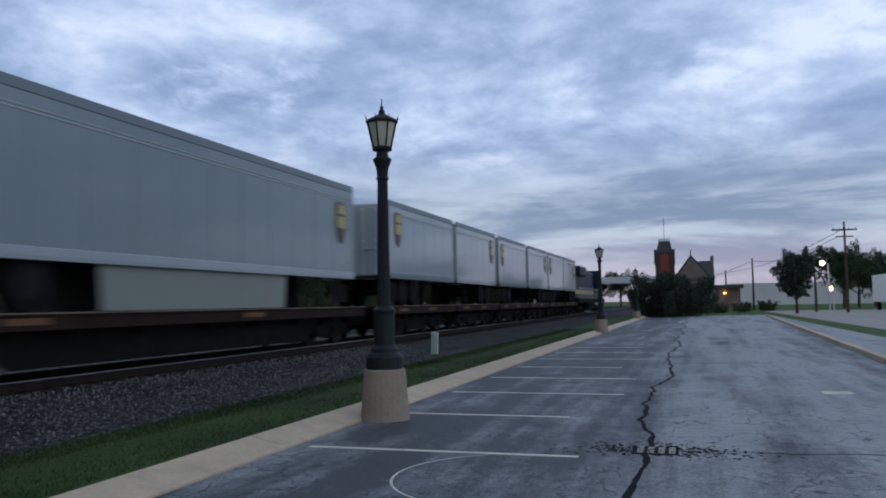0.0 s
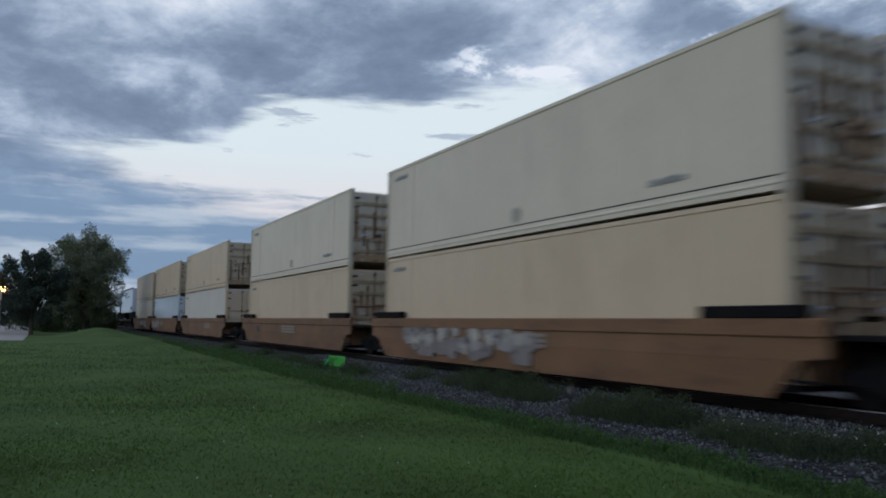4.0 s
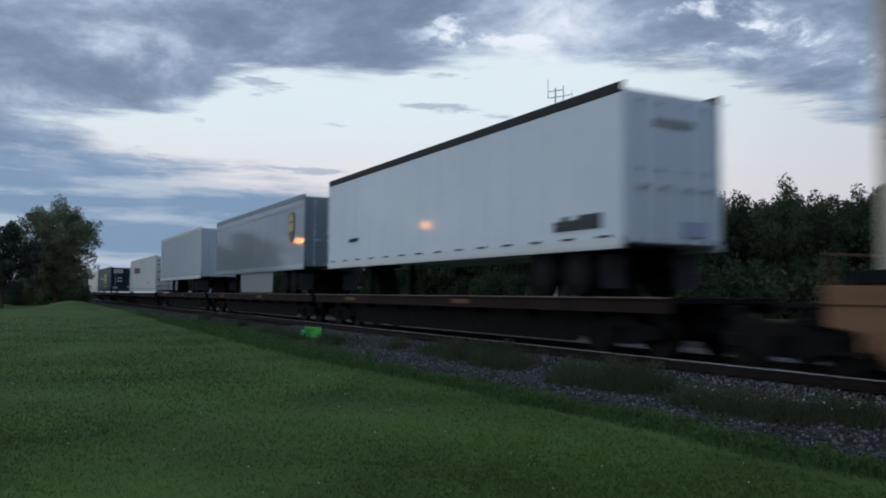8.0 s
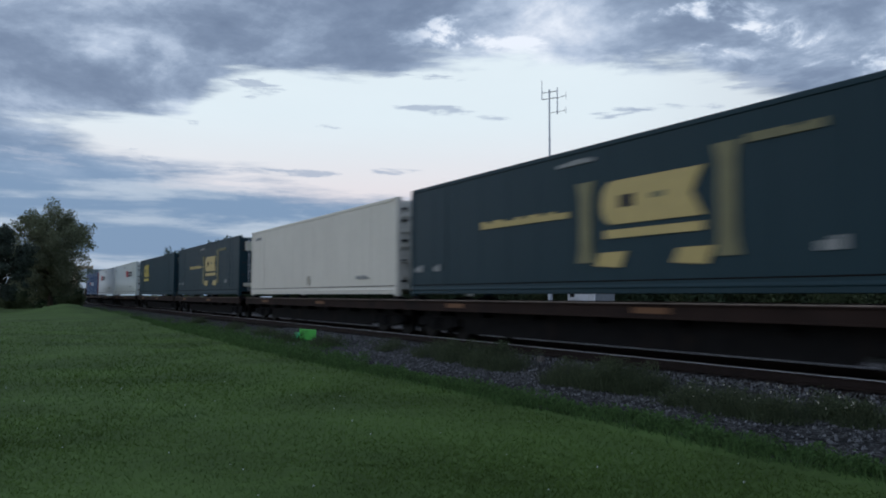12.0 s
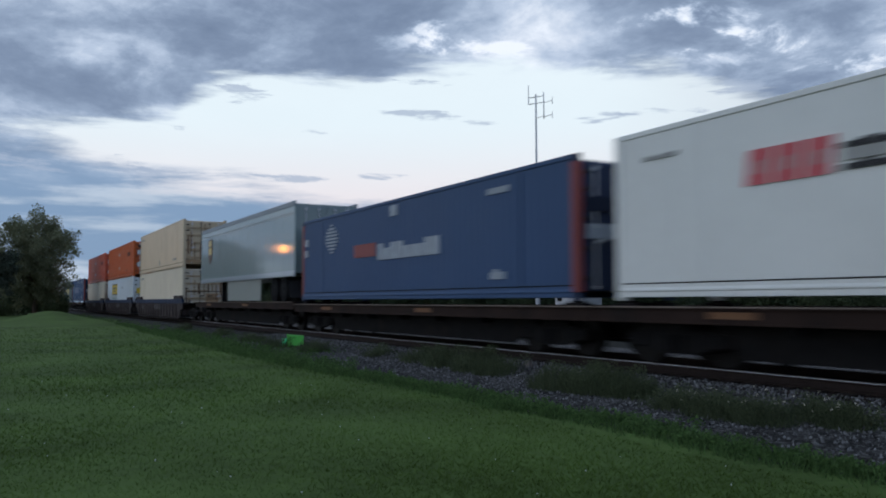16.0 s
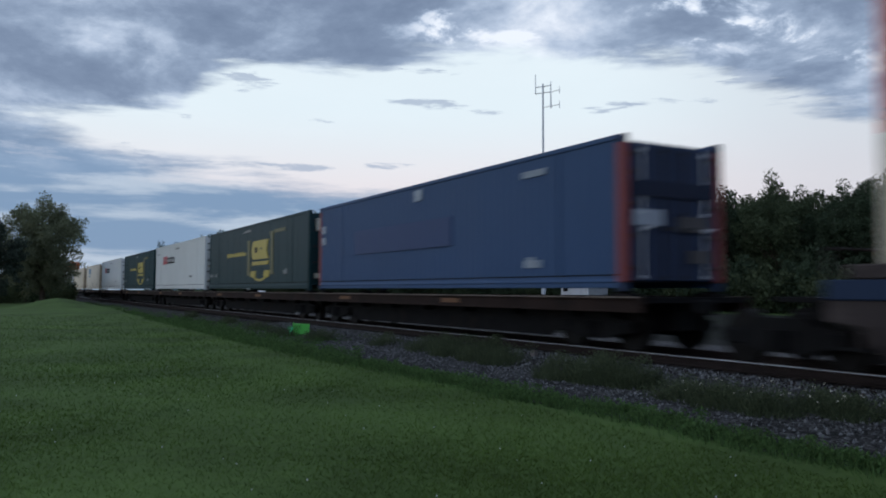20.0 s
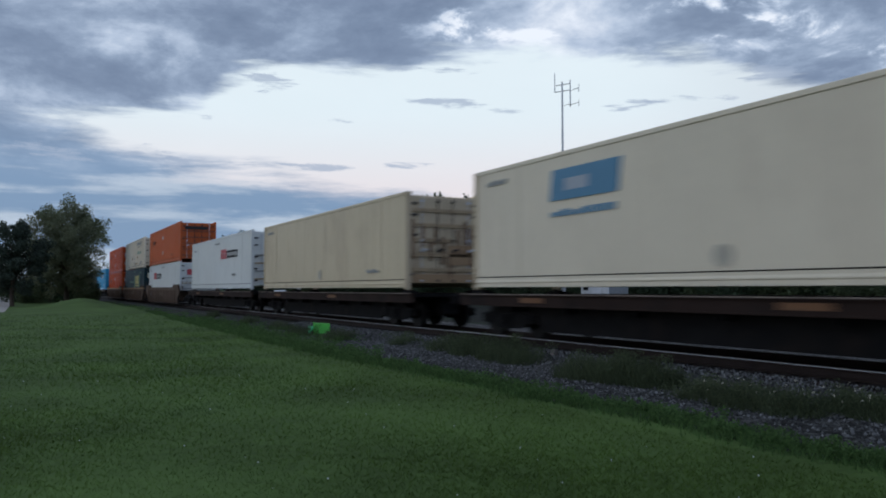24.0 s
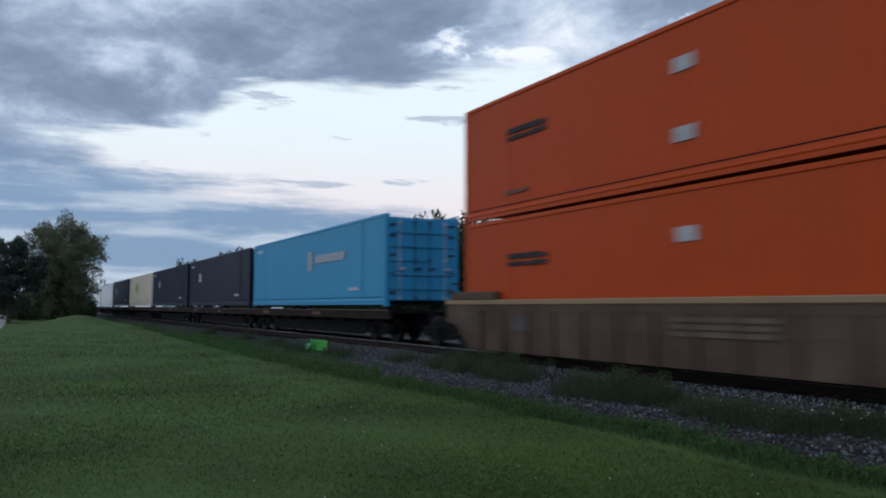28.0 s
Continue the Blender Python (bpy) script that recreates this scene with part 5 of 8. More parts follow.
def box_framed(green=False):
    c = container("dark %s freight container with a gold crest marking" % ("green" if green else "blue-green"), P_GREEN if green else P_DKGREEN, H=2.95)
    y = -BOX_W / 2 - 0.006
    m = D_YELLOW if green else D_GOLD
    cx = 1.6
    for x, h in ((cx - 1.8, 2.22), (cx + 1.8, 2.45)):
        single("crest_post", lambda bm: prism(bm, [(x - 0.26, 0.62), (x + 0.26, 0.62), (x + 0.18, 0.95), (x + 0.18, h - 0.3), (x + 0.26, h), (x - 0.26, h), (x - 0.18, h - 0.3), (x - 0.18, 0.95)], y, y + 0.03), D_OLIVE, c)
    for k in (-1.05, 1.05):
        single("crest_foot", lambda bm: prism(bm, [(cx + k - 0.45, 0.55), (cx + k + 0.3, 0.50), (cx + k + 0.45, 0.80), (cx + k - 0.3, 0.80)], y, y + 0.03), m, c)
    if green:
        arc = [-0.9 + 0.2 * k for k in range(10)]
        single("crest_bow", lambda bm: prism(bm, [(cx + a, 0.34 + 0.16 * a * a) for a in arc] + [(cx + a, 0.43 + 0.16 * a * a) for a in arc[::-1]], y, y + 0.03), m, c)
    yellow_block(c, cx - 1.3, cx + 1.3, 1.32, 2.15, m)
    single("crest_stripe", lambda bm: box(bm, cx - 1.2, cx + 1.3, y, y + 0.03, 1.06, 1.22), m, c)
    bars(c, -4.2, -0.75, 1.56, 1.74, m, 14, "lettering", "gold lettering as plain bars", 7, 0.12)
    bars(c, 3.8, 5.2, 2.36, 2.50, D_OLIVE, 8, "lettering", "", 17, 0.12)
    bars(c, -1.1, 0.1, 2.62, 2.72, D_FAINT, 6, "small_marking", "", 18, 0.12)
    bars(c, 5.05, 5.5, 0.62, 0.82, D_FAINT, 2, "small_marking", "", 8)
    bars(c, -7.8, -7.3, 0.62, 0.80, D_FAINT, 2, "small_marking", "", 8)
    bars(c, -6.7, -6.3, 0.62, 0.80, D_FAINT, 2, "small_marking", "", 8)
    end_bars(c, 1, BOX_L, D_CREAM, -1.0, 0.05, 2.2, 2.65)
    end_bars(c, 1, BOX_L, D_CREAM, -0.55, -0.05, 1.55, 1.72)
    end_bars(c, 1, BOX_L, D_CREAM, -0.6, -0.02, 1.2, 1.35)
    end_bars(c, 1, BOX_L, D_CREAM, -1.05, -0.5, 0.4, 0.58)
    end_bars(c, 1, BOX_L, D_GOLD, 0.55, 0.95, 0.45, 0.68)
    return c


def box_blockmark():
    c = container("dark blue-green freight container with a large yellow emblem", P_DKGREEN)
    y = -BOX_W / 2 - 0.006
    yellow_block(c, -5.7, -3.2, 1.45, 2.42, D_YELLOW)
    single("yellow_stripe", lambda bm: box(bm, -5.6, -3.3, y, y + 0.03, 1.10, 1.32), D_YELLOW, c, label="yellow stripe")
    bars(c, -7.5, -7.0, 1.75, 1.95, D_FAINT, 3, "small_marking", "", 3)
    end_bars(c, 1, BOX_L, D_CREAM, -1.0, 0.05, 2.2, 2.65)
    return c


def box_plain(label, mat, end=None, post=None, ribbed=True, marks=None, rust=False):
    c = container(label, mat, end, post, ribbed)
    if marks is None:
        marks = D_FAINT
    bars(c, -7.4, -6.5, BOX_H - 0.42, BOX_H - 0.30, marks, 5, "small_marking", "", 3)
    bars(c, 4.9, 5.9, 0.50, 0.62, marks, 5, "small_marking", "", 6)
    if marks is D_FAINT:
        single("scuff", lambda bm: prism(bm, [(0.1 + 0.20 * math.cos(k * math.pi / 6), 0.52 + 0.19 * math.sin(k * math.pi / 6)) for k in range(12)], -BOX_W / 2 - 0.003, -BOX_W / 2 + 0.03), D_SMUDGE, c, label="round grey scuff")
    for z in (0.5, 0.95, 1.4, 1.85, 2.3):
        end_bars(c, 1, BOX_L, D_RUSTMARK if rust else (end or mat), -1.12, 1.12 if z != 1.4 else 0.2, z, z + (0.10 if rust else 0.05))
    if rust:
        end_bars(c, 1, BOX_L, P_RUST, -1.1, 1.1, 0.16, 0.42)
        rnd = random.Random(len(MOVING))
        for k in range(9):
            y0 = -1.15 + k * 0.25 + rnd.uniform(0, 0.12)
            z0 = rnd.uniform(0.3, 1.5)
            end_bars(c, 1.0004, BOX_L, D_RUSTDARK, y0, y0 + rnd.uniform(0.03, 0.10), z0, z0 + rnd.uniform(0.5, 1.2))
        end_bars(c, 1, BOX_L, P_RUST, 0.1, 0.85, 0.7, 1.3)
    return c


def box_blue(variant=0):
    if variant == 2:
        c = container("slate blue freight container with a painted-over panel", P_SLATE, P_SLATE, P_SLATE, True)
    else:
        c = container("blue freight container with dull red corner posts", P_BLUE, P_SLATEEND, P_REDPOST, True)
    decal(c, -7.8, -7.5, 1.95, 2.2, D_FAINTW, name="small_marking")
    decal(c, -7.8, -7.5, 1.55, 1.8, D_FAINTW, name="small_marking")
    decal(c, -0.5, -0.05, 2.42, 2.72, D_FAINTW, name="small_marking")
    bars(c, 4.8, 5.7, 2.42, 2.56, D_FAINTW, 5, "small_marking", "", 5)
    bars(c, 4.9, 5.5, 0.45, 0.68, D_FAINTW, 5, "small_marking", "", 8)
    if variant == 1:
        for i in range(9):
            r = 0.55 * math.sin((i + 0.5) / 9 * math.pi)
            decal(c, -5.15 - r, -5.15 + r, 1.58 + i * 0.115, 1.64 + i * 0.115, D_FAINTW, name="globe_band")
        bars(c, -3.15, -1.5, 1.32, 1.72, P_REDPOST, 4, "red_marking", "dull red lettering as plain bars", 5, 0.15)
        bars(c, -1.35, 2.5, 1.18, 1.66, D_FAINTW, 9, "white_marking", "white lettering as plain bars", 6, 0.15)
    else:
        decal(c, -4.8, 1.6, 1.1, 1.85, P_BLANK, name="blanked_panel", label="painted-over darker blue panel")
    end_bars(c, 1, BOX_L, D_FAINTW, -1.0, -0.3, 1.2, 1.5)
    end_bars(c, 1, BOX_L, D_GRAFDIM, 0.1, 0.9, 1.1, 1.4)
    end_bars(c, 1, BOX_L, D_GRAFDIM, 0.4, 0.95, 0.5, 0.75)
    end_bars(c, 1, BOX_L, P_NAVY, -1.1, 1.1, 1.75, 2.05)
    return c


P_REDPOST = paint("dull_red_paint", (0.22, 0.05, 0.045), 0.1)


def box_orange(mat, label, mark=-6.05, low=False, diamonds=True):
    c = container(label, mat, None, None, True)
    bars(c, mark, mark + 1.6, 1.92, 2.04, D_DARK, 9, "dark_marking", "dark lettering as plain bars", 5, 0.08)
    bars(c, mark, mark + 1.6, 1.76, 1.86, D_DARK, 11, "dark_marking", "dark lettering as plain bars", 6, 0.08)
    bars(c, 3.9, 5.0, 0.52, 0.62, D_DARKORANGE, 6, "small_marking", "", 6, 0.12)
    bars(c, -6.2, -5.2, 0.50, 0.60, D_DARKORANGE, 6, "small_marking", "", 8, 0.12)
    for z in ((1.94,) if low else (0.74, 1.98)):
        decal(c, -0.52, -0.06, z, z + 0.26, D_SQUARE, name="square_marking", label="small white square")
    for z in (0.35, 0.8, 1.25, 1.7, 2.15):
        end_bars(c, 1, BOX_L, D_DARKORANGE, -1.1, 1.1, z, z + 0.06)
    end_bars(c, 1, BOX_L, D_DARK, -0.95, 0.7, 2.32, 2.55)
    for k in (0.75, 1.75) if diamonds else ():
        single("warning_diamond", lambda bm: box(bm, BOX_L / 2 - 0.03, BOX_L / 2 + 0.014, -1.0, -0.62, k, k + 0.36), D_WHITE, c)
    return c


def box_yellowsign():
    c = container("pale grey-white freight container with a yellow and black sign", P_COOLWHITE)
    x = -4.75
    s = decal(c, x, x + 3.3, 1.46, 2.44, D_SIGN, name="yellow_sign", label="yellow sign with black bars")
    y = -BOX_W / 2 - 0.012
    single("sign_border", lambda bm: (box(bm, x, x + 3.3, y, y + 0.02, 2.37, 2.44), box(bm, x, x + 3.3, y, y + 0.02, 1.46, 1.53)), D_DARK, s)
    single("sign_bar", lambda bm: (box(bm, x + 0.4, x + 2.9, y, y + 0.02, 1.98, 2.14), box(bm, x + 0.8, x + 2.5, y, y + 0.02, 1.74, 1.84)), D_OLIVE, s)
    bars(c, x + 0.3, x + 3.0, 1.08, 1.18, D_GREEN, 9, "green_lettering", "green lettering as plain bars", 4, 0.1)
    end_bars(c, 1, BOX_L, D_SIGN, -1.0, 1.0, 1.5, 1.95)
    bars(c, 1.5, 2.1, 2.0, 2.1, D_DARK, 4, "small_marking", "", 3)
    return c


# ---- the train, from its head to its tail (x of each trailing end at 0 s) ----
S_DECK = 1.18
T_DECK = 1.10


def place(box_thing, x0, z):
    return moving(box_thing, x0 + BOX_L / 2, z)


def locomotive(xc):
    c = new("locomotive")
    tagged(c, "dark navy six-axle diesel locomotive at the head of the train", "locomotive", "cars of the train")
    single("frame_sill", lambda bm: box(bm, -11, 11, -1.5, 1.5, 1.05, 1.45, 0.04), DARKSTEEL, c)
    single("long_hood", lambda bm: box(bm, -9.6, 5.2, -0.95, 0.95, 1.45, 4.3, 0.12), P_NAVY, c)
    single("radiator_wings", lambda bm: box(bm, -9.8, -5.2, -1.5, 1.5, 3.6, 4.5, 0.10), P_NAVY, c)
    cab = single("cab", lambda bm: box(bm, 5.2, 7.9, -1.5, 1.5, 1.45, 4.55, 0.12), P_NAVY, c)
    single("nose", lambda bm: prism(bm, [(7.9, 1.45), (10.3, 1.45), (10.1, 2.8), (7.9, 3.0)], -0.9, 0.9), P_NAVY, c)
    single("cab_window", lambda bm: (box(bm, 5.7, 6.4, -1.53, 1.53, 3.2, 4.0), box(bm, 6.7, 7.4, -1.53, 1.53, 3.2, 4.0)), WINDOW, cab)
    single("fuel_tank", lambda bm: box(bm, -3.2, 3.2, -1.35, 1.35, 0.30, 1.05, 0.2), DARKSTEEL, c)
    single("yellow_band", lambda bm: box(bm, -9.5, 5.0, -0.97, 0.97, 1.9, 2.3), D_GOLD, c)
    for s in (-1, 1):
        def rail_(bm):
            for i in range(14):
                rod(bm, (-10.5 + i * 1.1, s * 1.46, 1.45), (-10.5 + i * 1.1, s * 1.46, 2.45), 0.02, 6)
            rod(bm, (-10.5, s * 1.46, 2.45), (4.9, s * 1.46, 2.45), 0.022, 6)
        single("handrail", rail_, D_WHITE, c)
    for x in (-7.4, 7.4):
        for k in (-1.1, 1.1):
            bogie(c, x + k)
    return moving(c, xc, 0)


def build_train():
    locomotive(84.6)
    # short trailers, two to a car
    pups = [(66.3, 73.0), (58.9, 65.9), (51.3, 58.4), (43.0, 50.5), (34.7, 42.2), (26.3, 34.2)]
    for i, (a, b) in enumerate(pups):
        t = trailer("short silver-grey box trailer with a brown and gold badge", P_SILVER, a, b, T_DECK, 2.75, 0.98, wheels_ahead=i % 2 == 0, rail=P_GREY)
        L = b - a
        shield(t, (-1 if i % 2 else 1) * (L / 2 - 0.9), 0.98 + 1.75, 0.62, 1.25)
    for a, b in ((65.9, 73.4), (58.5, 65.6), (50.9, 58.2), (42.6, 50.6), (34.4, 42.3), (25.9, 34.1)):
        flat_car(a, b, T_DECK, CAR_BROWN, False)
    t = trailer("long silver-grey box trailer with side skirts and a gold badge", P_GREY, 7.6, 23.2, T_DECK, 2.88, 0.86, wheels_ahead=False, skirt=(-3.4, 3.6), rail=P_SILVER)
    shield(t, 6.85, 0.98 + 1.55, 0.62, 1.25)
    t = trailer("long silver-grey box trailer with side skirts and a gold badge", P_GREY, -10.2, 6.1, T_DECK, 2.88, 0.86, wheels_ahead=False, skirt=(-3.2, 3.6), rail=P_SILVER)
    shield(t, -6.9, 0.98 + 1.75, 0.7, 1.1)
    trailer("plain pale blue-grey box trailer with side skirts", P_COOLWHITE, -25.6, -11.2, T_DECK, 3.0, 1.0, True, (-3.2, 2.9), P_PALEGREY)
    t = trailer("off-white box trailer with blue lettering of plain bars", P_BEIGE2, -42.3, -27.4, T_DECK, 3.0, 1.0, True, None, P_PALEGREY)
    bars(t, -3.4, 3.6, 2.72, 3.1, D_BLUE, 22, "blue_lettering", "blue lettering as plain bars", 4, 0.15)
    bars(t, -1.0, 1.2, 3.1, 3.3, D_BLUE, 6, "blue_lettering", "", 5, 0.1)
    decal(t, -3.9, 4.2, 2.52, 2.62, D_BLUE, name="blue_stripe", label="blue stripe")
    for x in (-2.6, 2.6):
        single("round_emblem", lambda bm: prism(bm, [(x + 0.36 * math.cos(k * math.pi / 8), 2.05 + 0.36 * math.sin(k * math.pi / 8)) for k in range(16)], -BOX_W / 2 - 0.006, -BOX_W / 2 + 0.02), D_BLUE, t)
        decal(t, x - 1.1, x - 0.5, 1.8, 2.3, D_PALEBLUE, name="emblem_wing")
        decal(t, x + 0.5, x + 1.1, 1.8, 2.3, D_PALEBLUE, name="emblem_wing")
    trailer("plain pale blue-grey box trailer on a flat car", P_COOLWHITE, -60.2, -45.4, T_DECK, 3.08, 1.0, True, None, P_PALEGREY)
    for a, b in ((7.0, 23.8), (-10.6, 6.6), (-26.6, -11.0), (-43.6, -27.0), (-61.6, -44.0)):
        flat_car(a, b, T_DECK, CAR_BROWN, True)

    # double-stack sets
    tan = dict(mat=WELL_TAN, chord=WELL_TAN)
    stacks = [
        (-80.9, "beige", "black", 22.0, True, tan, 0),
        (-104.0, "beige", "blue", 19.7, True, tan, 0), (-123.7, "cream", "beige", 19.7, False, tan, 5), (-143.5, "cream", "beige", 19.7, False, tan, 0),
        (-166.2, "beige", "white", 19.7, True, tan, 0), (-186.0, "beige", "coolwhite", 19.7, False, tan, 7), (-204.6, "tan", "cream", 19.7, False, tan, 9),
        (-462.3, "beige", "cream", 19.7, True, dict(mat=WELL_DARK, chord=WELL_BLUE), 0), (-482.1, "brickor_late", "sign", 19.7, False, dict(mat=WELL_DARK, chord=WELL_BLUE), 0),
        (-501.25, "red", "cream", 19.7, False, dict(mat=WELL_DARK, chord=WELL_BLUE), 0),
        (-671.4, "brickor", "redmark", 19.7, True, dict(mat=WELL_BROWN, chord=WELL_BROWN), 0), (-691.1, "whitegreen", "teal", 19.7, False, dict(mat=WELL_BROWN, chord=CHORD_TAN), 0),
        (-710.8, "orange", "orange_low", 19.7, False, dict(mat=WELL_BROWN, chord=CHORD_TAN), 0)]

    def make(kind):
        if kind == "beige":
            return box_plain("beige freight container with rust-streaked doors", P_BEIGE, P_RUSTY, rust=True, ribbed=False)
        if kind == "cream":
            return box_plain("cream freight container with rusty doors", P_BEIGE2, P_RUSTY2, rust=True, ribbed=False)
        if kind == "tan":
            return box_plain("tan freight container with grimy doors", P_BEIGE, P_RUSTY, rust=True, ribbed=False)
        if kind == "white":
            return box_plain("off-white freight container with beige doors", P_BEIGE2W, P_BEIGE, ribbed=False)
        if kind == "coolwhite":
            return box_plain("bluish white freight container", P_COOLWHITE, None, ribbed=False)
        if kind == "black":
            c = box_plain("charcoal freight container with pale grey corner posts", P_BLACK, P_BLACK, P_PALEGREY, marks=D_WHITE)
            decal(c, -5.75, -4.05, 1.72, 1.98, D_WHITE, name="white_marking", label="white arrow-like marking")
            single("white_marking", lambda bm: prism(bm, [(-4.0, 1.58), (-3.2, 1.62), (-2.95, 1.88), (-3.2, 2.16), (-4.0, 2.18)], -BOX_W / 2 - 0.005, -BOX_W / 2 + 0.03), D_WHITE, c)
            bars(c, -6.0, -4.9, 2.32, 2.42, D_FAINTW, 6, "small_marking", "", 4, 0.1)
            decal(c, -7.9, -7.35, 0.2, 2.7, P_PALEGREY, name="pale_panel", label="pale grey end panel")
            decal(c, 7.45, 7.95, 0.2, 2.7, P_PALEGREY, name="pale_panel", label="pale grey end panel")
            return c
        if kind == "blue":
            return box_blue(2)
        if kind == "brickor":
            return box_orange(P_BRICKOR, "faded brick-orange freight container", diamonds=False)
        if kind == "brickor_late":
            return box_orange(P_BRICKOR, "faded brick-orange freight container with dark lettering", 4.55)
        if kind == "orange_low":
            return box_orange(P_ORANGE, "bright orange freight container with a white square", low=True)
        if kind == "red":
            return box_orange(P_RED, "red-orange freight container with white squares", 4.5)
        if kind == "orange":
            return box_orange(P_ORANGE, "bright orange freight container with white squares")
        if kind == "sign":
            return box_yellowsign()
        if kind == "redmark":
            return box_redmark(H=BOX_H)
        if kind == "whitegreen":
            c = box_plain("grey-white freight container with faded green lettering", P_BEIGE2, P_BEIGE2, ribbed=True)
            bars(c, 2.1, 5.3, 2.30, 2.58, D_FAINT, 12, "grey_lettering", "grey lettering as plain bars", 4, 0.12)
            bars(c, 2.1, 5.4, 2.14, 2.17, D_DARK, 1, "dark_line", "thin dark line", 4, 0.0)
            bars(c, 2.3, 5.2, 1.42, 1.66, D_GREEN, 9, "green_lettering", "faded green lettering as plain bars", 6, 0.08)
            bars(c, 0.5, 2.8, 0.42, 0.55, D_RUSTMARK, 3, "rust_patch", "rust-brown scuffs", 8, 0.3)
            bars(c, 2.0, 2.9, 1.05, 1.18, D_RUSTMARK, 2, "rust_patch", "", 9, 0.3)
            bars(c, -1.9, -1.5, 0.9, 1.3, D_RUSTMARK, 1, "rust_patch", "", 9, 0.3)
            bars(c, -0.3, 0.4, 0.95, 1.1, D_FAINT, 2, "rust_patch", "", 9, 0.3)
            bars(c, 3.8, 5.8, 0.34, 0.46, D_FAINT, 6, "small_marking", "", 10, 0.1)
            return c
        if kind == "teal":
            c = container("dark blue-green freight container with yellow crest", P_DKGREEN)
            y = -BOX_W / 2 - 0.006
            yellow_block(c, 1.2, 3.75, 1.36, 2.2, D_CREAMYELLOW)
            single("crest_stripe", lambda bm: box(bm, 1.2, 3.7, y, y + 0.03, 1.14, 1.26), D_CREAMYELLOW, c)
            for x, h in ((0.55, 2.2), (4.2, 2.36)):
                single("crest_post", lambda bm: box(bm, x - 0.22, x + 0.22, y, y + 0.03, 0.5, h), D_GREEN, c)
            bars(c, -3.5, -0.1, 1.50, 1.66, D_GREEN, 14, "lettering", "pale green lettering as plain bars", 4, 0.1)
            bars(c, -0.3, 0.9, 2.58, 2.66, D_GREEN, 6, "small_marking", "", 5, 0.1)
            bars(c, 4.7, 5.9, 2.40, 2.50, D_GREEN, 6, "small_marking", "", 6, 0.1)
            end_bars(c, 1, BOX_L, D_CREAM, -1.0, 0.05, 1.9, 2.4)
            return c

    for x0, top, low, pitch, lead, kw, graf in stacks:
        lab = {WELL_TAN: "rusty orange-tan double-stack well car", WELL_DARK: "dark grimy well car with a blue top chord", WELL_BROWN: "brown well car with pale scuffed panels"}[kw["mat"]]
        well_car(x0 + BOX_L / 2, pitch, kw["mat"], kw["chord"], lead, lab, graf, {-186.0: (-7.9, -2.3), -204.6: (-1.1, 5.2)}.get(x0, (-6.0, 1.0)), {-186.0: -0.8, -204.6: -3.7, -80.9: 2.4, -166.2: 3.0}.get(x0, 0.6))
        place(make(low), x0, 0.32)
        upper = place(make(top), x0, 0.32 + BOX_H + 0.05)
        if x0 == -80.9:
            for k, h in ((3.45, 0.9), (3.75, 0.45), (3.98, 1.2)):
                decal(upper, k, k + 0.2, h, 2.78, D_STREAK, name="rust_streak", label="ochre rust streak down the side")

    # trailers after the first stacks
    t = trailer("long white box trailer with a dark roof edge", P_COOLWHITE, -225.9, -209.7, T_DECK, 3.19, 0.93, True, None, P_WHITE, dark_top=True)
    bars(t, 5.9, 7.5, 1.36, 1.66, D_DARK, 6, "dark_marking", "dark lettering as plain bars", 4)
    bars(t, -6.0, -5.2, 1.78, 1.9, D_DARK, 4, "small_marking", "", 5)
    end_bars(t, 1, 16.2, D_PALEBLUE, 0.2, 0.9, 1.2, 1.5)
    end_bars(t, 1, 16.2, D_FAINT, -0.5, 0.5, 3.35, 3.5)
    t = trailer("long silver-grey box trailer with side skirts and a gold badge", P_GREY, -244.5, -228.7, T_DECK, 3.0, 1.0, True, (-2.5, 3.3), P_SILVER)
    shield(t, 6.2, 1.0 + 1.75, 0.75, 1.25)
    trailer("long pale grey box trailer with plain sides", P_COOLGREY, -264.2, -248.8, T_DECK, 3.20, 0.92, True, None, P_WHITE)
    for a, b in ((-226.9, -208.4), (-245.9, -227.4), (-265.0, -246.7)):
        flat_car(a, b, T_DECK, CAR_BROWN, True)
    # single containers on flats
    rows = [(-283.0, "redmark"), (-317.5, "framed"), (-334.6, "cream"), (-353.1, "framed"), (-371.0, "blockmark"), (-389.7, "redmark_ahead_warm"), (-407.3, "redmark"), (-424.6, "blue"),
            (-522.4, "blue_plain"), (-539.7, "green"), (-557.1, "redmark"), (-574.2, "green"), (-592.9, "redmark"), (-611.5, "cyan"), (-631.7, "tandirty"), (-650.3, "redmark_ahead"),
            (-732.1, "sky"), (-749.1, "navy"), (-766.2, "navy"), (-783.4, "creamlogo"), (-800.6, "navy"), (-817.8, "white"), (-835.0, "white")]
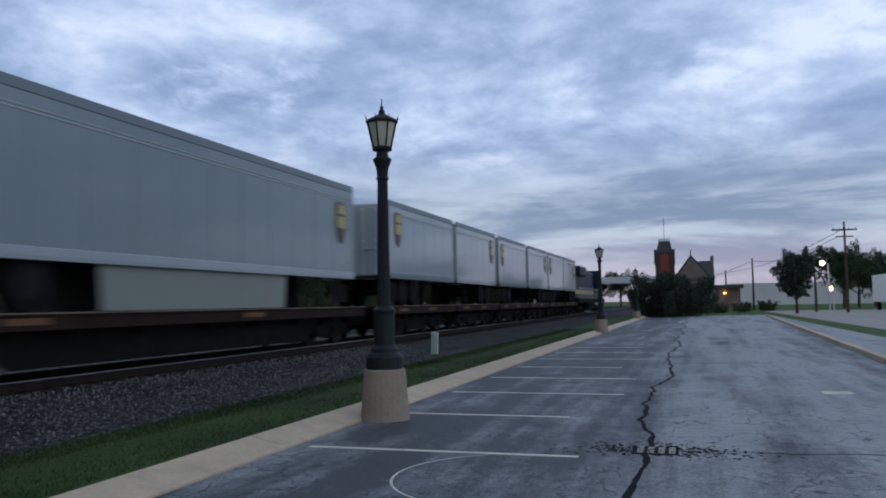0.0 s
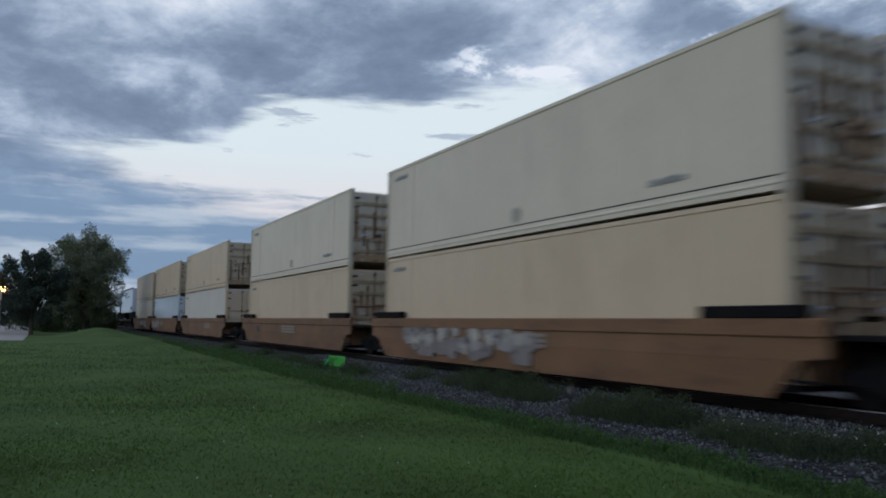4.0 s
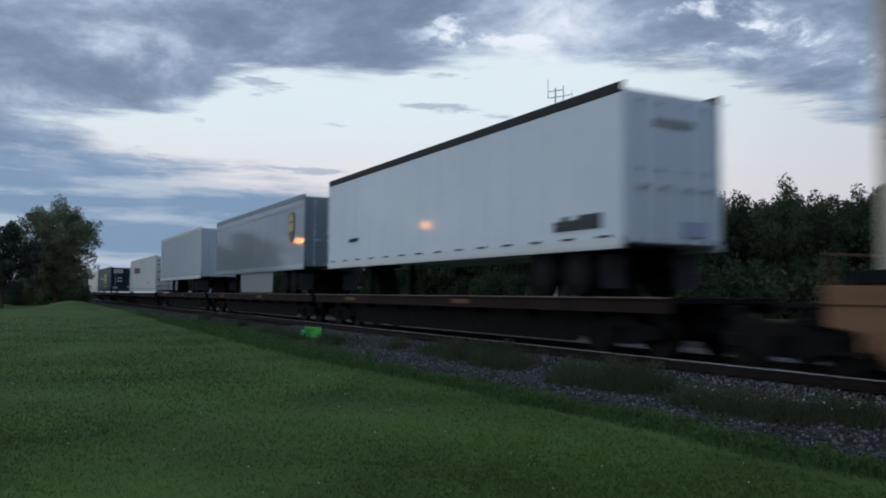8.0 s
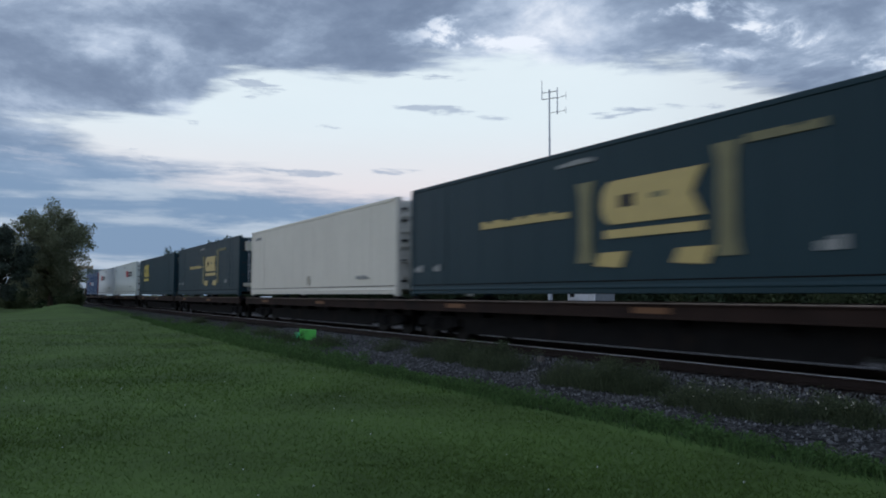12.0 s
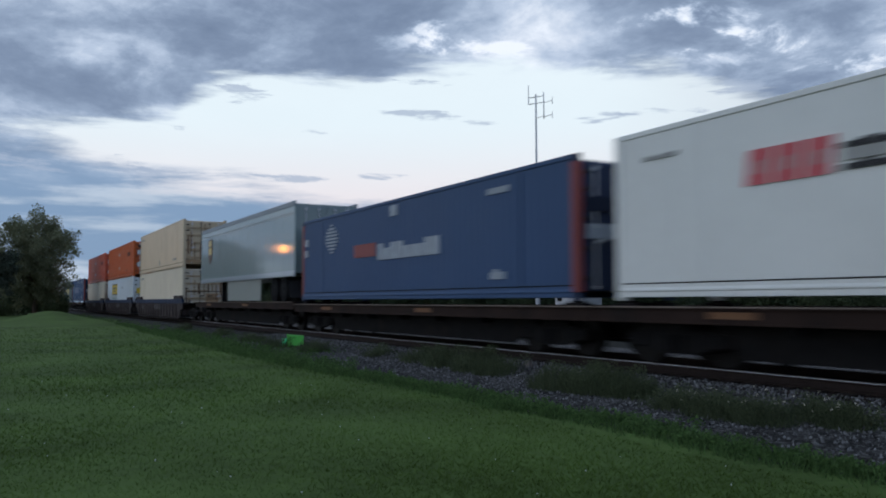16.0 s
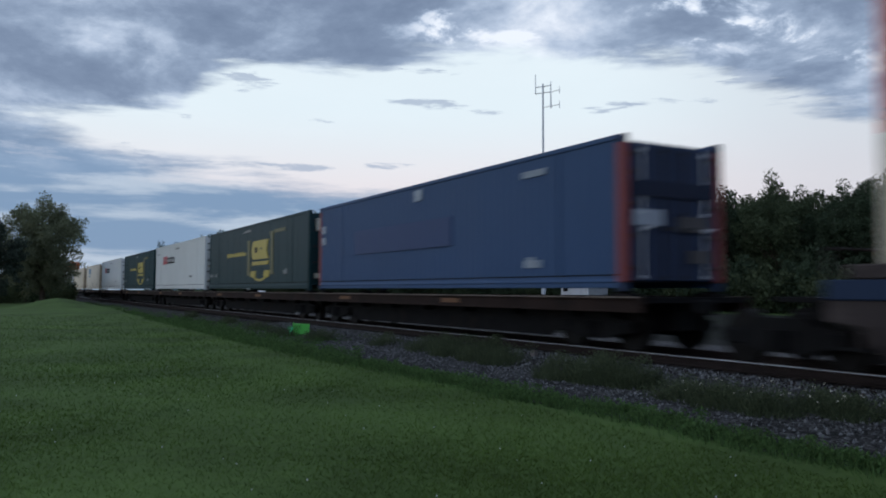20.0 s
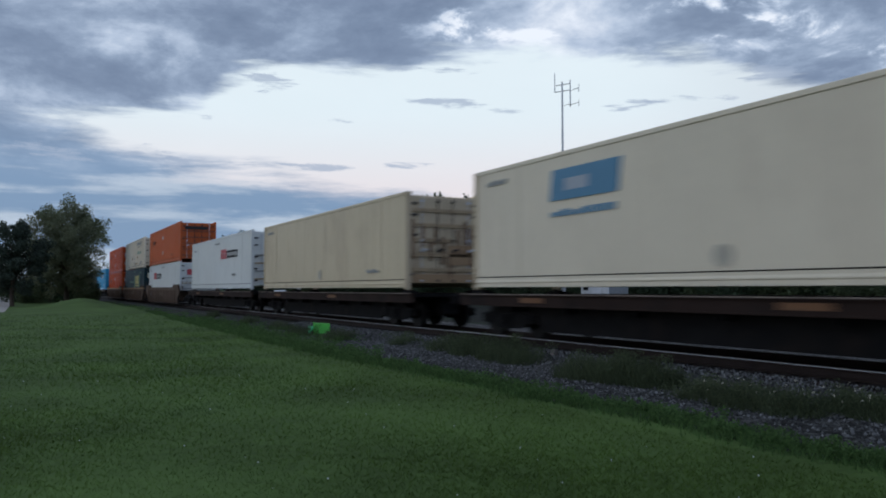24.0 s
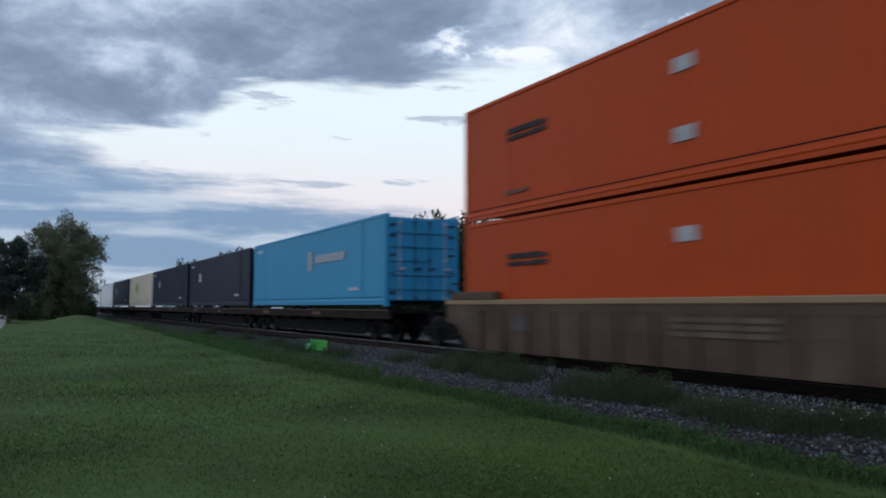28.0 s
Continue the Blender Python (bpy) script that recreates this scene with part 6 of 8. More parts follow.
    for x0, kind in rows:
        if kind == "redmark":
            c = box_redmark()
        elif kind == "redmark_ahead_warm":
            c = box_redmark(True, True)
        elif kind == "redmark_ahead":
            c = box_redmark(False, True)
        elif kind == "framed":
            c = box_framed()
        elif kind == "green":
            c = box_framed(True)
        elif kind == "blockmark":
            c = box_blockmark()
        elif kind == "cream":
            c = box_plain("plain cream-white freight container", P_BEIGE2W, P_BEIGE2W, ribbed=False)
        elif kind == "white":
            c = box_plain("plain white freight container", P_WHITE, None, ribbed=False)
        elif kind == "blue":
            c = box_blue(1)
        elif kind == "blue_plain":
            c = box_blue(0)
        elif kind == "cyan":
            c = box_plain("cream freight container with a pale blue emblem and rusty doors", P_BEIGE2, P_RUSTY, ribbed=False, rust=True)
            decal(c, -4.75, -2.5, 1.86, 2.52, D_CYAN, name="blue_emblem", label="pale blue block emblem", skew=0.1)
            decal(c, -4.2, -3.4, 2.05, 2.3, D_FAINTW, name="emblem_field", label="pale centre of the emblem").location.y = -0.006
            bars(c, -4.7, -2.5, 1.52, 1.66, D_CYAN, 6, "blue_lettering", "", 4)
        elif kind == "tandirty":
            c = box_plain("tan freight container streaked with rust", P_TAN, P_RUSTY, ribbed=False, rust=True)
        elif kind == "sky":
            c = box_plain("sky-blue freight container with a white marking", P_SKY, P_SKY, ribbed=True, marks=D_WHITE)
            decal(c, 0.35, 0.9, 1.35, 2.1, D_FAINTW, name="white_marking", label="white emblem")
            decal(c, 1.2, 4.4, 1.62, 1.92, D_FAINTW, name="white_marking", skew=0.1)
        elif kind == "navy":
            c = box_plain("dark navy freight container with a small white marking", P_NAVY, P_NAVY, ribbed=True, marks=D_WHITE)
            decal(c, -4.9, -4.2, 1.5, 2.0, D_FAINTW, name="white_marking")
        else:
            c = box_plain("cream freight container with yellow emblem", P_BEIGE2, P_BEIGE2, ribbed=False)
            decal(c, -3.0, -1.0, 1.3, 2.1, D_YELLOW, name="yellow_marking")
        place(c, x0, S_DECK)
    edges = sorted([r[0] for r in rows] + [-300.4], reverse=True)
    for x0 in edges:
        flat_car(x0 - 0.55, x0 + BOX_L + 0.55, S_DECK - 0.16, CAR_BROWN, False, x0 != -300.4)
    # silver trailer between the containers and the second stacks
    t = trailer("long silver-grey box trailer with side skirts and a gold badge", P_SILVERGREEN, -441.3, -425.5, T_DECK, 2.9, 1.0, True, (-2.5, 3.2), P_SILVER)
    shield(t, -5.8, 1.0 + 1.65, 0.8, 1.3)
    flat_car(-442.1, -425.3, T_DECK, CAR_BROWN, True)


P_RUSTY = paint("rust_streaked_beige", (0.46, 0.37, 0.25), 0.65, 0.7, (0.13, 0.065, 0.035))
P_RUSTY2 = paint("rust_streaked_cream", (0.47, 0.41, 0.31), 0.7, 0.7, (0.12, 0.07, 0.04))
P_BEIGE2W = paint("cream_white_paint", (0.58, 0.535, 0.45), 0.08)
P_SILVERGREEN = paint("silver_green_paint", (0.152, 0.205, 0.205), 0.05, 0.36, (0.25, 0.26, 0.25), coat=0.8)
D_PALEBLUE = material("decal_pale_blue", (0.30, 0.35, 0.45), 0.5, var=0.1)
D_PANEL = material("faded_panel", (0.22, 0.185, 0.15), 0.8, var=0.3)
D_DARKORANGE = material("dark_orange_mark", (0.13, 0.045, 0.026), 0.7, var=0.3)
D_RUSTMARK = material("rust_mark", (0.30, 0.22, 0.13), 0.8, var=0.3)
P_BLANK = paint("blanked_blue_paint", (0.034, 0.055, 0.122), 0.12, stain=(0.06, 0.08, 0.11), sheen=0.10)
P_SKIRT = paint("skirt_grey_paint", (0.20, 0.216, 0.196), 0.1)
P_COOLGREY = paint("cool_grey_white_paint", (0.43, 0.48, 0.505), 0.04, coat=0.5)
D_ROSE = material("faded_rose_tape", (0.34, 0.21, 0.20), 0.6, var=0.2)
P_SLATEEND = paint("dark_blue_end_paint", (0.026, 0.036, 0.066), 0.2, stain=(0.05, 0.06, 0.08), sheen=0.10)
D_RUSTDARK = material("dark_rust_streak", (0.15, 0.085, 0.045), 0.8, var=0.4, stretch=(1, 1, 0.3))
P_SLATE = paint("slate_blue_paint", (0.036, 0.064, 0.102), 0.12, stain=(0.06, 0.08, 0.11), sheen=0.10)
D_STREAK = material("ochre_rust_streak", (0.36, 0.24, 0.12), 0.7, var=0.25, stretch=(1, 1, 0.3))
P_GREENWHITE = paint("greenish_white_paint", (0.53, 0.555, 0.49), 0.05, coat=0.3)
P_DULLGREY = paint("dull_grey_paint", (0.165, 0.195, 0.218), 0.05, 0.42, (0.14, 0.15, 0.16))
D_FAINT = material("faint_grey_mark", (0.24, 0.24, 0.225), 0.6, var=0.2)
D_FAINTW = material("faint_white_mark", (0.27, 0.30, 0.33), 0.6, var=0.2)
D_SMUDGE = material("grey_smudge", (0.36, 0.325, 0.26), 0.7, var=0.3)
D_OLIVE = material("olive_gold_mark", (0.15, 0.135, 0.06), 0.6, var=0.15)
D_CREAMYELLOW = material("cream_yellow_mark", (0.46, 0.41, 0.17), 0.6, var=0.15)
D_GRAFDIM = material("dim_panel_paint", (0.062, 0.056, 0.054), 0.8, var=0.4, scale=2)
D_GRAFPALE = material("graffiti_pale_paint", (0.245, 0.220, 0.200), 0.7, var=0.3)
D_GRAFDARK = material("graffiti_dark_paint", (0.09, 0.085, 0.085), 0.7, var=0.3)
build_train()


# ---- street furniture and buildings ----
def lamp_post(x, y):
    p = new("street_lamp")
    tagged(p, "black fluted lamp post with a lantern head on a concrete footing", "street lamp", "lamp posts of the car park")
    z = -0.42
    def foot(bm):
        lathe(bm, [(0.34, 0.0), (0.31, 0.35), (0.285, 0.68), (0.27, 0.70)], 4 * 6, (0, 0, 0))
    piece("footing", "lamp_footing", foot, FOOTING, p, at(0, 0, 0), "tan concrete footing")
    piece("base", "lamp_base", lambda bm: lathe(bm, [(0.25, 0.70), (0.25, 0.86), (0.22, 0.90), (0.19, 0.93), (0.19, 0.97), (0.145, 1.02), (0.14, 1.45), (0.16, 1.47), (0.16, 1.50), (0.10, 1.55)], 20), BLACK, p)
    def fluted(bm):
        seg = 32
        rings = []
        for z0, r in ((1.54, 0.092), (3.30, 0.070)):
            rings.append([bm.verts.new(((r - (0.008 if i % 2 else 0)) * math.cos(2 * math.pi * i / seg), (r - (0.008 if i % 2 else 0)) * math.sin(2 * math.pi * i / seg), z0)) for i in range(seg)])
        for i in range(seg):
            j = (i + 1) % seg
            bm.faces.new((rings[0][i], rings[0][j], rings[1][j], rings[1][i]))
    piece("shaft", "lamp_shaft", fluted, BLACK, p)
    piece("capital", "lamp_capital", lambda bm: lathe(bm, [(0.075, 3.28), (0.09, 3.31), (0.075, 3.34), (0.085, 3.45), (0.125, 3.55), (0.13, 3.58), (0.09, 3.61), (0.07, 3.72)], 20), BLACK, p)
    lan = piece("lantern_glass", "lantern_glass", lambda bm: lathe(bm, [(0.118, 3.74), (0.205, 4.10)], 8), GLASS_LAMP, p, label="frosted cream lantern glass, unlit")
    def cage(bm):
        for i in range(8):
            a = 2 * math.pi * i / 8
            rod(bm, (0.127 * math.cos(a), 0.127 * math.sin(a), 3.72), (0.217 * math.cos(a), 0.217 * math.sin(a), 4.11), 0.012, 6)
            rod(bm, (0.215 * math.cos(a), 0.215 * math.sin(a), 4.10), (0.252 * math.cos(a), 0.252 * math.sin(a), 4.18), 0.010, 5, 0.003)
        lathe(bm, [(0.13, 3.70), (0.138, 3.72), (0.13, 3.75)], 16)
        lathe(bm, [(0.215, 4.08), (0.228, 4.10), (0.215, 4.12)], 16)
    piece("lantern_frame", "lantern_frame", cage, BLACK, lan)
    piece("lantern_roof", "lantern_roof", lambda bm: lathe(bm, [(0.218, 4.11), (0.185, 4.14), (0.09, 4.19), (0.055, 4.21), (0.042, 4.235), (0.046, 4.25), (0.02, 4.28), (0.028, 4.305), (0.012, 4.33), (0.004, 4.43)], 16), BLACK, lan)
    p.matrix_basis = at(x, y, z)
    return p


def leaf_cloud(rng, centres, radii, counts, size, squash=0.8):
    """Many small bent leaves round the centres."""
    V, F = [], []
    k = 0
    for c, r, n in zip(centres, radii, counts):
        p = rng.normal(size=(n, 3))
        p /= np.linalg.norm(p, axis=1)[:, None] + 1e-9
        p *= (rng.random(n) ** 0.45)[:, None] * r
        p[:, 2] *= squash
        p += np.array(c)
        u = rng.normal(size=(n, 3))
        u /= np.linalg.norm(u, axis=1)[:, None]
        w = rng.normal(size=(n, 3))
        w -= (w * u).sum(1)[:, None] * u
        w /= np.linalg.norm(w, axis=1)[:, None]
        s = size * rng.uniform(0.6, 1.4, n)[:, None]
        q = np.stack([p - u * s, p + w * s * 0.45, p + u * s, p - w * s * 0.45], 1).reshape(-1, 3)
        V.append(q)
        f = np.arange(n * 4).reshape(n, 4) + k
        F.append(f)
        k += n * 4
    return np.concatenate(V).tolist(), np.concatenate(F).tolist()


def spray_cloud(rng, centres, axes, radii, counts, size):
    """Many small leaves in sprays that reach out along their axes."""
    V = []
    for c, ax, r, n in zip(centres, axes, radii, counts):
        p = rng.normal(size=(n, 3))
        p /= np.linalg.norm(p, axis=1)[:, None]
        p *= (rng.random(n) ** 0.4)[:, None] * r * 0.62
        along_ = rng.uniform(-1, 1, n)
        p = p * (1.15 - 0.45 * along_)[:, None] + np.array(ax)[None] * (along_ * r * 0.85)[:, None]
        p += np.array(c)
        u = rng.normal(size=(n, 3))
        u /= np.linalg.norm(u, axis=1)[:, None]
        w = rng.normal(size=(n, 3))
        w -= (w * u).sum(1)[:, None] * u
        w /= np.linalg.norm(w, axis=1)[:, None]
        q = size * rng.uniform(0.55, 1.45, n)[:, None]
        V.append(np.stack([p - u * q, p + u * q, p + w * q * 0.95], 1).reshape(-1, 3))
    v = np.concatenate(V)
    return v.tolist(), np.arange(len(v)).reshape(-1, 3).tolist()


def tree_template(seed, h, spread, leaves, mat, leaf=0.10, low=0.12, clumps=90, ragged=0.16, thin=0.0, girth=1.0, dome=False):
    """A tapered trunk, limbs and a ragged crown; thin: how sparse the crown is on its +y side."""
    rng = np.random.default_rng(seed)
    t = new("tree")
    def trunk(bm):
        pts = [Vector((0, 0, -0.1))]
        for i in range(1, 6):
            pts.append(Vector((rng.normal() * 0.05 * i, rng.normal() * 0.05 * i, h * 0.72 * i / 5)))
        for i, (a, b) in enumerate(zip(pts, pts[1:])):
            rod(bm, a, b + (b - a) * 0.05, h * 0.026 * girth * (1 - i / 6), 8, h * 0.026 * girth * (1 - (i + 1) / 6))
    single("trunk", trunk, BARK, t)
    mid = h * (low + 1) / 2
    half = h * (1 - low) / 2
    cs, axes, rs, weight = [], [], [], []
    for i in range(clumps):
        d = rng.normal(size=3)
        d /= (np.abs(d) ** 3).sum() ** (1 / 3) if dome else np.linalg.norm(d)
        k = rng.random() ** 0.38 * (1 + rng.normal() * ragged * 0.5)
        wide = 1.0 if d[2] > 0 else 0.92
        c = np.array((d[0] * spread * 0.9 * k * wide, d[1] * spread * 0.9 * k * wide, mid + d[2] * half * 0.86 * k))
        c[2] = max(c[2], h * 0.06)
        ax = d + np.array((0, 0, 0.25 if dome else 0.75))
        ax /= np.linalg.norm(ax)
        outer = thin * max(0.0, c[1] / spread)
        cs.append(tuple(c))
        axes.append(ax)
        rs.append(spread * rng.uniform(0.17, 0.34) * (1 - 0.35 * outer))
        weight.append(rs[-1] ** 2 * (1 - 0.8 * min(1, outer * 1.4)))
    def limbs(bm):
        for c in cs[:26]:
            z0 = min(max(h * 0.18, c[2] - h * 0.24), h * 0.68)
            rod(bm, (0, 0, z0), c, h * 0.008 * girth, 5, h * 0.002 * girth)
    single("branchwork", limbs, BARK, t)
    weight = np.array(weight)
    counts = np.maximum(12, (leaves * weight / weight.sum()).astype(int))
    v, f = spray_cloud(rng, cs, axes, rs, counts, leaf)
    arrays("crown", v, f, mat, t)
    return t


def bush_template(seed, h, spread, leaves, mat, leaf=0.09):
    rng = np.random.default_rng(seed)
    t = new("bush")
    cs, rs, axes = [], [], []
    for i in range(30):
        a = rng.uniform(0, 2 * math.pi)
        r = spread * math.sqrt(rng.random()) * 0.75
        cs.append((r * math.cos(a), r * math.sin(a), h * rng.uniform(0.10, 0.82) * (1 - 0.25 * r / spread)))
        rs.append(min(h, spread) * rng.uniform(0.24, 0.42))
        axes.append(np.array((math.cos(a) * 0.6, math.sin(a) * 0.6, 0.8)))
    def stems(bm):
        for c in cs[:10]:
            rod(bm, (c[0] * 0.2, c[1] * 0.2, -0.05), c, 0.04, 5, 0.01)
    single("stem", stems, BARK, t)
    v, f = spray_cloud(rng, cs, axes, rs, [leaves // 30] * 30, leaf)
    arrays("foliage", v, f, mat, t)
    return t


def put(ob, x, y, z=-0.42, rz=0.0, s=1.0):
    ob.matrix_basis = at(x, y, z, rz)
    ob.scale = (s, s, s)
    return ob


def copy_put(ob, x, y, z=-0.42, rz=0.0, s=1.0):
    c = copy_thing(ob, at(x, y, z, rz))
    c.scale = (s, s, s)
    return c


def build_trees():
    rnd = random.Random(12)
    lab = "dense dark green deciduous tree behind the railway"
    pale = "tall lighter green deciduous tree behind the railway"
    near = [tree_template(21, 10, 4.0, 30000, LEAF, 0.115, 0.04, 120, 0.24),
            tree_template(22, 10, 3.5, 27000, LEAF, 0.115, 0.04, 110, 0.26),
            tree_template(23, 10, 3.8, 28000, LEAF5, 0.115, 0.04, 115, 0.25),
            tree_template(24, 10, 3.1, 24000, LEAF, 0.115, 0.04, 100, 0.28)]
    far = [tree_template(25, 10, 4.0, 7000, LEAF, 0.20, 0.04, 80, 0.30), tree_template(26, 10, 3.7, 6500, LEAF5, 0.20, 0.04, 80, 0.30)]
    for k, t in enumerate(near + far):
        tagged(t, pale if k in (2, 5) else lab, "tree", "trees behind the track")
    spots = []
    x = -185.0
    while x < 128:
        y = 52 + rnd.uniform(-3, 5)
        if x < -110:
            y -= (-110 - x) * 0.28
        h = 13.0 if -125 < x < -68 else (10.8 if x < -48 else (9.6 if x < -42 else (8.6 if x < -38 else 9.6)))
        if x <= -125:
            h = 11.0
        if not -11 < x < -1.6:
            spots.append((x, y, h * rnd.uniform(0.88, 1.10)))
        x += rnd.uniform(2.4, 3.8)
    while x < 330:
        spots.append((x, 50 + rnd.uniform(-4, 6), 9.0 * rnd.uniform(0.85, 1.1)))
        x += rnd.uniform(4.0, 6.0)
    for k in range(18):
        spots.append((-70 + k * 2.6 + rnd.uniform(-0.6, 0.6), 60 + rnd.uniform(-2, 2), 9.8 * rnd.uniform(0.86, 1.06)))
    spots += [(-12.0, 66, 9.0), (-8.0, 65, 9.6), (-4.0, 66, 9.2), (0.0, 65, 9.4)]
    used = set()
    for k, (x, y, h) in enumerate(spots):
        pick = near[k % 4] if -84 < x < -22 else far[k % 2]
        (copy_put if pick in used else put)(pick, x, y, rz=rnd.uniform(0, 360), s=h / 10)
        used.add(pick)
    # undergrowth along their feet
    b1 = tagged(bush_template(31, 3.2, 2.6, 4500, LEAF, 0.12), "dark green shrub at the foot of the trees", "shrub", "shrubs behind the track")
    b2 = tagged(bush_template(32, 2.6, 2.4, 4000, LEAF2, 0.12), "green shrub at the foot of the trees", "shrub", "shrubs behind the track")
    put(b1, -60, 47.5)
    put(b2, -66, 47.0)
    x = -150
    while x < 125:
        k = rnd.choice((b1, b1, b2))
        y = 48.5 + rnd.uniform(-1.5, 1.5) - max(0, -110 - x) * 0.28
        if not -10 < x < -2.0:
            copy_put(k, x, y, rz=rnd.uniform(0, 360), s=rnd.uniform(0.9, 1.5))
        x += rnd.uniform(2.4, 3.8)
    # trees beside the line, far down the lawn
    put(tagged(tree_template(41, 11.4, 4.5, 46000, LEAF4, 0.125, 0.12, 150, 0.12, 0.40, 1.0, True), "broad deciduous tree on the lawn, thin at one side", "tree"), -98, 4.1)
    put(tagged(tree_template(42, 8.0, 2.9, 26000, LEAF3, 0.105, 0.06, 90, 0.14, 0.0, 1.0, True), "dark rounded tree on the lawn", "tree"), -84, -1.0)
    put(tagged(tree_template(46, 7.4, 3.2, 20000, LEAF3, 0.11, 0.06, 80, 0.22), "dark rounded tree on the lawn", "tree"), -92, -5.0)
    for bx, by, sc in ((-104, 6.6, 0.75), (-112, 6.4, 0.95), (-122, 6.6, 1.0), (-108, 3, 1.3), (-110, -1, 1.3), (-100, 0.5, 0.8)):
        copy_put(b1 if sc > 0.9 else b2, bx, by, s=sc, rz=bx * 37)
    # beside the car park
    big = tagged(bush_template(51, 4.6, 3.3, 30000, LEAF3, 0.09), "large clipped dark green bush at the car park end", "bush")
    put(big, 80, 3.4)
    copy_put(big, 81, 0.6, rz=80, s=0.92)
    sm = tagged(tree_template(52, 6.6, 2.3, 20000, LEAF3, 0.09, 0.20, 90, 0.2), "small dark tree on a kerbed island", "tree")
    put(sm, 88, -9.9)
    ft = tagged(tree_template(53, 10, 4.2, 9000, LEAF, 0.16, 0.2, 60, 0.3), "distant tree beyond the pavement", "tree", "distant trees")
    put(ft, 130, -21)
    for x, y, s in ((136, -24, 0.95), (150, -29, 1.0), (142, -34, 1.1), (250, 21, 1.15), (255, 27, 1.0), (260, 33, 1.2), (262, 15, 0.9), (270, 40, 1.2), (150, 26, 0.7), (165, 30, 0.8), (180, 24, 0.8), (140, 32, 0.8), (120, 30, 0.8), (142, 44, 0.8)):
        copy_put(ft, x, y, rz=x * 13 + y, s=s)
    for x, y, s in ((96, -1.0, 0.5), (99, -3.0, 0.5), (103, -5.5, 0.55), (110, -9, 0.6), (100, 0.6, 0.6)):
        copy_put(b2, x, y, rz=x * 31, s=s)


def utility_pole(x, y, h, arm=True):
    p = new("utility_pole")
    tagged(p, "weathered timber utility pole with a cross-arm", "utility pole", "utility poles")
    single("pole", lambda bm: rod(bm, (0, 0, 0), (0, 0, h), 0.16, 8, 0.10), BARK, p)
    if arm:
        single("cross_arm", lambda bm: (box(bm, -0.06, 0.06, -1.2, 1.2, h - 0.9, h - 0.75), box(bm, -0.06, 0.06, -0.8, 0.8, h - 1.6, h - 1.47)), BARK, p)
        for k in (-1.05, -0.4, 0.4, 1.05):
            single("insulator", lambda bm: rod(bm, (0, k, h - 0.75), (0, k, h - 0.55), 0.05, 6), D_WHITE, p)
    p.matrix_basis = at(x, y, -0.42)
    return p


def lit_lamp(x, y, h, mat, r=0.35, arm=1.2):
    p = new("street_light")
    tagged(p, "tall grey street light, lit amber", "street light", "street lights")
    single("mast", lambda bm: (rod(bm, (0, 0, 0), (0, 0, h), 0.10, 8, 0.06), rod(bm, (0, 0, h), (0, arm, h + 0.25), 0.05, 6)), SILVER, p)
    single("bulb", lambda bm: bmesh.ops.create_icosphere(bm, subdivisions=2, radius=r, matrix=Matrix.Translation((0, arm, h + 0.1))), mat, p, label="glowing amber bulb")
    p.matrix_basis = at(x, y, -0.42)
    return p


def window_unit(parent, x, y, z, w, h):
    f = piece("window", ("window_frame", w, h), lambda bm: (box(bm, -w / 2, w / 2, -0.05, 0.05, 0, 0.08), box(bm, -w / 2, w / 2, -0.05, 0.05, h - 0.08, h), box(bm, -w / 2, -w / 2 + 0.08, -0.05, 0.05, 0.08, h - 0.08), box(bm, w / 2 - 0.08, w / 2, -0.05, 0.05, 0.08, h - 0.08), box(bm, -w / 2 + 0.08, w / 2 - 0.08, -0.04, 0.04, h / 2 - 0.03, h / 2 + 0.03)), WHITEPAINT, parent, at(x, y, z))
    piece("pane", ("window_pane", w, h), lambda bm: box(bm, -w / 2 + 0.06, w / 2 - 0.06, -0.01, 0.01, 0.06, h - 0.06), WINDOW, f)
    piece("sill", ("window_sill", w), lambda bm: box(bm, -w / 2 - 0.1, w / 2 + 0.1, -0.14, 0.05, -0.1, 0.0), CONCRETE, f)


def brick_material():
    m = bpy.data.materials.new("brickwork")
    m.use_nodes = True
    nt = m.node_tree
    b = nt.nodes["Principled BSDF"]
    b.inputs["Roughness"].default_value = 0.9
    tc = nt.nodes.new("ShaderNodeTexCoord")
    mp = nt.nodes.new("ShaderNodeMapping")
    mp.inputs["Rotation"].default_value = (radians(90), 0, 0)
    br = nt.nodes.new("ShaderNodeTexBrick")
    br.inputs["Color1"].default_value = (0.30, 0.095, 0.075, 1)
    br.inputs["Color2"].default_value = (0.23, 0.075, 0.06, 1)
    br.inputs["Mortar"].default_value = (0.26, 0.20, 0.17, 1)
    br.inputs["Scale"].default_value = 4.4
    br.inputs["Mortar Size"].default_value = 0.02
    nt.links.new(tc.outputs["Object"], mp.inputs[0])
    nt.links.new(mp.outputs[0], br.inputs["Vector"])
    nt.links.new(br.outputs["Color"], b.inputs["Base Color"])
    return m


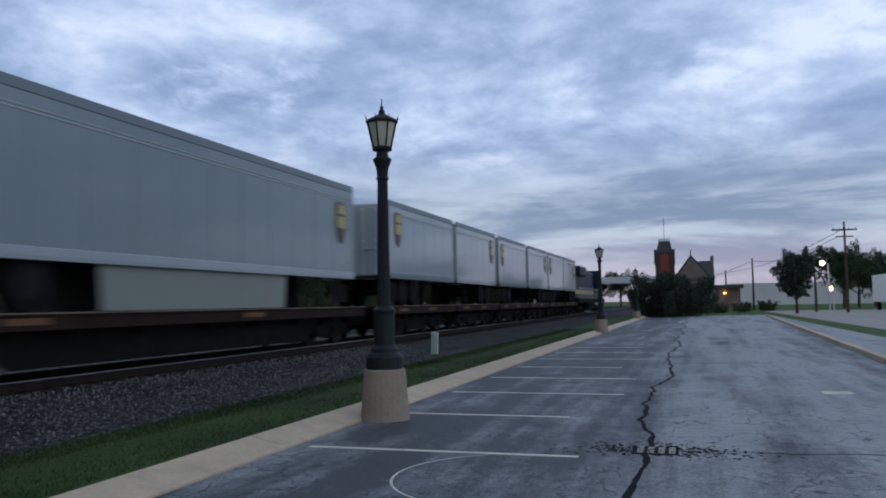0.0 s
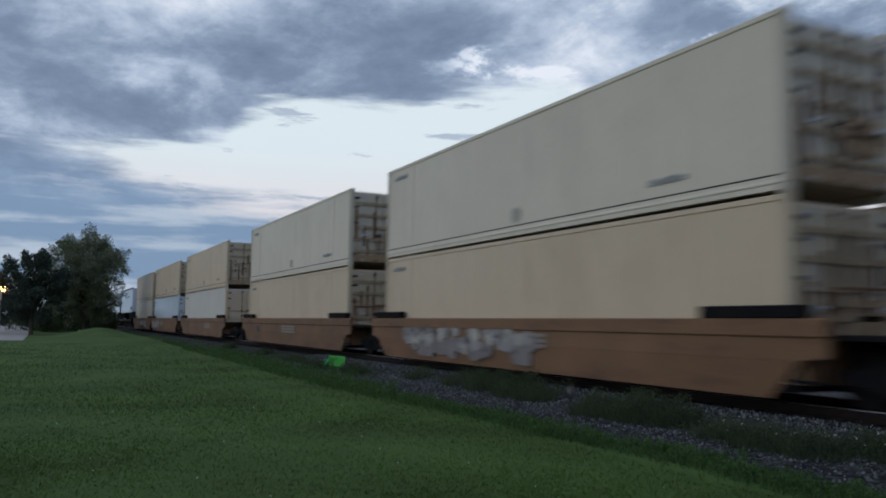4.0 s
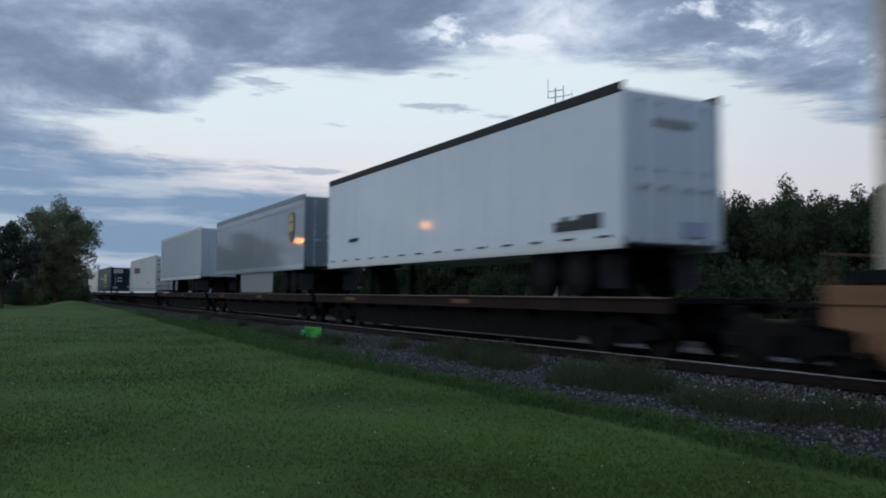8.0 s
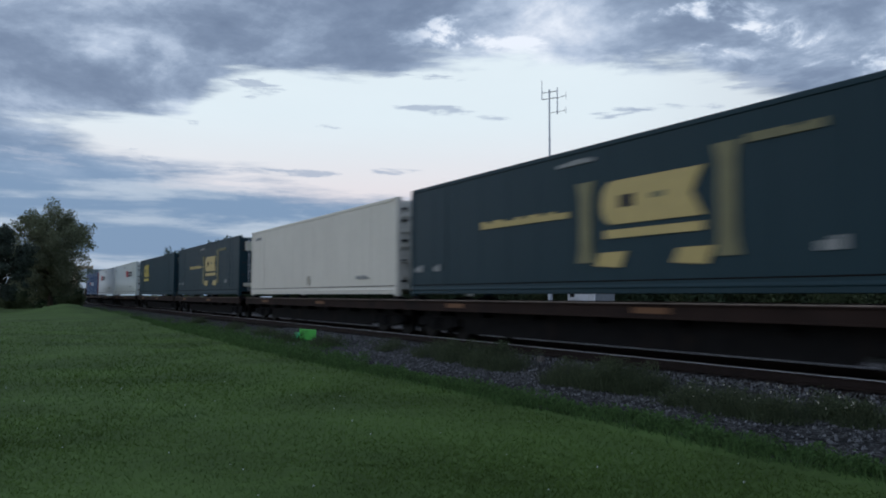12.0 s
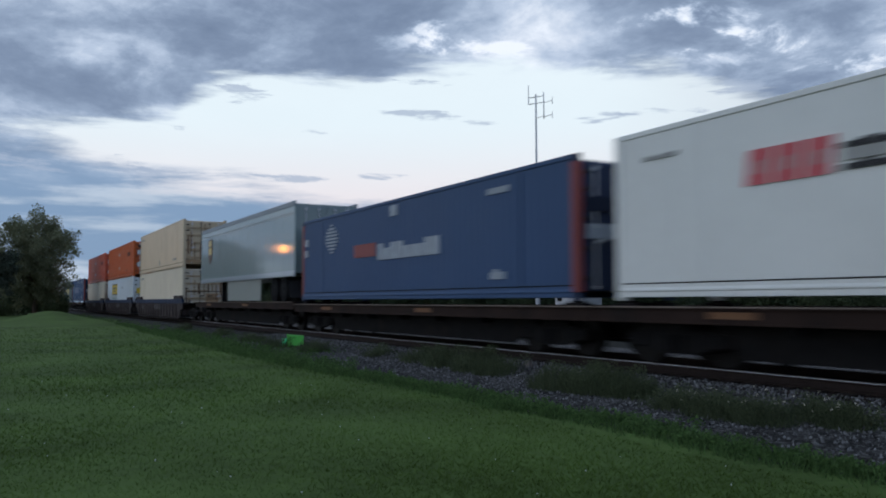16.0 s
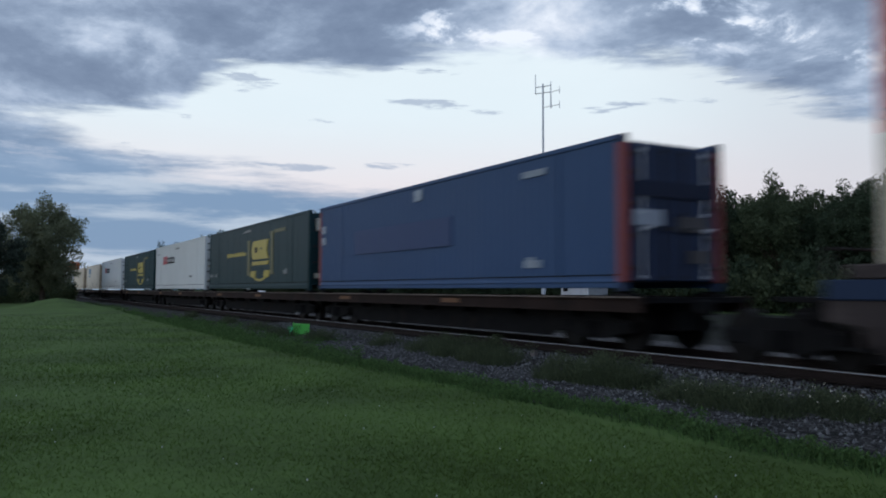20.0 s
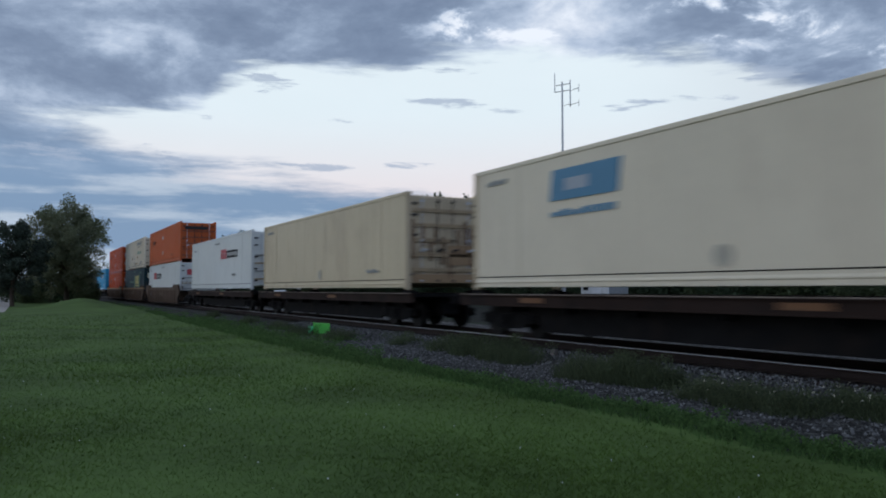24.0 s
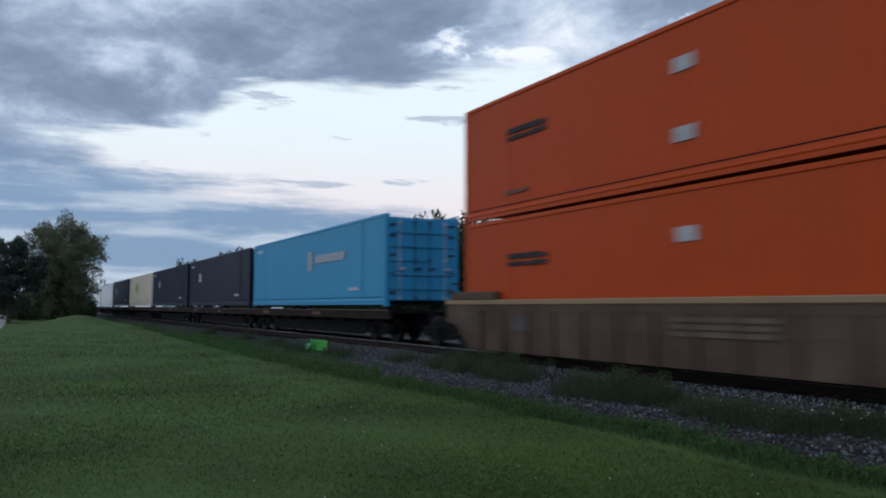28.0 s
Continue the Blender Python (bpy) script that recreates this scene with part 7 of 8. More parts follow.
def build_buildings():
    brick = brick_material()
    h = new("brick_building")
    tagged(h, "two-storey red brick building with a dark cornice behind the track", "building")
    x0, x1, y0 = -8.2, -0.9, 36.0
    wins = [(-6.6, 0.9), (-4.6, 0.9), (-2.6, 0.9)]
    def walls(bm):
        # front wall built round its openings
        xs = [x0]
        for x, w in wins:
            xs += [x - w / 2, x + w / 2]
        xs.append(x1)
        for i in range(0, len(xs), 2):
            box(bm, xs[i], xs[i + 1], y0, y0 + 0.3, -0.5, 6.3)
        for x, w in wins:
            for za, zb in ((-0.5, 0.7), (2.2, 3.7), (5.2, 6.3)):
                box(bm, x - w / 2, x + w / 2, y0, y0 + 0.3, za, zb)
        box(bm, x0, x0 + 0.3, y0 + 0.3, y0 + 9, -0.5, 6.3)
        box(bm, x1 - 0.3, x1, y0 + 0.3, y0 + 9, -0.5, 6.3)
        box(bm, x0 + 0.3, x1 - 0.3, y0 + 8.7, y0 + 9, -0.5, 6.3)
    single("wall", walls, brick, h)
    single("cornice", lambda bm: (box(bm, x0 - 0.25, x1 + 0.25, y0 - 0.25, y0 + 9.25, 6.3, 6.55), box(bm, x0 - 0.4, x1 + 0.4, y0 - 0.4, y0 + 9.4, 6.55, 6.72)), ROOFDARK, h)
    single("chimney", lambda bm: box(bm, -2.6, -1.8, y0 + 4, y0 + 4.8, 6.72, 7.7), brick, h)
    for x, w in wins:
        for z in (0.7, 3.7):
            window_unit(h, x, y0 + 0.12, z, w, 1.5)
    # signal at the trackside
    s = new("railway_signal")
    tagged(s, "silver signal mast with ladder and dark signal heads", "signal")
    single("mast", lambda bm: rod(bm, (0, 0, 0), (0, 0, 5.6), 0.11, 10), SILVER, s)
    single("base_cabinet", lambda bm: box(bm, -0.45, 0.45, -0.3, 0.3, 0, 1.5, 0.03), SILVER, s)
    def ladder(bm):
        for k in (-0.24, 0.24):
            rod(bm, (k - 0.55, -0.3, 0.1), (k - 0.55, -0.3, 5.4), 0.03, 6)
        for i in range(17):
            rod(bm, (-0.79, -0.3, 0.3 + i * 0.3), (-0.31, -0.3, 0.3 + i * 0.3), 0.02, 5)
        for k in (1.2, 3.0, 4.8):
            box(bm, -0.8, 0.1, -0.34, -0.02, k, k + 0.05)
    single("ladder", ladder, SILVER, s)
    single("platform", lambda bm: box(bm, -0.9, 0.9, -0.6, 0.4, 3.6, 3.66), DARKSTEEL, s)
    hd = single("signal_head", lambda bm: (box(bm, -0.35, 0.35, 0.1, 0.2, 4.2, 5.6, 0.1), box(bm, 0.5, 1.3, 0.1, 0.2, 3.9, 5.0, 0.1)), BLACK, s)
    single("hood", lambda bm: [rod(bm, (0, -0.2, z), (0, 0.2, z), 0.12, 10) for z in (4.5, 4.9, 5.3)], BLACK, hd)
    s.matrix_basis = at(-7.3, 20.7, -0.42)
    # equipment hut and radio mast
    hut = new("equipment_hut")
    tagged(hut, "silver metal equipment hut beside the railway", "hut")
    single("wall", lambda bm: box(bm, -1.5, 1.5, -1.2, 1.2, 0, 2.35, 0.02), SILVER, hut)
    single("roof", lambda bm: prism(bm, [(-1.62, 2.35), (1.62, 2.35), (1.62, 2.42), (0, 2.58), (-1.62, 2.42)], -1.3, 1.3), WHITEPAINT, hut)
    single("door", lambda bm: box(bm, -0.2, 0.75, -1.23, -1.2, 0.1, 2.1), GREYWALL, hut)
    single("vent", lambda bm: box(bm, -1.2, -0.7, -1.23, -1.2, 1.5, 1.9), DARKSTEEL, hut)
    single("vent_pipe", lambda bm: (rod(bm, (1.55, -1.2, 0), (1.55, -1.2, 2.9), 0.04, 6), rod(bm, (1.55, -1.2, 2.85), (1.55, -1.2, 3.0), 0.08, 8)), WHITEPAINT, hut)
    hut.matrix_basis = at(-53, 42.4, -0.42, 8)
    m = new("radio_mast")
    tagged(m, "slim grey radio mast with dipole antennas", "mast")
    single("lower_tube", lambda bm: rod(bm, (0, 0, 0), (0, 0, 10.9), 0.19, 12, 0.15), SILVER, m)
    single("upper_tube", lambda bm: rod(bm, (0, 0, 10.9), (0, 0, 18.62), 0.095, 10, 0.065), SILVER, m)
    def boom(bm):
        for z in (18.40, 17.86):
            rod(bm, (-0.92, 0, z + 0.12), (0.98, 0.1, z - 0.1), 0.04, 6)
        rod(bm, (0.0, 0, 16.62), (1.0, 0.1, 16.62), 0.025, 6)
        for z in (17.72, 16.55):
            rod(bm, (0.98, 0.1, z), (1.98, 0.2, z), 0.03, 6)
    single("boom", boom, SILVER, m)
    for k, a, b, r in ((-0.92, 17.95, 19.6, 0.045), (0.96, 16.4, 18.6, 0.06), (1.98, 17.42, 18.02, 0.03), (1.98, 16.26, 16.82, 0.03)):
        single("antenna", lambda bm: rod(bm, (k, k * 0.1, a), (k, k * 0.1, b), r, 6, r * 0.7), SILVER, m)
    m.matrix_basis = at(-53.85, 38.9, -0.42)
    # station with clock tower, far along the line
    st = new("station_building")
    tagged(st, "old brick station with a dark pointed tower and gabled hall", "building")
    X = 160
    single("tower_wall", lambda bm: box(bm, X, X + 3.6, 3.25, 6.75, -0.5, 10.4), DARKBRICK, st)
    single("tower_arch", lambda bm: (box(bm, X - 0.12, X + 0.05, 4.2, 5.8, 6.4, 9.3), rod(bm, (X - 0.17, 5.0, 9.3), (X + 0.08, 5.0, 9.3), 0.8, 16)), REDBRICK, st, label="red brick arch")
    for y in (3.35, 6.65):
        single("turret", lambda bm: box(bm, X - 0.15, X + 0.45, y - 0.28, y + 0.28, 8.0, 10.9), DARKBRICK, st)
    def roof(bm):
        v = [bm.verts.new(p) for p in ((X + 0.2, 3.5, 10.38), (X + 3.4, 3.5, 10.38), (X + 3.4, 6.5, 10.38), (X + 0.2, 6.5, 10.38),
                                       (X + 0.8, 3.95, 12.6), (X + 2.8, 3.95, 12.6), (X + 2.8, 6.05, 12.6), (X + 0.8, 6.05, 12.6))]
        for f in ((3, 2, 1, 0), (4, 5, 6, 7), (0, 1, 5, 4), (1, 2, 6, 5), (2, 3, 7, 6), (3, 0, 4, 7)):
            bm.faces.new([v[i] for i in f])
    single("tower_roof", roof, ROOFDARK, st, label="dark steep slate roof")
    single("finial", lambda bm: rod(bm, (X + 1.8, 5.0, 12.55), (X + 1.8, 5.0, 17.2), 0.05, 6), DARKSTEEL, st)
    def cresting(bm):
        for x in (X + 0.85, X + 2.75):
            for y in (4.0, 4.5, 5.0, 5.5, 6.0):
                rod(bm, (x, y, 12.55), (x, y, 13.1), 0.035, 5)
            rod(bm, (x, 4.0, 12.95), (x, 6.0, 12.95), 0.03, 5)
    single("cresting", cresting, DARKSTEEL, st)
    single("hall", lambda bm: box(bm, X - 2, X + 12, -3.2, 3.1, -0.5, 5.2), STONEWALL, st)
    def gable(bm):
        v = [bm.verts.new(p) for p in ((X - 2.3, -3.6, 5.2), (X - 2.3, 3.5, 5.2), (X - 2.3, 0.2, 9.6), (X + 12.3, -3.6, 5.2), (X + 12.3, 3.5, 5.2), (X + 12.3, 0.2, 9.6))]
        for f in ((0, 1, 2), (3, 5, 4), (0, 2, 5, 3), (1, 4, 5, 2), (0, 3, 4, 1)):
            bm.faces.new([v[i] for i in f])
    single("hall_roof", gable, ROOFDARK, st)
    def front(bm):
        v = [bm.verts.new((X - 2.3 - d, y, z)) for d in (0.15, -0.1) for y, z in ((-3.1, 5.15), (3.0, 5.15), (0.2, 9.15))]
        for f in ((0, 2, 1), (3, 4, 5), (0, 1, 4, 3), (1, 2, 5, 4), (2, 0, 3, 5)):
            bm.faces.new([v[i] for i in f])
    single("gable_wall", front, STONEWALL, st)
    single("gable_finial", lambda bm: rod(bm, (X - 2.1, 0.2, 9.4), (X - 2.1, 0.2, 10.5), 0.09, 6), DARKSTEEL, st)
    def cross(bm):
        v = [bm.verts.new((x, y, z)) for y in (-3.5, 0.2) for x, z in ((X + 0.2, 5.2), (X + 9.8, 5.2), (X + 5, 8.7))]
        for f in ((0, 1, 2), (3, 5, 4), (0, 2, 5, 3), (1, 4, 5, 2), (0, 3, 4, 1)):
            bm.faces.new([v[i] for i in f])
    single("side_roof", cross, ROOFDARK, st)
    single("chimney", lambda bm: box(bm, X + 4, X + 5, -4.0, -3.4, -0.5, 9.6), STONEWALL, st)
    # overpass closing the distance
    o = new("road_overpass")
    tagged(o, "pale concrete road overpass far along the line", "bridge")
    single("deck", lambda bm: box(bm, 232, 240, 2, 70, 6.2, 8.0), GREYWALL, o)
    single("abutment", lambda bm: box(bm, 230, 242, -46, -9, -0.5, 5.4), GREYWALL, o)
    for y in (6, 26, 44, 64):
        single("pier", lambda bm: box(bm, 234, 238, y - 0.8, y + 0.8, -0.5, 6.2), GREYWALL, o)
    low = new("low_canopy_building")
    tagged(low, "low dark building with a lit porch beyond the bushes", "building")
    single("wall", lambda bm: box(bm, 118, 128, -6.2, -3.0, -0.5, 2.7), STONEWALL, low)
    single("roof", lambda bm: box(bm, 117, 129, -6.6, -2.6, 2.7, 3.15), ROOFDARK, low)
    single("porch_light", lambda bm: box(bm, 117.75, 118.0, -4.25, -3.98, 2.0, 2.1), LAMP_AMBER, low)
    # white truck box by the pavement
    tk = new("box_truck")
    tagged(tk, "white box truck parked beyond the pavement", "truck")
    single("cargo_box", lambda bm: box(bm, 100, 107, -22.8, -20.4, 0.6, 3.7, 0.03), WHITEPAINT, tk)
    single("cab", lambda bm: box(bm, 97.6, 99.8, -22.7, -20.5, 0.3, 2.4, 0.15), WHITEPAINT, tk)
    for x in (98.6, 104.8):
        for y in (-22.6, -20.6):
            single("wheel", lambda bm: rod(bm, (x, y - 0.15, 0.1), (x, y + 0.15, 0.1), 0.48, 14), TYRE, tk)


def parked_car(x, y, rz, mat, label, pickup=False):
    c = new("parked_car")
    tagged(c, label, "car", "parked cars")
    if pickup:
        prof = [(-2.7, 0.45), (2.6, 0.45), (2.7, 0.95), (1.4, 1.10), (0.7, 1.72), (-0.8, 1.75), (-0.95, 1.10), (-2.7, 1.10)]
    else:
        prof = [(-2.2, 0.40), (2.2, 0.40), (2.25, 0.80), (1.2, 0.92), (0.5, 1.42), (-1.1, 1.44), (-1.8, 1.0), (-2.25, 0.95)]
    def body(bm):
        prism(bm, prof, -0.88, 0.88)
        bmesh.ops.bevel(bm, geom=list(bm.edges), offset=0.06, segments=2, affect="EDGES")
    single("body", body, mat, c)
    gx = [(0.45, 1.12), (-0.75, 1.12), (-0.65, 1.62), (0.30, 1.60)] if pickup else [(0.75, 0.95), (-1.3, 0.98), (-0.95, 1.34), (0.35, 1.33)]
    single("side_window", lambda bm: prism(bm, gx, -0.895, 0.895), WINDOW, c)
    for wx in (-1.5, 1.5):
        for s in (-1, 1):
            w = single("wheel", lambda bm: rod(bm, (wx, s * 0.72, 0.35), (wx, s * 0.92, 0.35), 0.35, 16), TYRE, c)
            single("rim", lambda bm: rod(bm, (wx, s * 0.91, 0.35), (wx, s * 0.935, 0.35), 0.2, 12), RIM, w)
    for s in (-1, 1):
        single("headlight", lambda bm: box(bm, 2.15 if not pickup else 2.6, 2.28 if not pickup else 2.72, s * 0.68 - 0.15, s * 0.68 + 0.15, 0.66, 0.80), D_WHITE, c)
    c.matrix_basis = at(x, y, -0.42, rz)
    return c


def build_street():
    lamp_post(10.35, 4.05)
    lamp_post(40.2, 4.35)
    lamp_post(70.0, 4.6)
    utility_pole(92, -15.2, 9.4)
    utility_pole(120, -8.0, 7.2, False)
    utility_pole(135, -5.0, 6.2, False)
    utility_pole(98, -13.0, 5.0, False)
    lit_lamp(105, -15.4, 5.6, LAMP_WARM, 0.28, 0.6)
    lit_lamp(110, -16.6, 2.6, LAMP_AMBER, 0.26, 0.3)
    lit_lamp(112, -22.0, 2.9, LAMP_AMBER, 0.22, 0.3)
    lit_lamp(-90, -3.9, 4.3, LAMP_AMBER, 0.30, 0.2)
    lit_lamp(-70.5, -16.3, 8.2, SODIUM, 0.30, 1.0)
    lit_lamp(-100.5, -13.4, 8.2, SODIUM, 0.30, 1.0)
    for i, (a, b) in enumerate((((92, -15.2, 8.3), (135, -5.0, 5.4)), ((92, -14.4, 7.4), (120, -8.0, 6.4)), ((120, -8.0, 6.4), (200, 4.0, 5.6)))):
        def wire(bm):
            p, q = Vector(a), Vector(b)
            pts = [p.lerp(q, k / 12) - Vector((0, 0, 0.9 * math.sin(math.pi * k / 12))) for k in range(13)]
            for u, v in zip(pts, pts[1:]):
                rod(bm, u, v, 0.025, 4)
        tagged(single("overhead_wire", wire, DARKSTEEL), "thin sagging overhead wire between poles", "wire", "overhead wires")
    parked_car(20.5, 25.5, 4, WHITEPAINT, "white pickup truck parked beyond the railway", True)
    parked_car(-119, 34.0, 164, WHITEPAINT, "white car parked far beyond the railway")
    parked_car(15.2, 25.8, 184, P_SKY, "teal car parked beyond the railway")
    # green tub by the track
    g = new("plastic_crate")
    tagged(g, "bright lime green plastic crate tipped over in the weeds", "crate")
    def tub(bm):
        rings = []
        for w, d, z in ((0.15, 0.20, 0.0), (0.18, 0.235, 0.50), (0.205, 0.26, 0.50), (0.205, 0.26, 0.54), (0.17, 0.225, 0.54), (0.14, 0.19, 0.03)):
            rings.append([bm.verts.new((sx * w, sy * d, z)) for sx, sy in ((-1, -1), (1, -1), (1, 1), (-1, 1))])
        for a, b in zip(rings, rings[1:]):
            for k in range(4):
                bm.faces.new((a[k], a[(k + 1) % 4], b[(k + 1) % 4], b[k]))
        bm.faces.new(rings[0][::-1])
        bm.faces.new(rings[-1])
    single("tub", tub, GREENPLASTIC2, g, pose(0.30, 0.0, 0.21, 0, -90, 0))
    for k in (0.06, 0.24):
        single("rib", lambda bm: box(bm, k - 0.08, k - 0.055, -0.225, 0.225, 0.03, 0.375), GREENPLASTIC2, g)
    single("lid", lambda bm: box(bm, -0.14, 0.14, -0.20, 0.20, 0.0, 0.04, 0.01), GREENPLASTIC, g, pose(-0.34, -0.16, 0.15, 0, -62, 20), "darker emerald lid")
    g.matrix_basis = at(-25.9, 8.8, -0.365, 72)
    s = new("marker_post")
    tagged(s, "short white marker block in the ballast", "marker")
    single("block", lambda bm: box(bm, -0.06, 0.06, -0.06, 0.06, 0, 0.15, 0.015), D_GRAF, s)
    single("cap", lambda bm: box(bm, -0.065, 0.065, -0.065, 0.065, 0.15, 0.17, 0.006), D_DARK, s)
    s.matrix_basis = at(-13.7, 9.65, -0.22, 15)
    s = new("utility_marker")
    tagged(s, "pale green plastic utility marker post in the verge", "marker")
    single("post", lambda bm: box(bm, -0.05, 0.05, -0.11, 0.11, 0, 0.66, 0.02), PALEGREEN, s)
    single("cap", lambda bm: box(bm, -0.055, 0.055, -0.115, 0.115, 0.66, 0.70, 0.01), D_WHITE, s)
    s.matrix_basis = pose(23.9, 7.7, -0.42, 3, -5, 0)


build_buildings()
build_street()
build_trees()


# ---- grass, weeds and loose stones ----
def build_growth():
    rng = np.random.default_rng(5)
    # lawn blades, thinning with distance
    n = 260000
    r = 3.2 * (60.0 / 3.2) ** rng.random(n)
    a = rng.uniform(radians(22), radians(100), n)
    x, y = -r * np.sin(a), r * np.cos(a)
    keep = (y < 6.2 + 0.03 * np.maximum(0, -x - 6)) & (rng.random(n) < np.clip((62 - r) / 36, 0, 1))
    x, y, r = x[keep], y[keep], r[keep]
    # the rest of the lawn round the standpoint
    m = 90000
    ox, oy = rng.uniform(-14, 1.7, m), rng.uniform(-12, 6.3, m)
    orr = np.hypot(ox, oy)
    oa = np.arctan2(-ox, oy)
    out = (orr < 3.2) | (oa < radians(22)) | (oa > radians(100))
    x, y, r = np.append(x, ox[out]), np.append(y, oy[out]), np.append(r, np.minimum(orr[out], 14))
    n = len(x)
    z = np.full(n, -0.43)
    h = rng.uniform(0.018, 0.046, n) * (1 + 0.02 * r)
    w = rng.uniform(0.0025, 0.005, n) * (1 + 0.10 * r)
    t = rng.uniform(0, 2 * np.pi, n)
    lean = rng.normal(0, 0.040, (n, 2))
    v = np.empty((n, 3, 3))
    v[:, 0] = np.stack([x - np.cos(t) * w, y - np.sin(t) * w, z], 1)
    v[:, 1] = np.stack([x + np.cos(t) * w, y + np.sin(t) * w, z], 1)
    v[:, 2] = np.stack([x + lean[:, 0], y + lean[:, 1], z + h], 1)
    g = arrays("lawn_grass", v.reshape(-1, 3).tolist(), np.arange(n * 3).reshape(n, 3).tolist(), BLADE)
    tagged(g, "short mown grass blades with paler tufts", "grass", kind="stuff")
    # clover flowers
    m = 130
    r = 4.0 * (18.0 / 4.0) ** rng.random(m)
    a = rng.uniform(radians(28), radians(95), m)
    vs, fs = [], []
    for i in range(m):
        px, py = -r[i] * math.sin(a[i]), r[i] * math.cos(a[i])
        if py > 6.2:
            continue
        s = rng.uniform(0.005, 0.010)
        k = len(vs)
        zc = -0.36 + rng.uniform(-0.02, 0.02)
        vs += [(px + s, py, zc), (px - s, py, zc), (px, py + s, zc), (px, py - s, zc), (px, py, zc + s), (px, py, zc - s)]
        fs += [(k, k + 2, k + 4), (k + 2, k + 1, k + 4), (k + 1, k + 3, k + 4), (k + 3, k, k + 4), (k + 2, k, k + 5), (k + 1, k + 2, k + 5), (k + 3, k + 1, k + 5), (k, k + 3, k + 5)]
    tagged(arrays("clover_flowers", vs, fs, D_WHITE), "tiny white clover flowers scattered in the lawn", "flowers", kind="stuff")
    # ragged weeds along the lawn edge
    cs, rs, ct = [], [], []
    for i in range(2600):
        px = 1 - 60 * rng.random() ** 1.5
        lush = 0.5 + noise.noise((px * 0.7, 1.3, 5.0))
        cs.append((px, lawn_edge(px) + 0.02 + abs(rng.normal(0, 0.20 + 0.12 * lush)), -0.385 + 0.05 * rng.random()))
        rs.append(rng.uniform(0.05, 0.12) * (0.8 + 0.6 * lush))
        ct.append(26)
    for i in range(420):
        px = -17 - 26 * rng.random()
        cs.append((px, lawn_edge(px) + abs(rng.normal(0.25, 0.6)), -0.34))
        rs.append(rng.uniform(0.10, 0.24))
        ct.append(50)
    for i in range(900):
        px = -22 - 80 * rng.random() ** 1.4
        e = lawn_edge(px)
        cs.append((px, e + (9.7 - e) * rng.random(), -0.34))
        rs.append(rng.uniform(0.10, 0.26))
        ct.append(26)
    v, f = leaf_cloud(rng, cs, rs, ct, 0.027, 0.85)
    tagged(arrays("edge_weeds", v, f, WEED2), "low leafy weeds along the edge of the lawn", "weeds", kind="stuff")
    m = 26000
    px = 2 - 48 * rng.random(m) ** 1.5
    py = np.array([lawn_edge(q) for q in px]) + rng.normal(0.10, 0.16, m)
    hz = rng.uniform(0.05, 0.15, m)
    wv = rng.uniform(0.004, 0.008, m) * (1 + 0.03 * np.abs(px))
    t = rng.uniform(0, 6.28, m)
    lx, ly = rng.normal(0, 0.05, m), rng.normal(0, 0.05, m)
    v = np.empty((m, 3, 3))
    v[:, 0] = np.stack([px - np.cos(t) * wv, py - np.sin(t) * wv, np.full(m, -0.42)], 1)
    v[:, 1] = np.stack([px + np.cos(t) * wv, py + np.sin(t) * wv, np.full(m, -0.42)], 1)
    v[:, 2] = np.stack([px + lx, py + ly, -0.42 + hz], 1)
    tagged(arrays("edge_grass", v.reshape(-1, 3).tolist(), np.arange(m * 3).reshape(m, 3).tolist(), WEED2), "unmown grass blades along the edge of the lawn", "grass", kind="stuff")
    # verge grass by the car park
    n = 42000
    x = 3 + 40 * rng.random(n) ** 1.6
    y = rng.uniform(4.8, 6.6, n)
    t = rng.uniform(0, 6.28, n)
    h = rng.uniform(0.025, 0.06, n)
    w = rng.uniform(0.006, 0.012, n)
    lean = rng.normal(0, 0.03, (n, 2))
    z = np.full(n, -0.30)
    v = np.empty((n, 3, 3))
    v[:, 0] = np.stack([x - np.cos(t) * w, y - np.sin(t) * w, z], 1)
    v[:, 1] = np.stack([x + np.cos(t) * w, y + np.sin(t) * w, z], 1)
    v[:, 2] = np.stack([x + lean[:, 0], y + lean[:, 1], z + h], 1)
    tagged(arrays("verge_grass", v.reshape(-1, 3).tolist(), np.arange(n * 3).reshape(n, 3).tolist(), VBLADE), "rough grass of the verge", "grass", kind="stuff")
    # loose stones, paler and closer towards the track
    n = 44000
    x = np.where(rng.random(n) < 0.70, 2 - 34 * rng.random(n) ** 1.3, 2 + 24 * rng.random(n) ** 1.2)
    y = 6.9 + 3.3 * rng.random(n) ** 0.55
    base = np.array([(1, 0, 0), (-1, 0, 0), (0, 1, 0), (0, -1, 0), (0, 0, 1), (0, 0, -1)], float)
    tri = np.array([(0, 2, 4), (2, 1, 4), (1, 3, 4), (3, 0, 4), (2, 0, 5), (1, 2, 5), (3, 1, 5), (0, 3, 5)])
    zz = np.interp(y, [6.9, 7.8, 8.8, 9.5, 10.2], [-0.39, -0.385, -0.36, -0.21, -0.17])
    s = (0.007 + 0.022 * rng.random((n, 1, 1)) ** 2.2) * rng.uniform(0.55, 1.25, (n, 6, 1))
    v = base[None] * s + rng.normal(0, 0.004, (n, 6, 3)) + np.stack([x, y, zz + 0.008], 1)[:, None, :]
    f = tri[None] + (np.arange(n) * 6)[:, None, None]
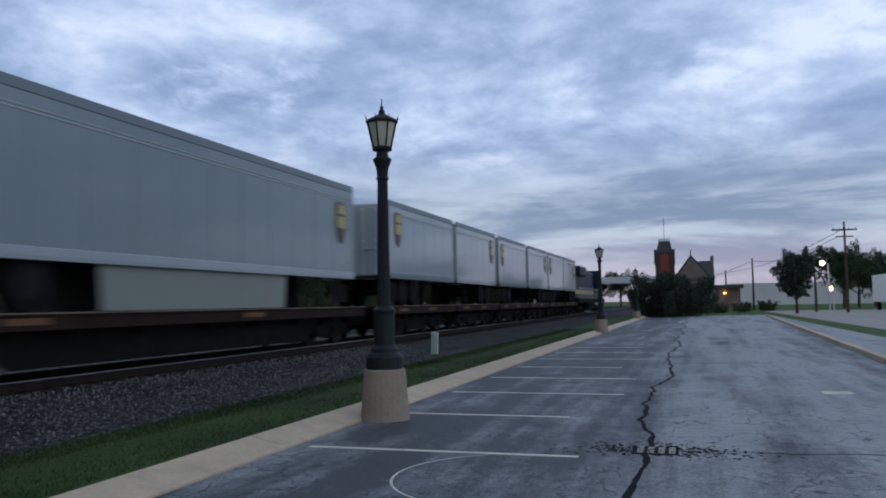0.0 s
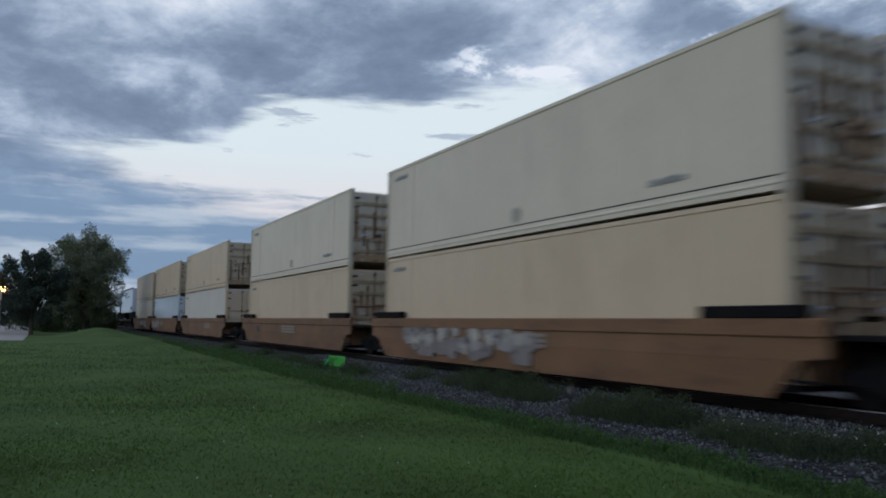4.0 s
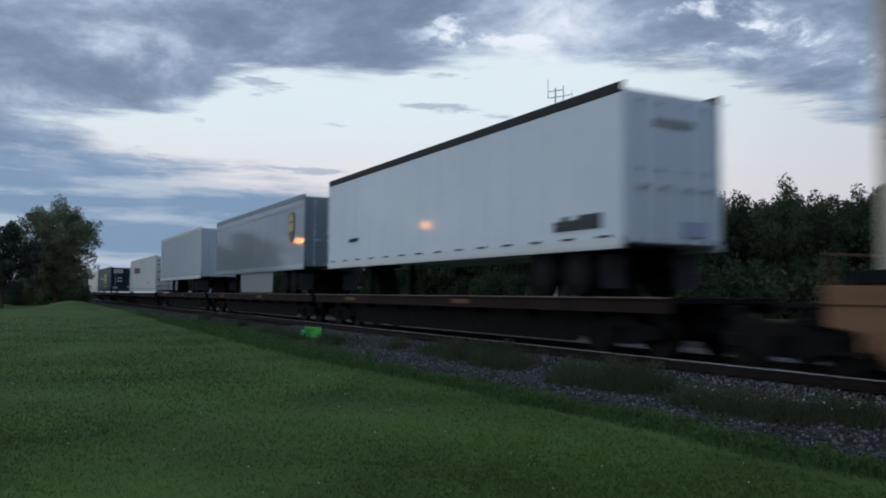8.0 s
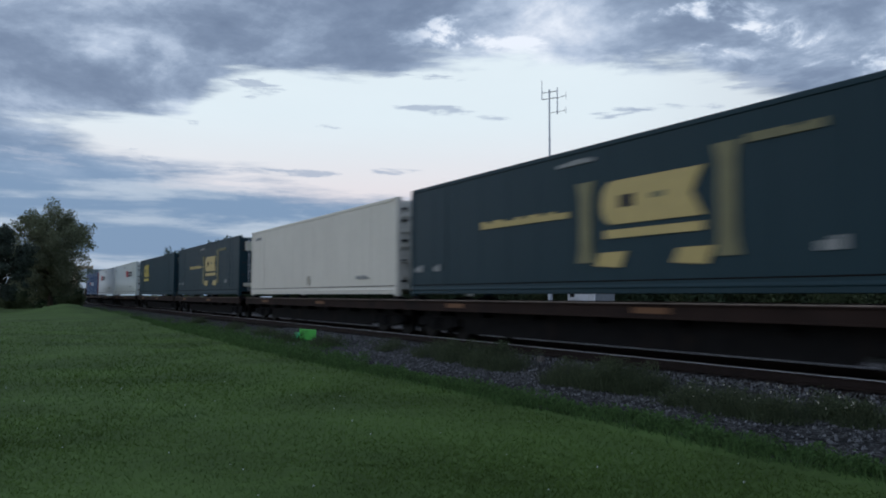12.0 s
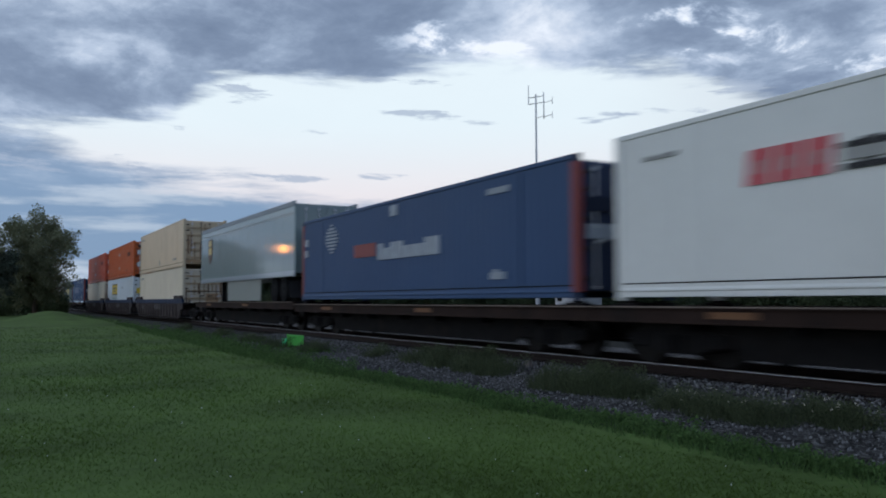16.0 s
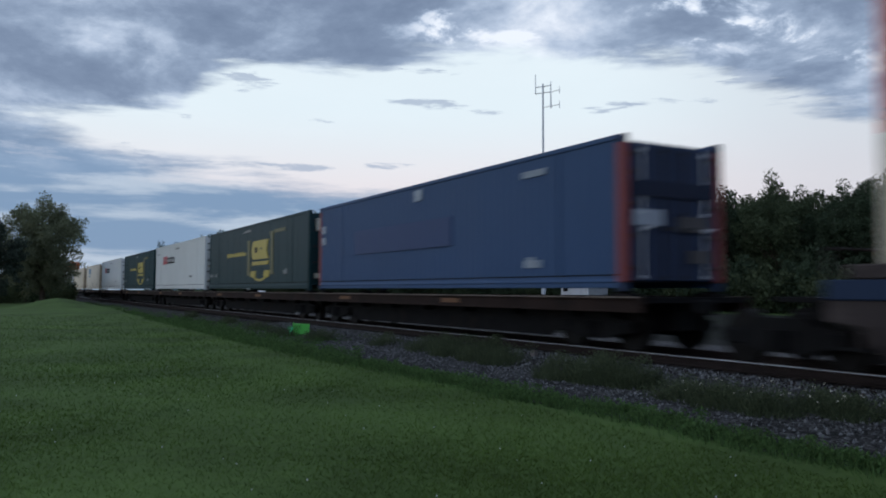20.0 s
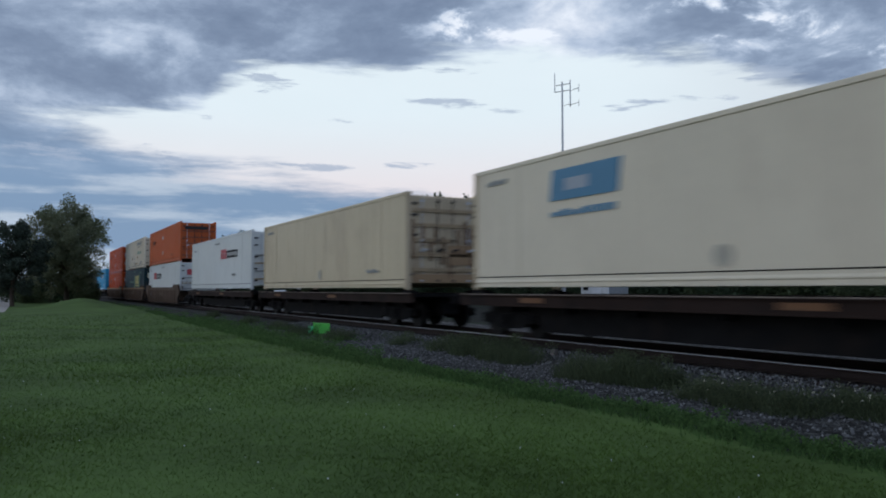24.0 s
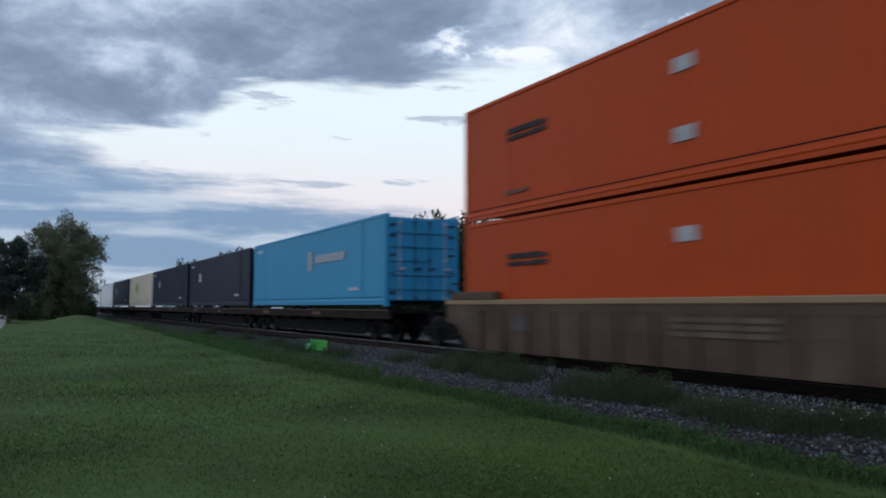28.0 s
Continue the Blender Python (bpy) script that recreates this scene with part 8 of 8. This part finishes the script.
    tagged(arrays("ballast_stones", v.reshape(-1, 3).tolist(), f.reshape(-1, 3).tolist(), STONE), "loose grey and tan ballast stones", "stones", kind="stuff")
    # tall grey-green weed clumps in the gravel
    spots = [(-17.6, 9.3, 0.42, 1.1), (-16.2, 9.2, 0.50, 1.1), (-14.9, 9.1, 0.52, 1.0), (-13.9, 9.0, 0.40, 0.9), (-11.3, 8.55, 0.40, 0.9), (-10.5, 8.7, 0.50, 1.0), (-9.8, 8.75, 0.46, 0.8), (-8.4, 8.5, 0.28, 0.8), (-7.6, 8.4, 0.34, 0.9), (-6.9, 8.35, 0.30, 0.7),
             (-6.6, 9.05, 0.32, 0.6), (-6.1, 8.85, 0.30, 0.6), (-20.0, 9.2, 0.34, 0.9), (-23.0, 8.4, 0.34, 0.8), (-26.0, 8.2, 0.34, 0.9), (-30, 8.6, 0.32, 0.9), (-36, 8.9, 0.34, 0.8), (-4.4, 8.7, 0.28, 0.6), (-2.2, 8.6, 0.28, 0.6), (-44, 9.0, 0.36, 0.9)]
    for k, (px, py, hh, ww) in enumerate(spots):
        hh, ww = hh * 1.22, ww * 0.92
        m = int(2600 * hh)
        ang = rng.uniform(0, 6.28, m)
        rad = ww * 0.55 * np.sqrt(rng.random(m))
        bx, by = px + rad * np.cos(ang) * 1.3, py + rad * np.sin(ang)
        hz = hh * rng.uniform(0.35, 1.0, m) * (1 - 0.35 * rad / (ww * 0.55))
        lx, ly = rng.normal(0, 0.13, m), rng.normal(0, 0.11, m)
        wv = rng.uniform(0.004, 0.009, m)
        t = rng.uniform(0, 6.28, m)
        v = np.empty((m, 3, 3))
        v[:, 0] = np.stack([bx - np.cos(t) * wv, by - np.sin(t) * wv, np.full(m, -0.40)], 1)
        v[:, 1] = np.stack([bx + np.cos(t) * wv, by + np.sin(t) * wv, np.full(m, -0.40)], 1)
        v[:, 2] = np.stack([bx + lx, by + ly, -0.40 + hz], 1)
        w = new("weed_clump")
        tagged(w, "grey-green clump of tall weeds growing in the gravel", "weeds", "weed clumps")
        arrays("stalk_tuft", v.reshape(-1, 3).tolist(), np.arange(m * 3).reshape(m, 3).tolist(), WEED, w)
        cs = [(px + rng.normal(0, ww * 0.32), py + rng.normal(0, ww * 0.25), -0.40 + hh * rng.uniform(0.25, 0.8)) for i in range(16)]
        if px > -9:
            fl = [(px + rng.normal(0, ww * 0.4), py + rng.normal(0, ww * 0.3), -0.40 + hh * rng.uniform(0.5, 1.05)) for i in range(9)]
            fv, ff = leaf_cloud(rng, fl, [0.02] * 9, [6] * 9, 0.010)
            tagged(arrays("flower_head", fv, ff, D_CREAM, w, "pale dried flower heads"), kind="stuff")
        lv, lf = leaf_cloud(rng, cs, [0.17] * 16, [int(260 * hh)] * 16, 0.018)
        tagged(arrays("leaf_mass", lv, lf, WEED, w), kind="stuff")


build_growth()


# ---- movement ----
def motions():
    for ob, x0, z in MOVING:
        walk(ob, [(0.0, at(x0, TRACK_Y, z)), (28.0, at(x0 + 28.0 * SPEED, TRACK_Y, z))])


motions()
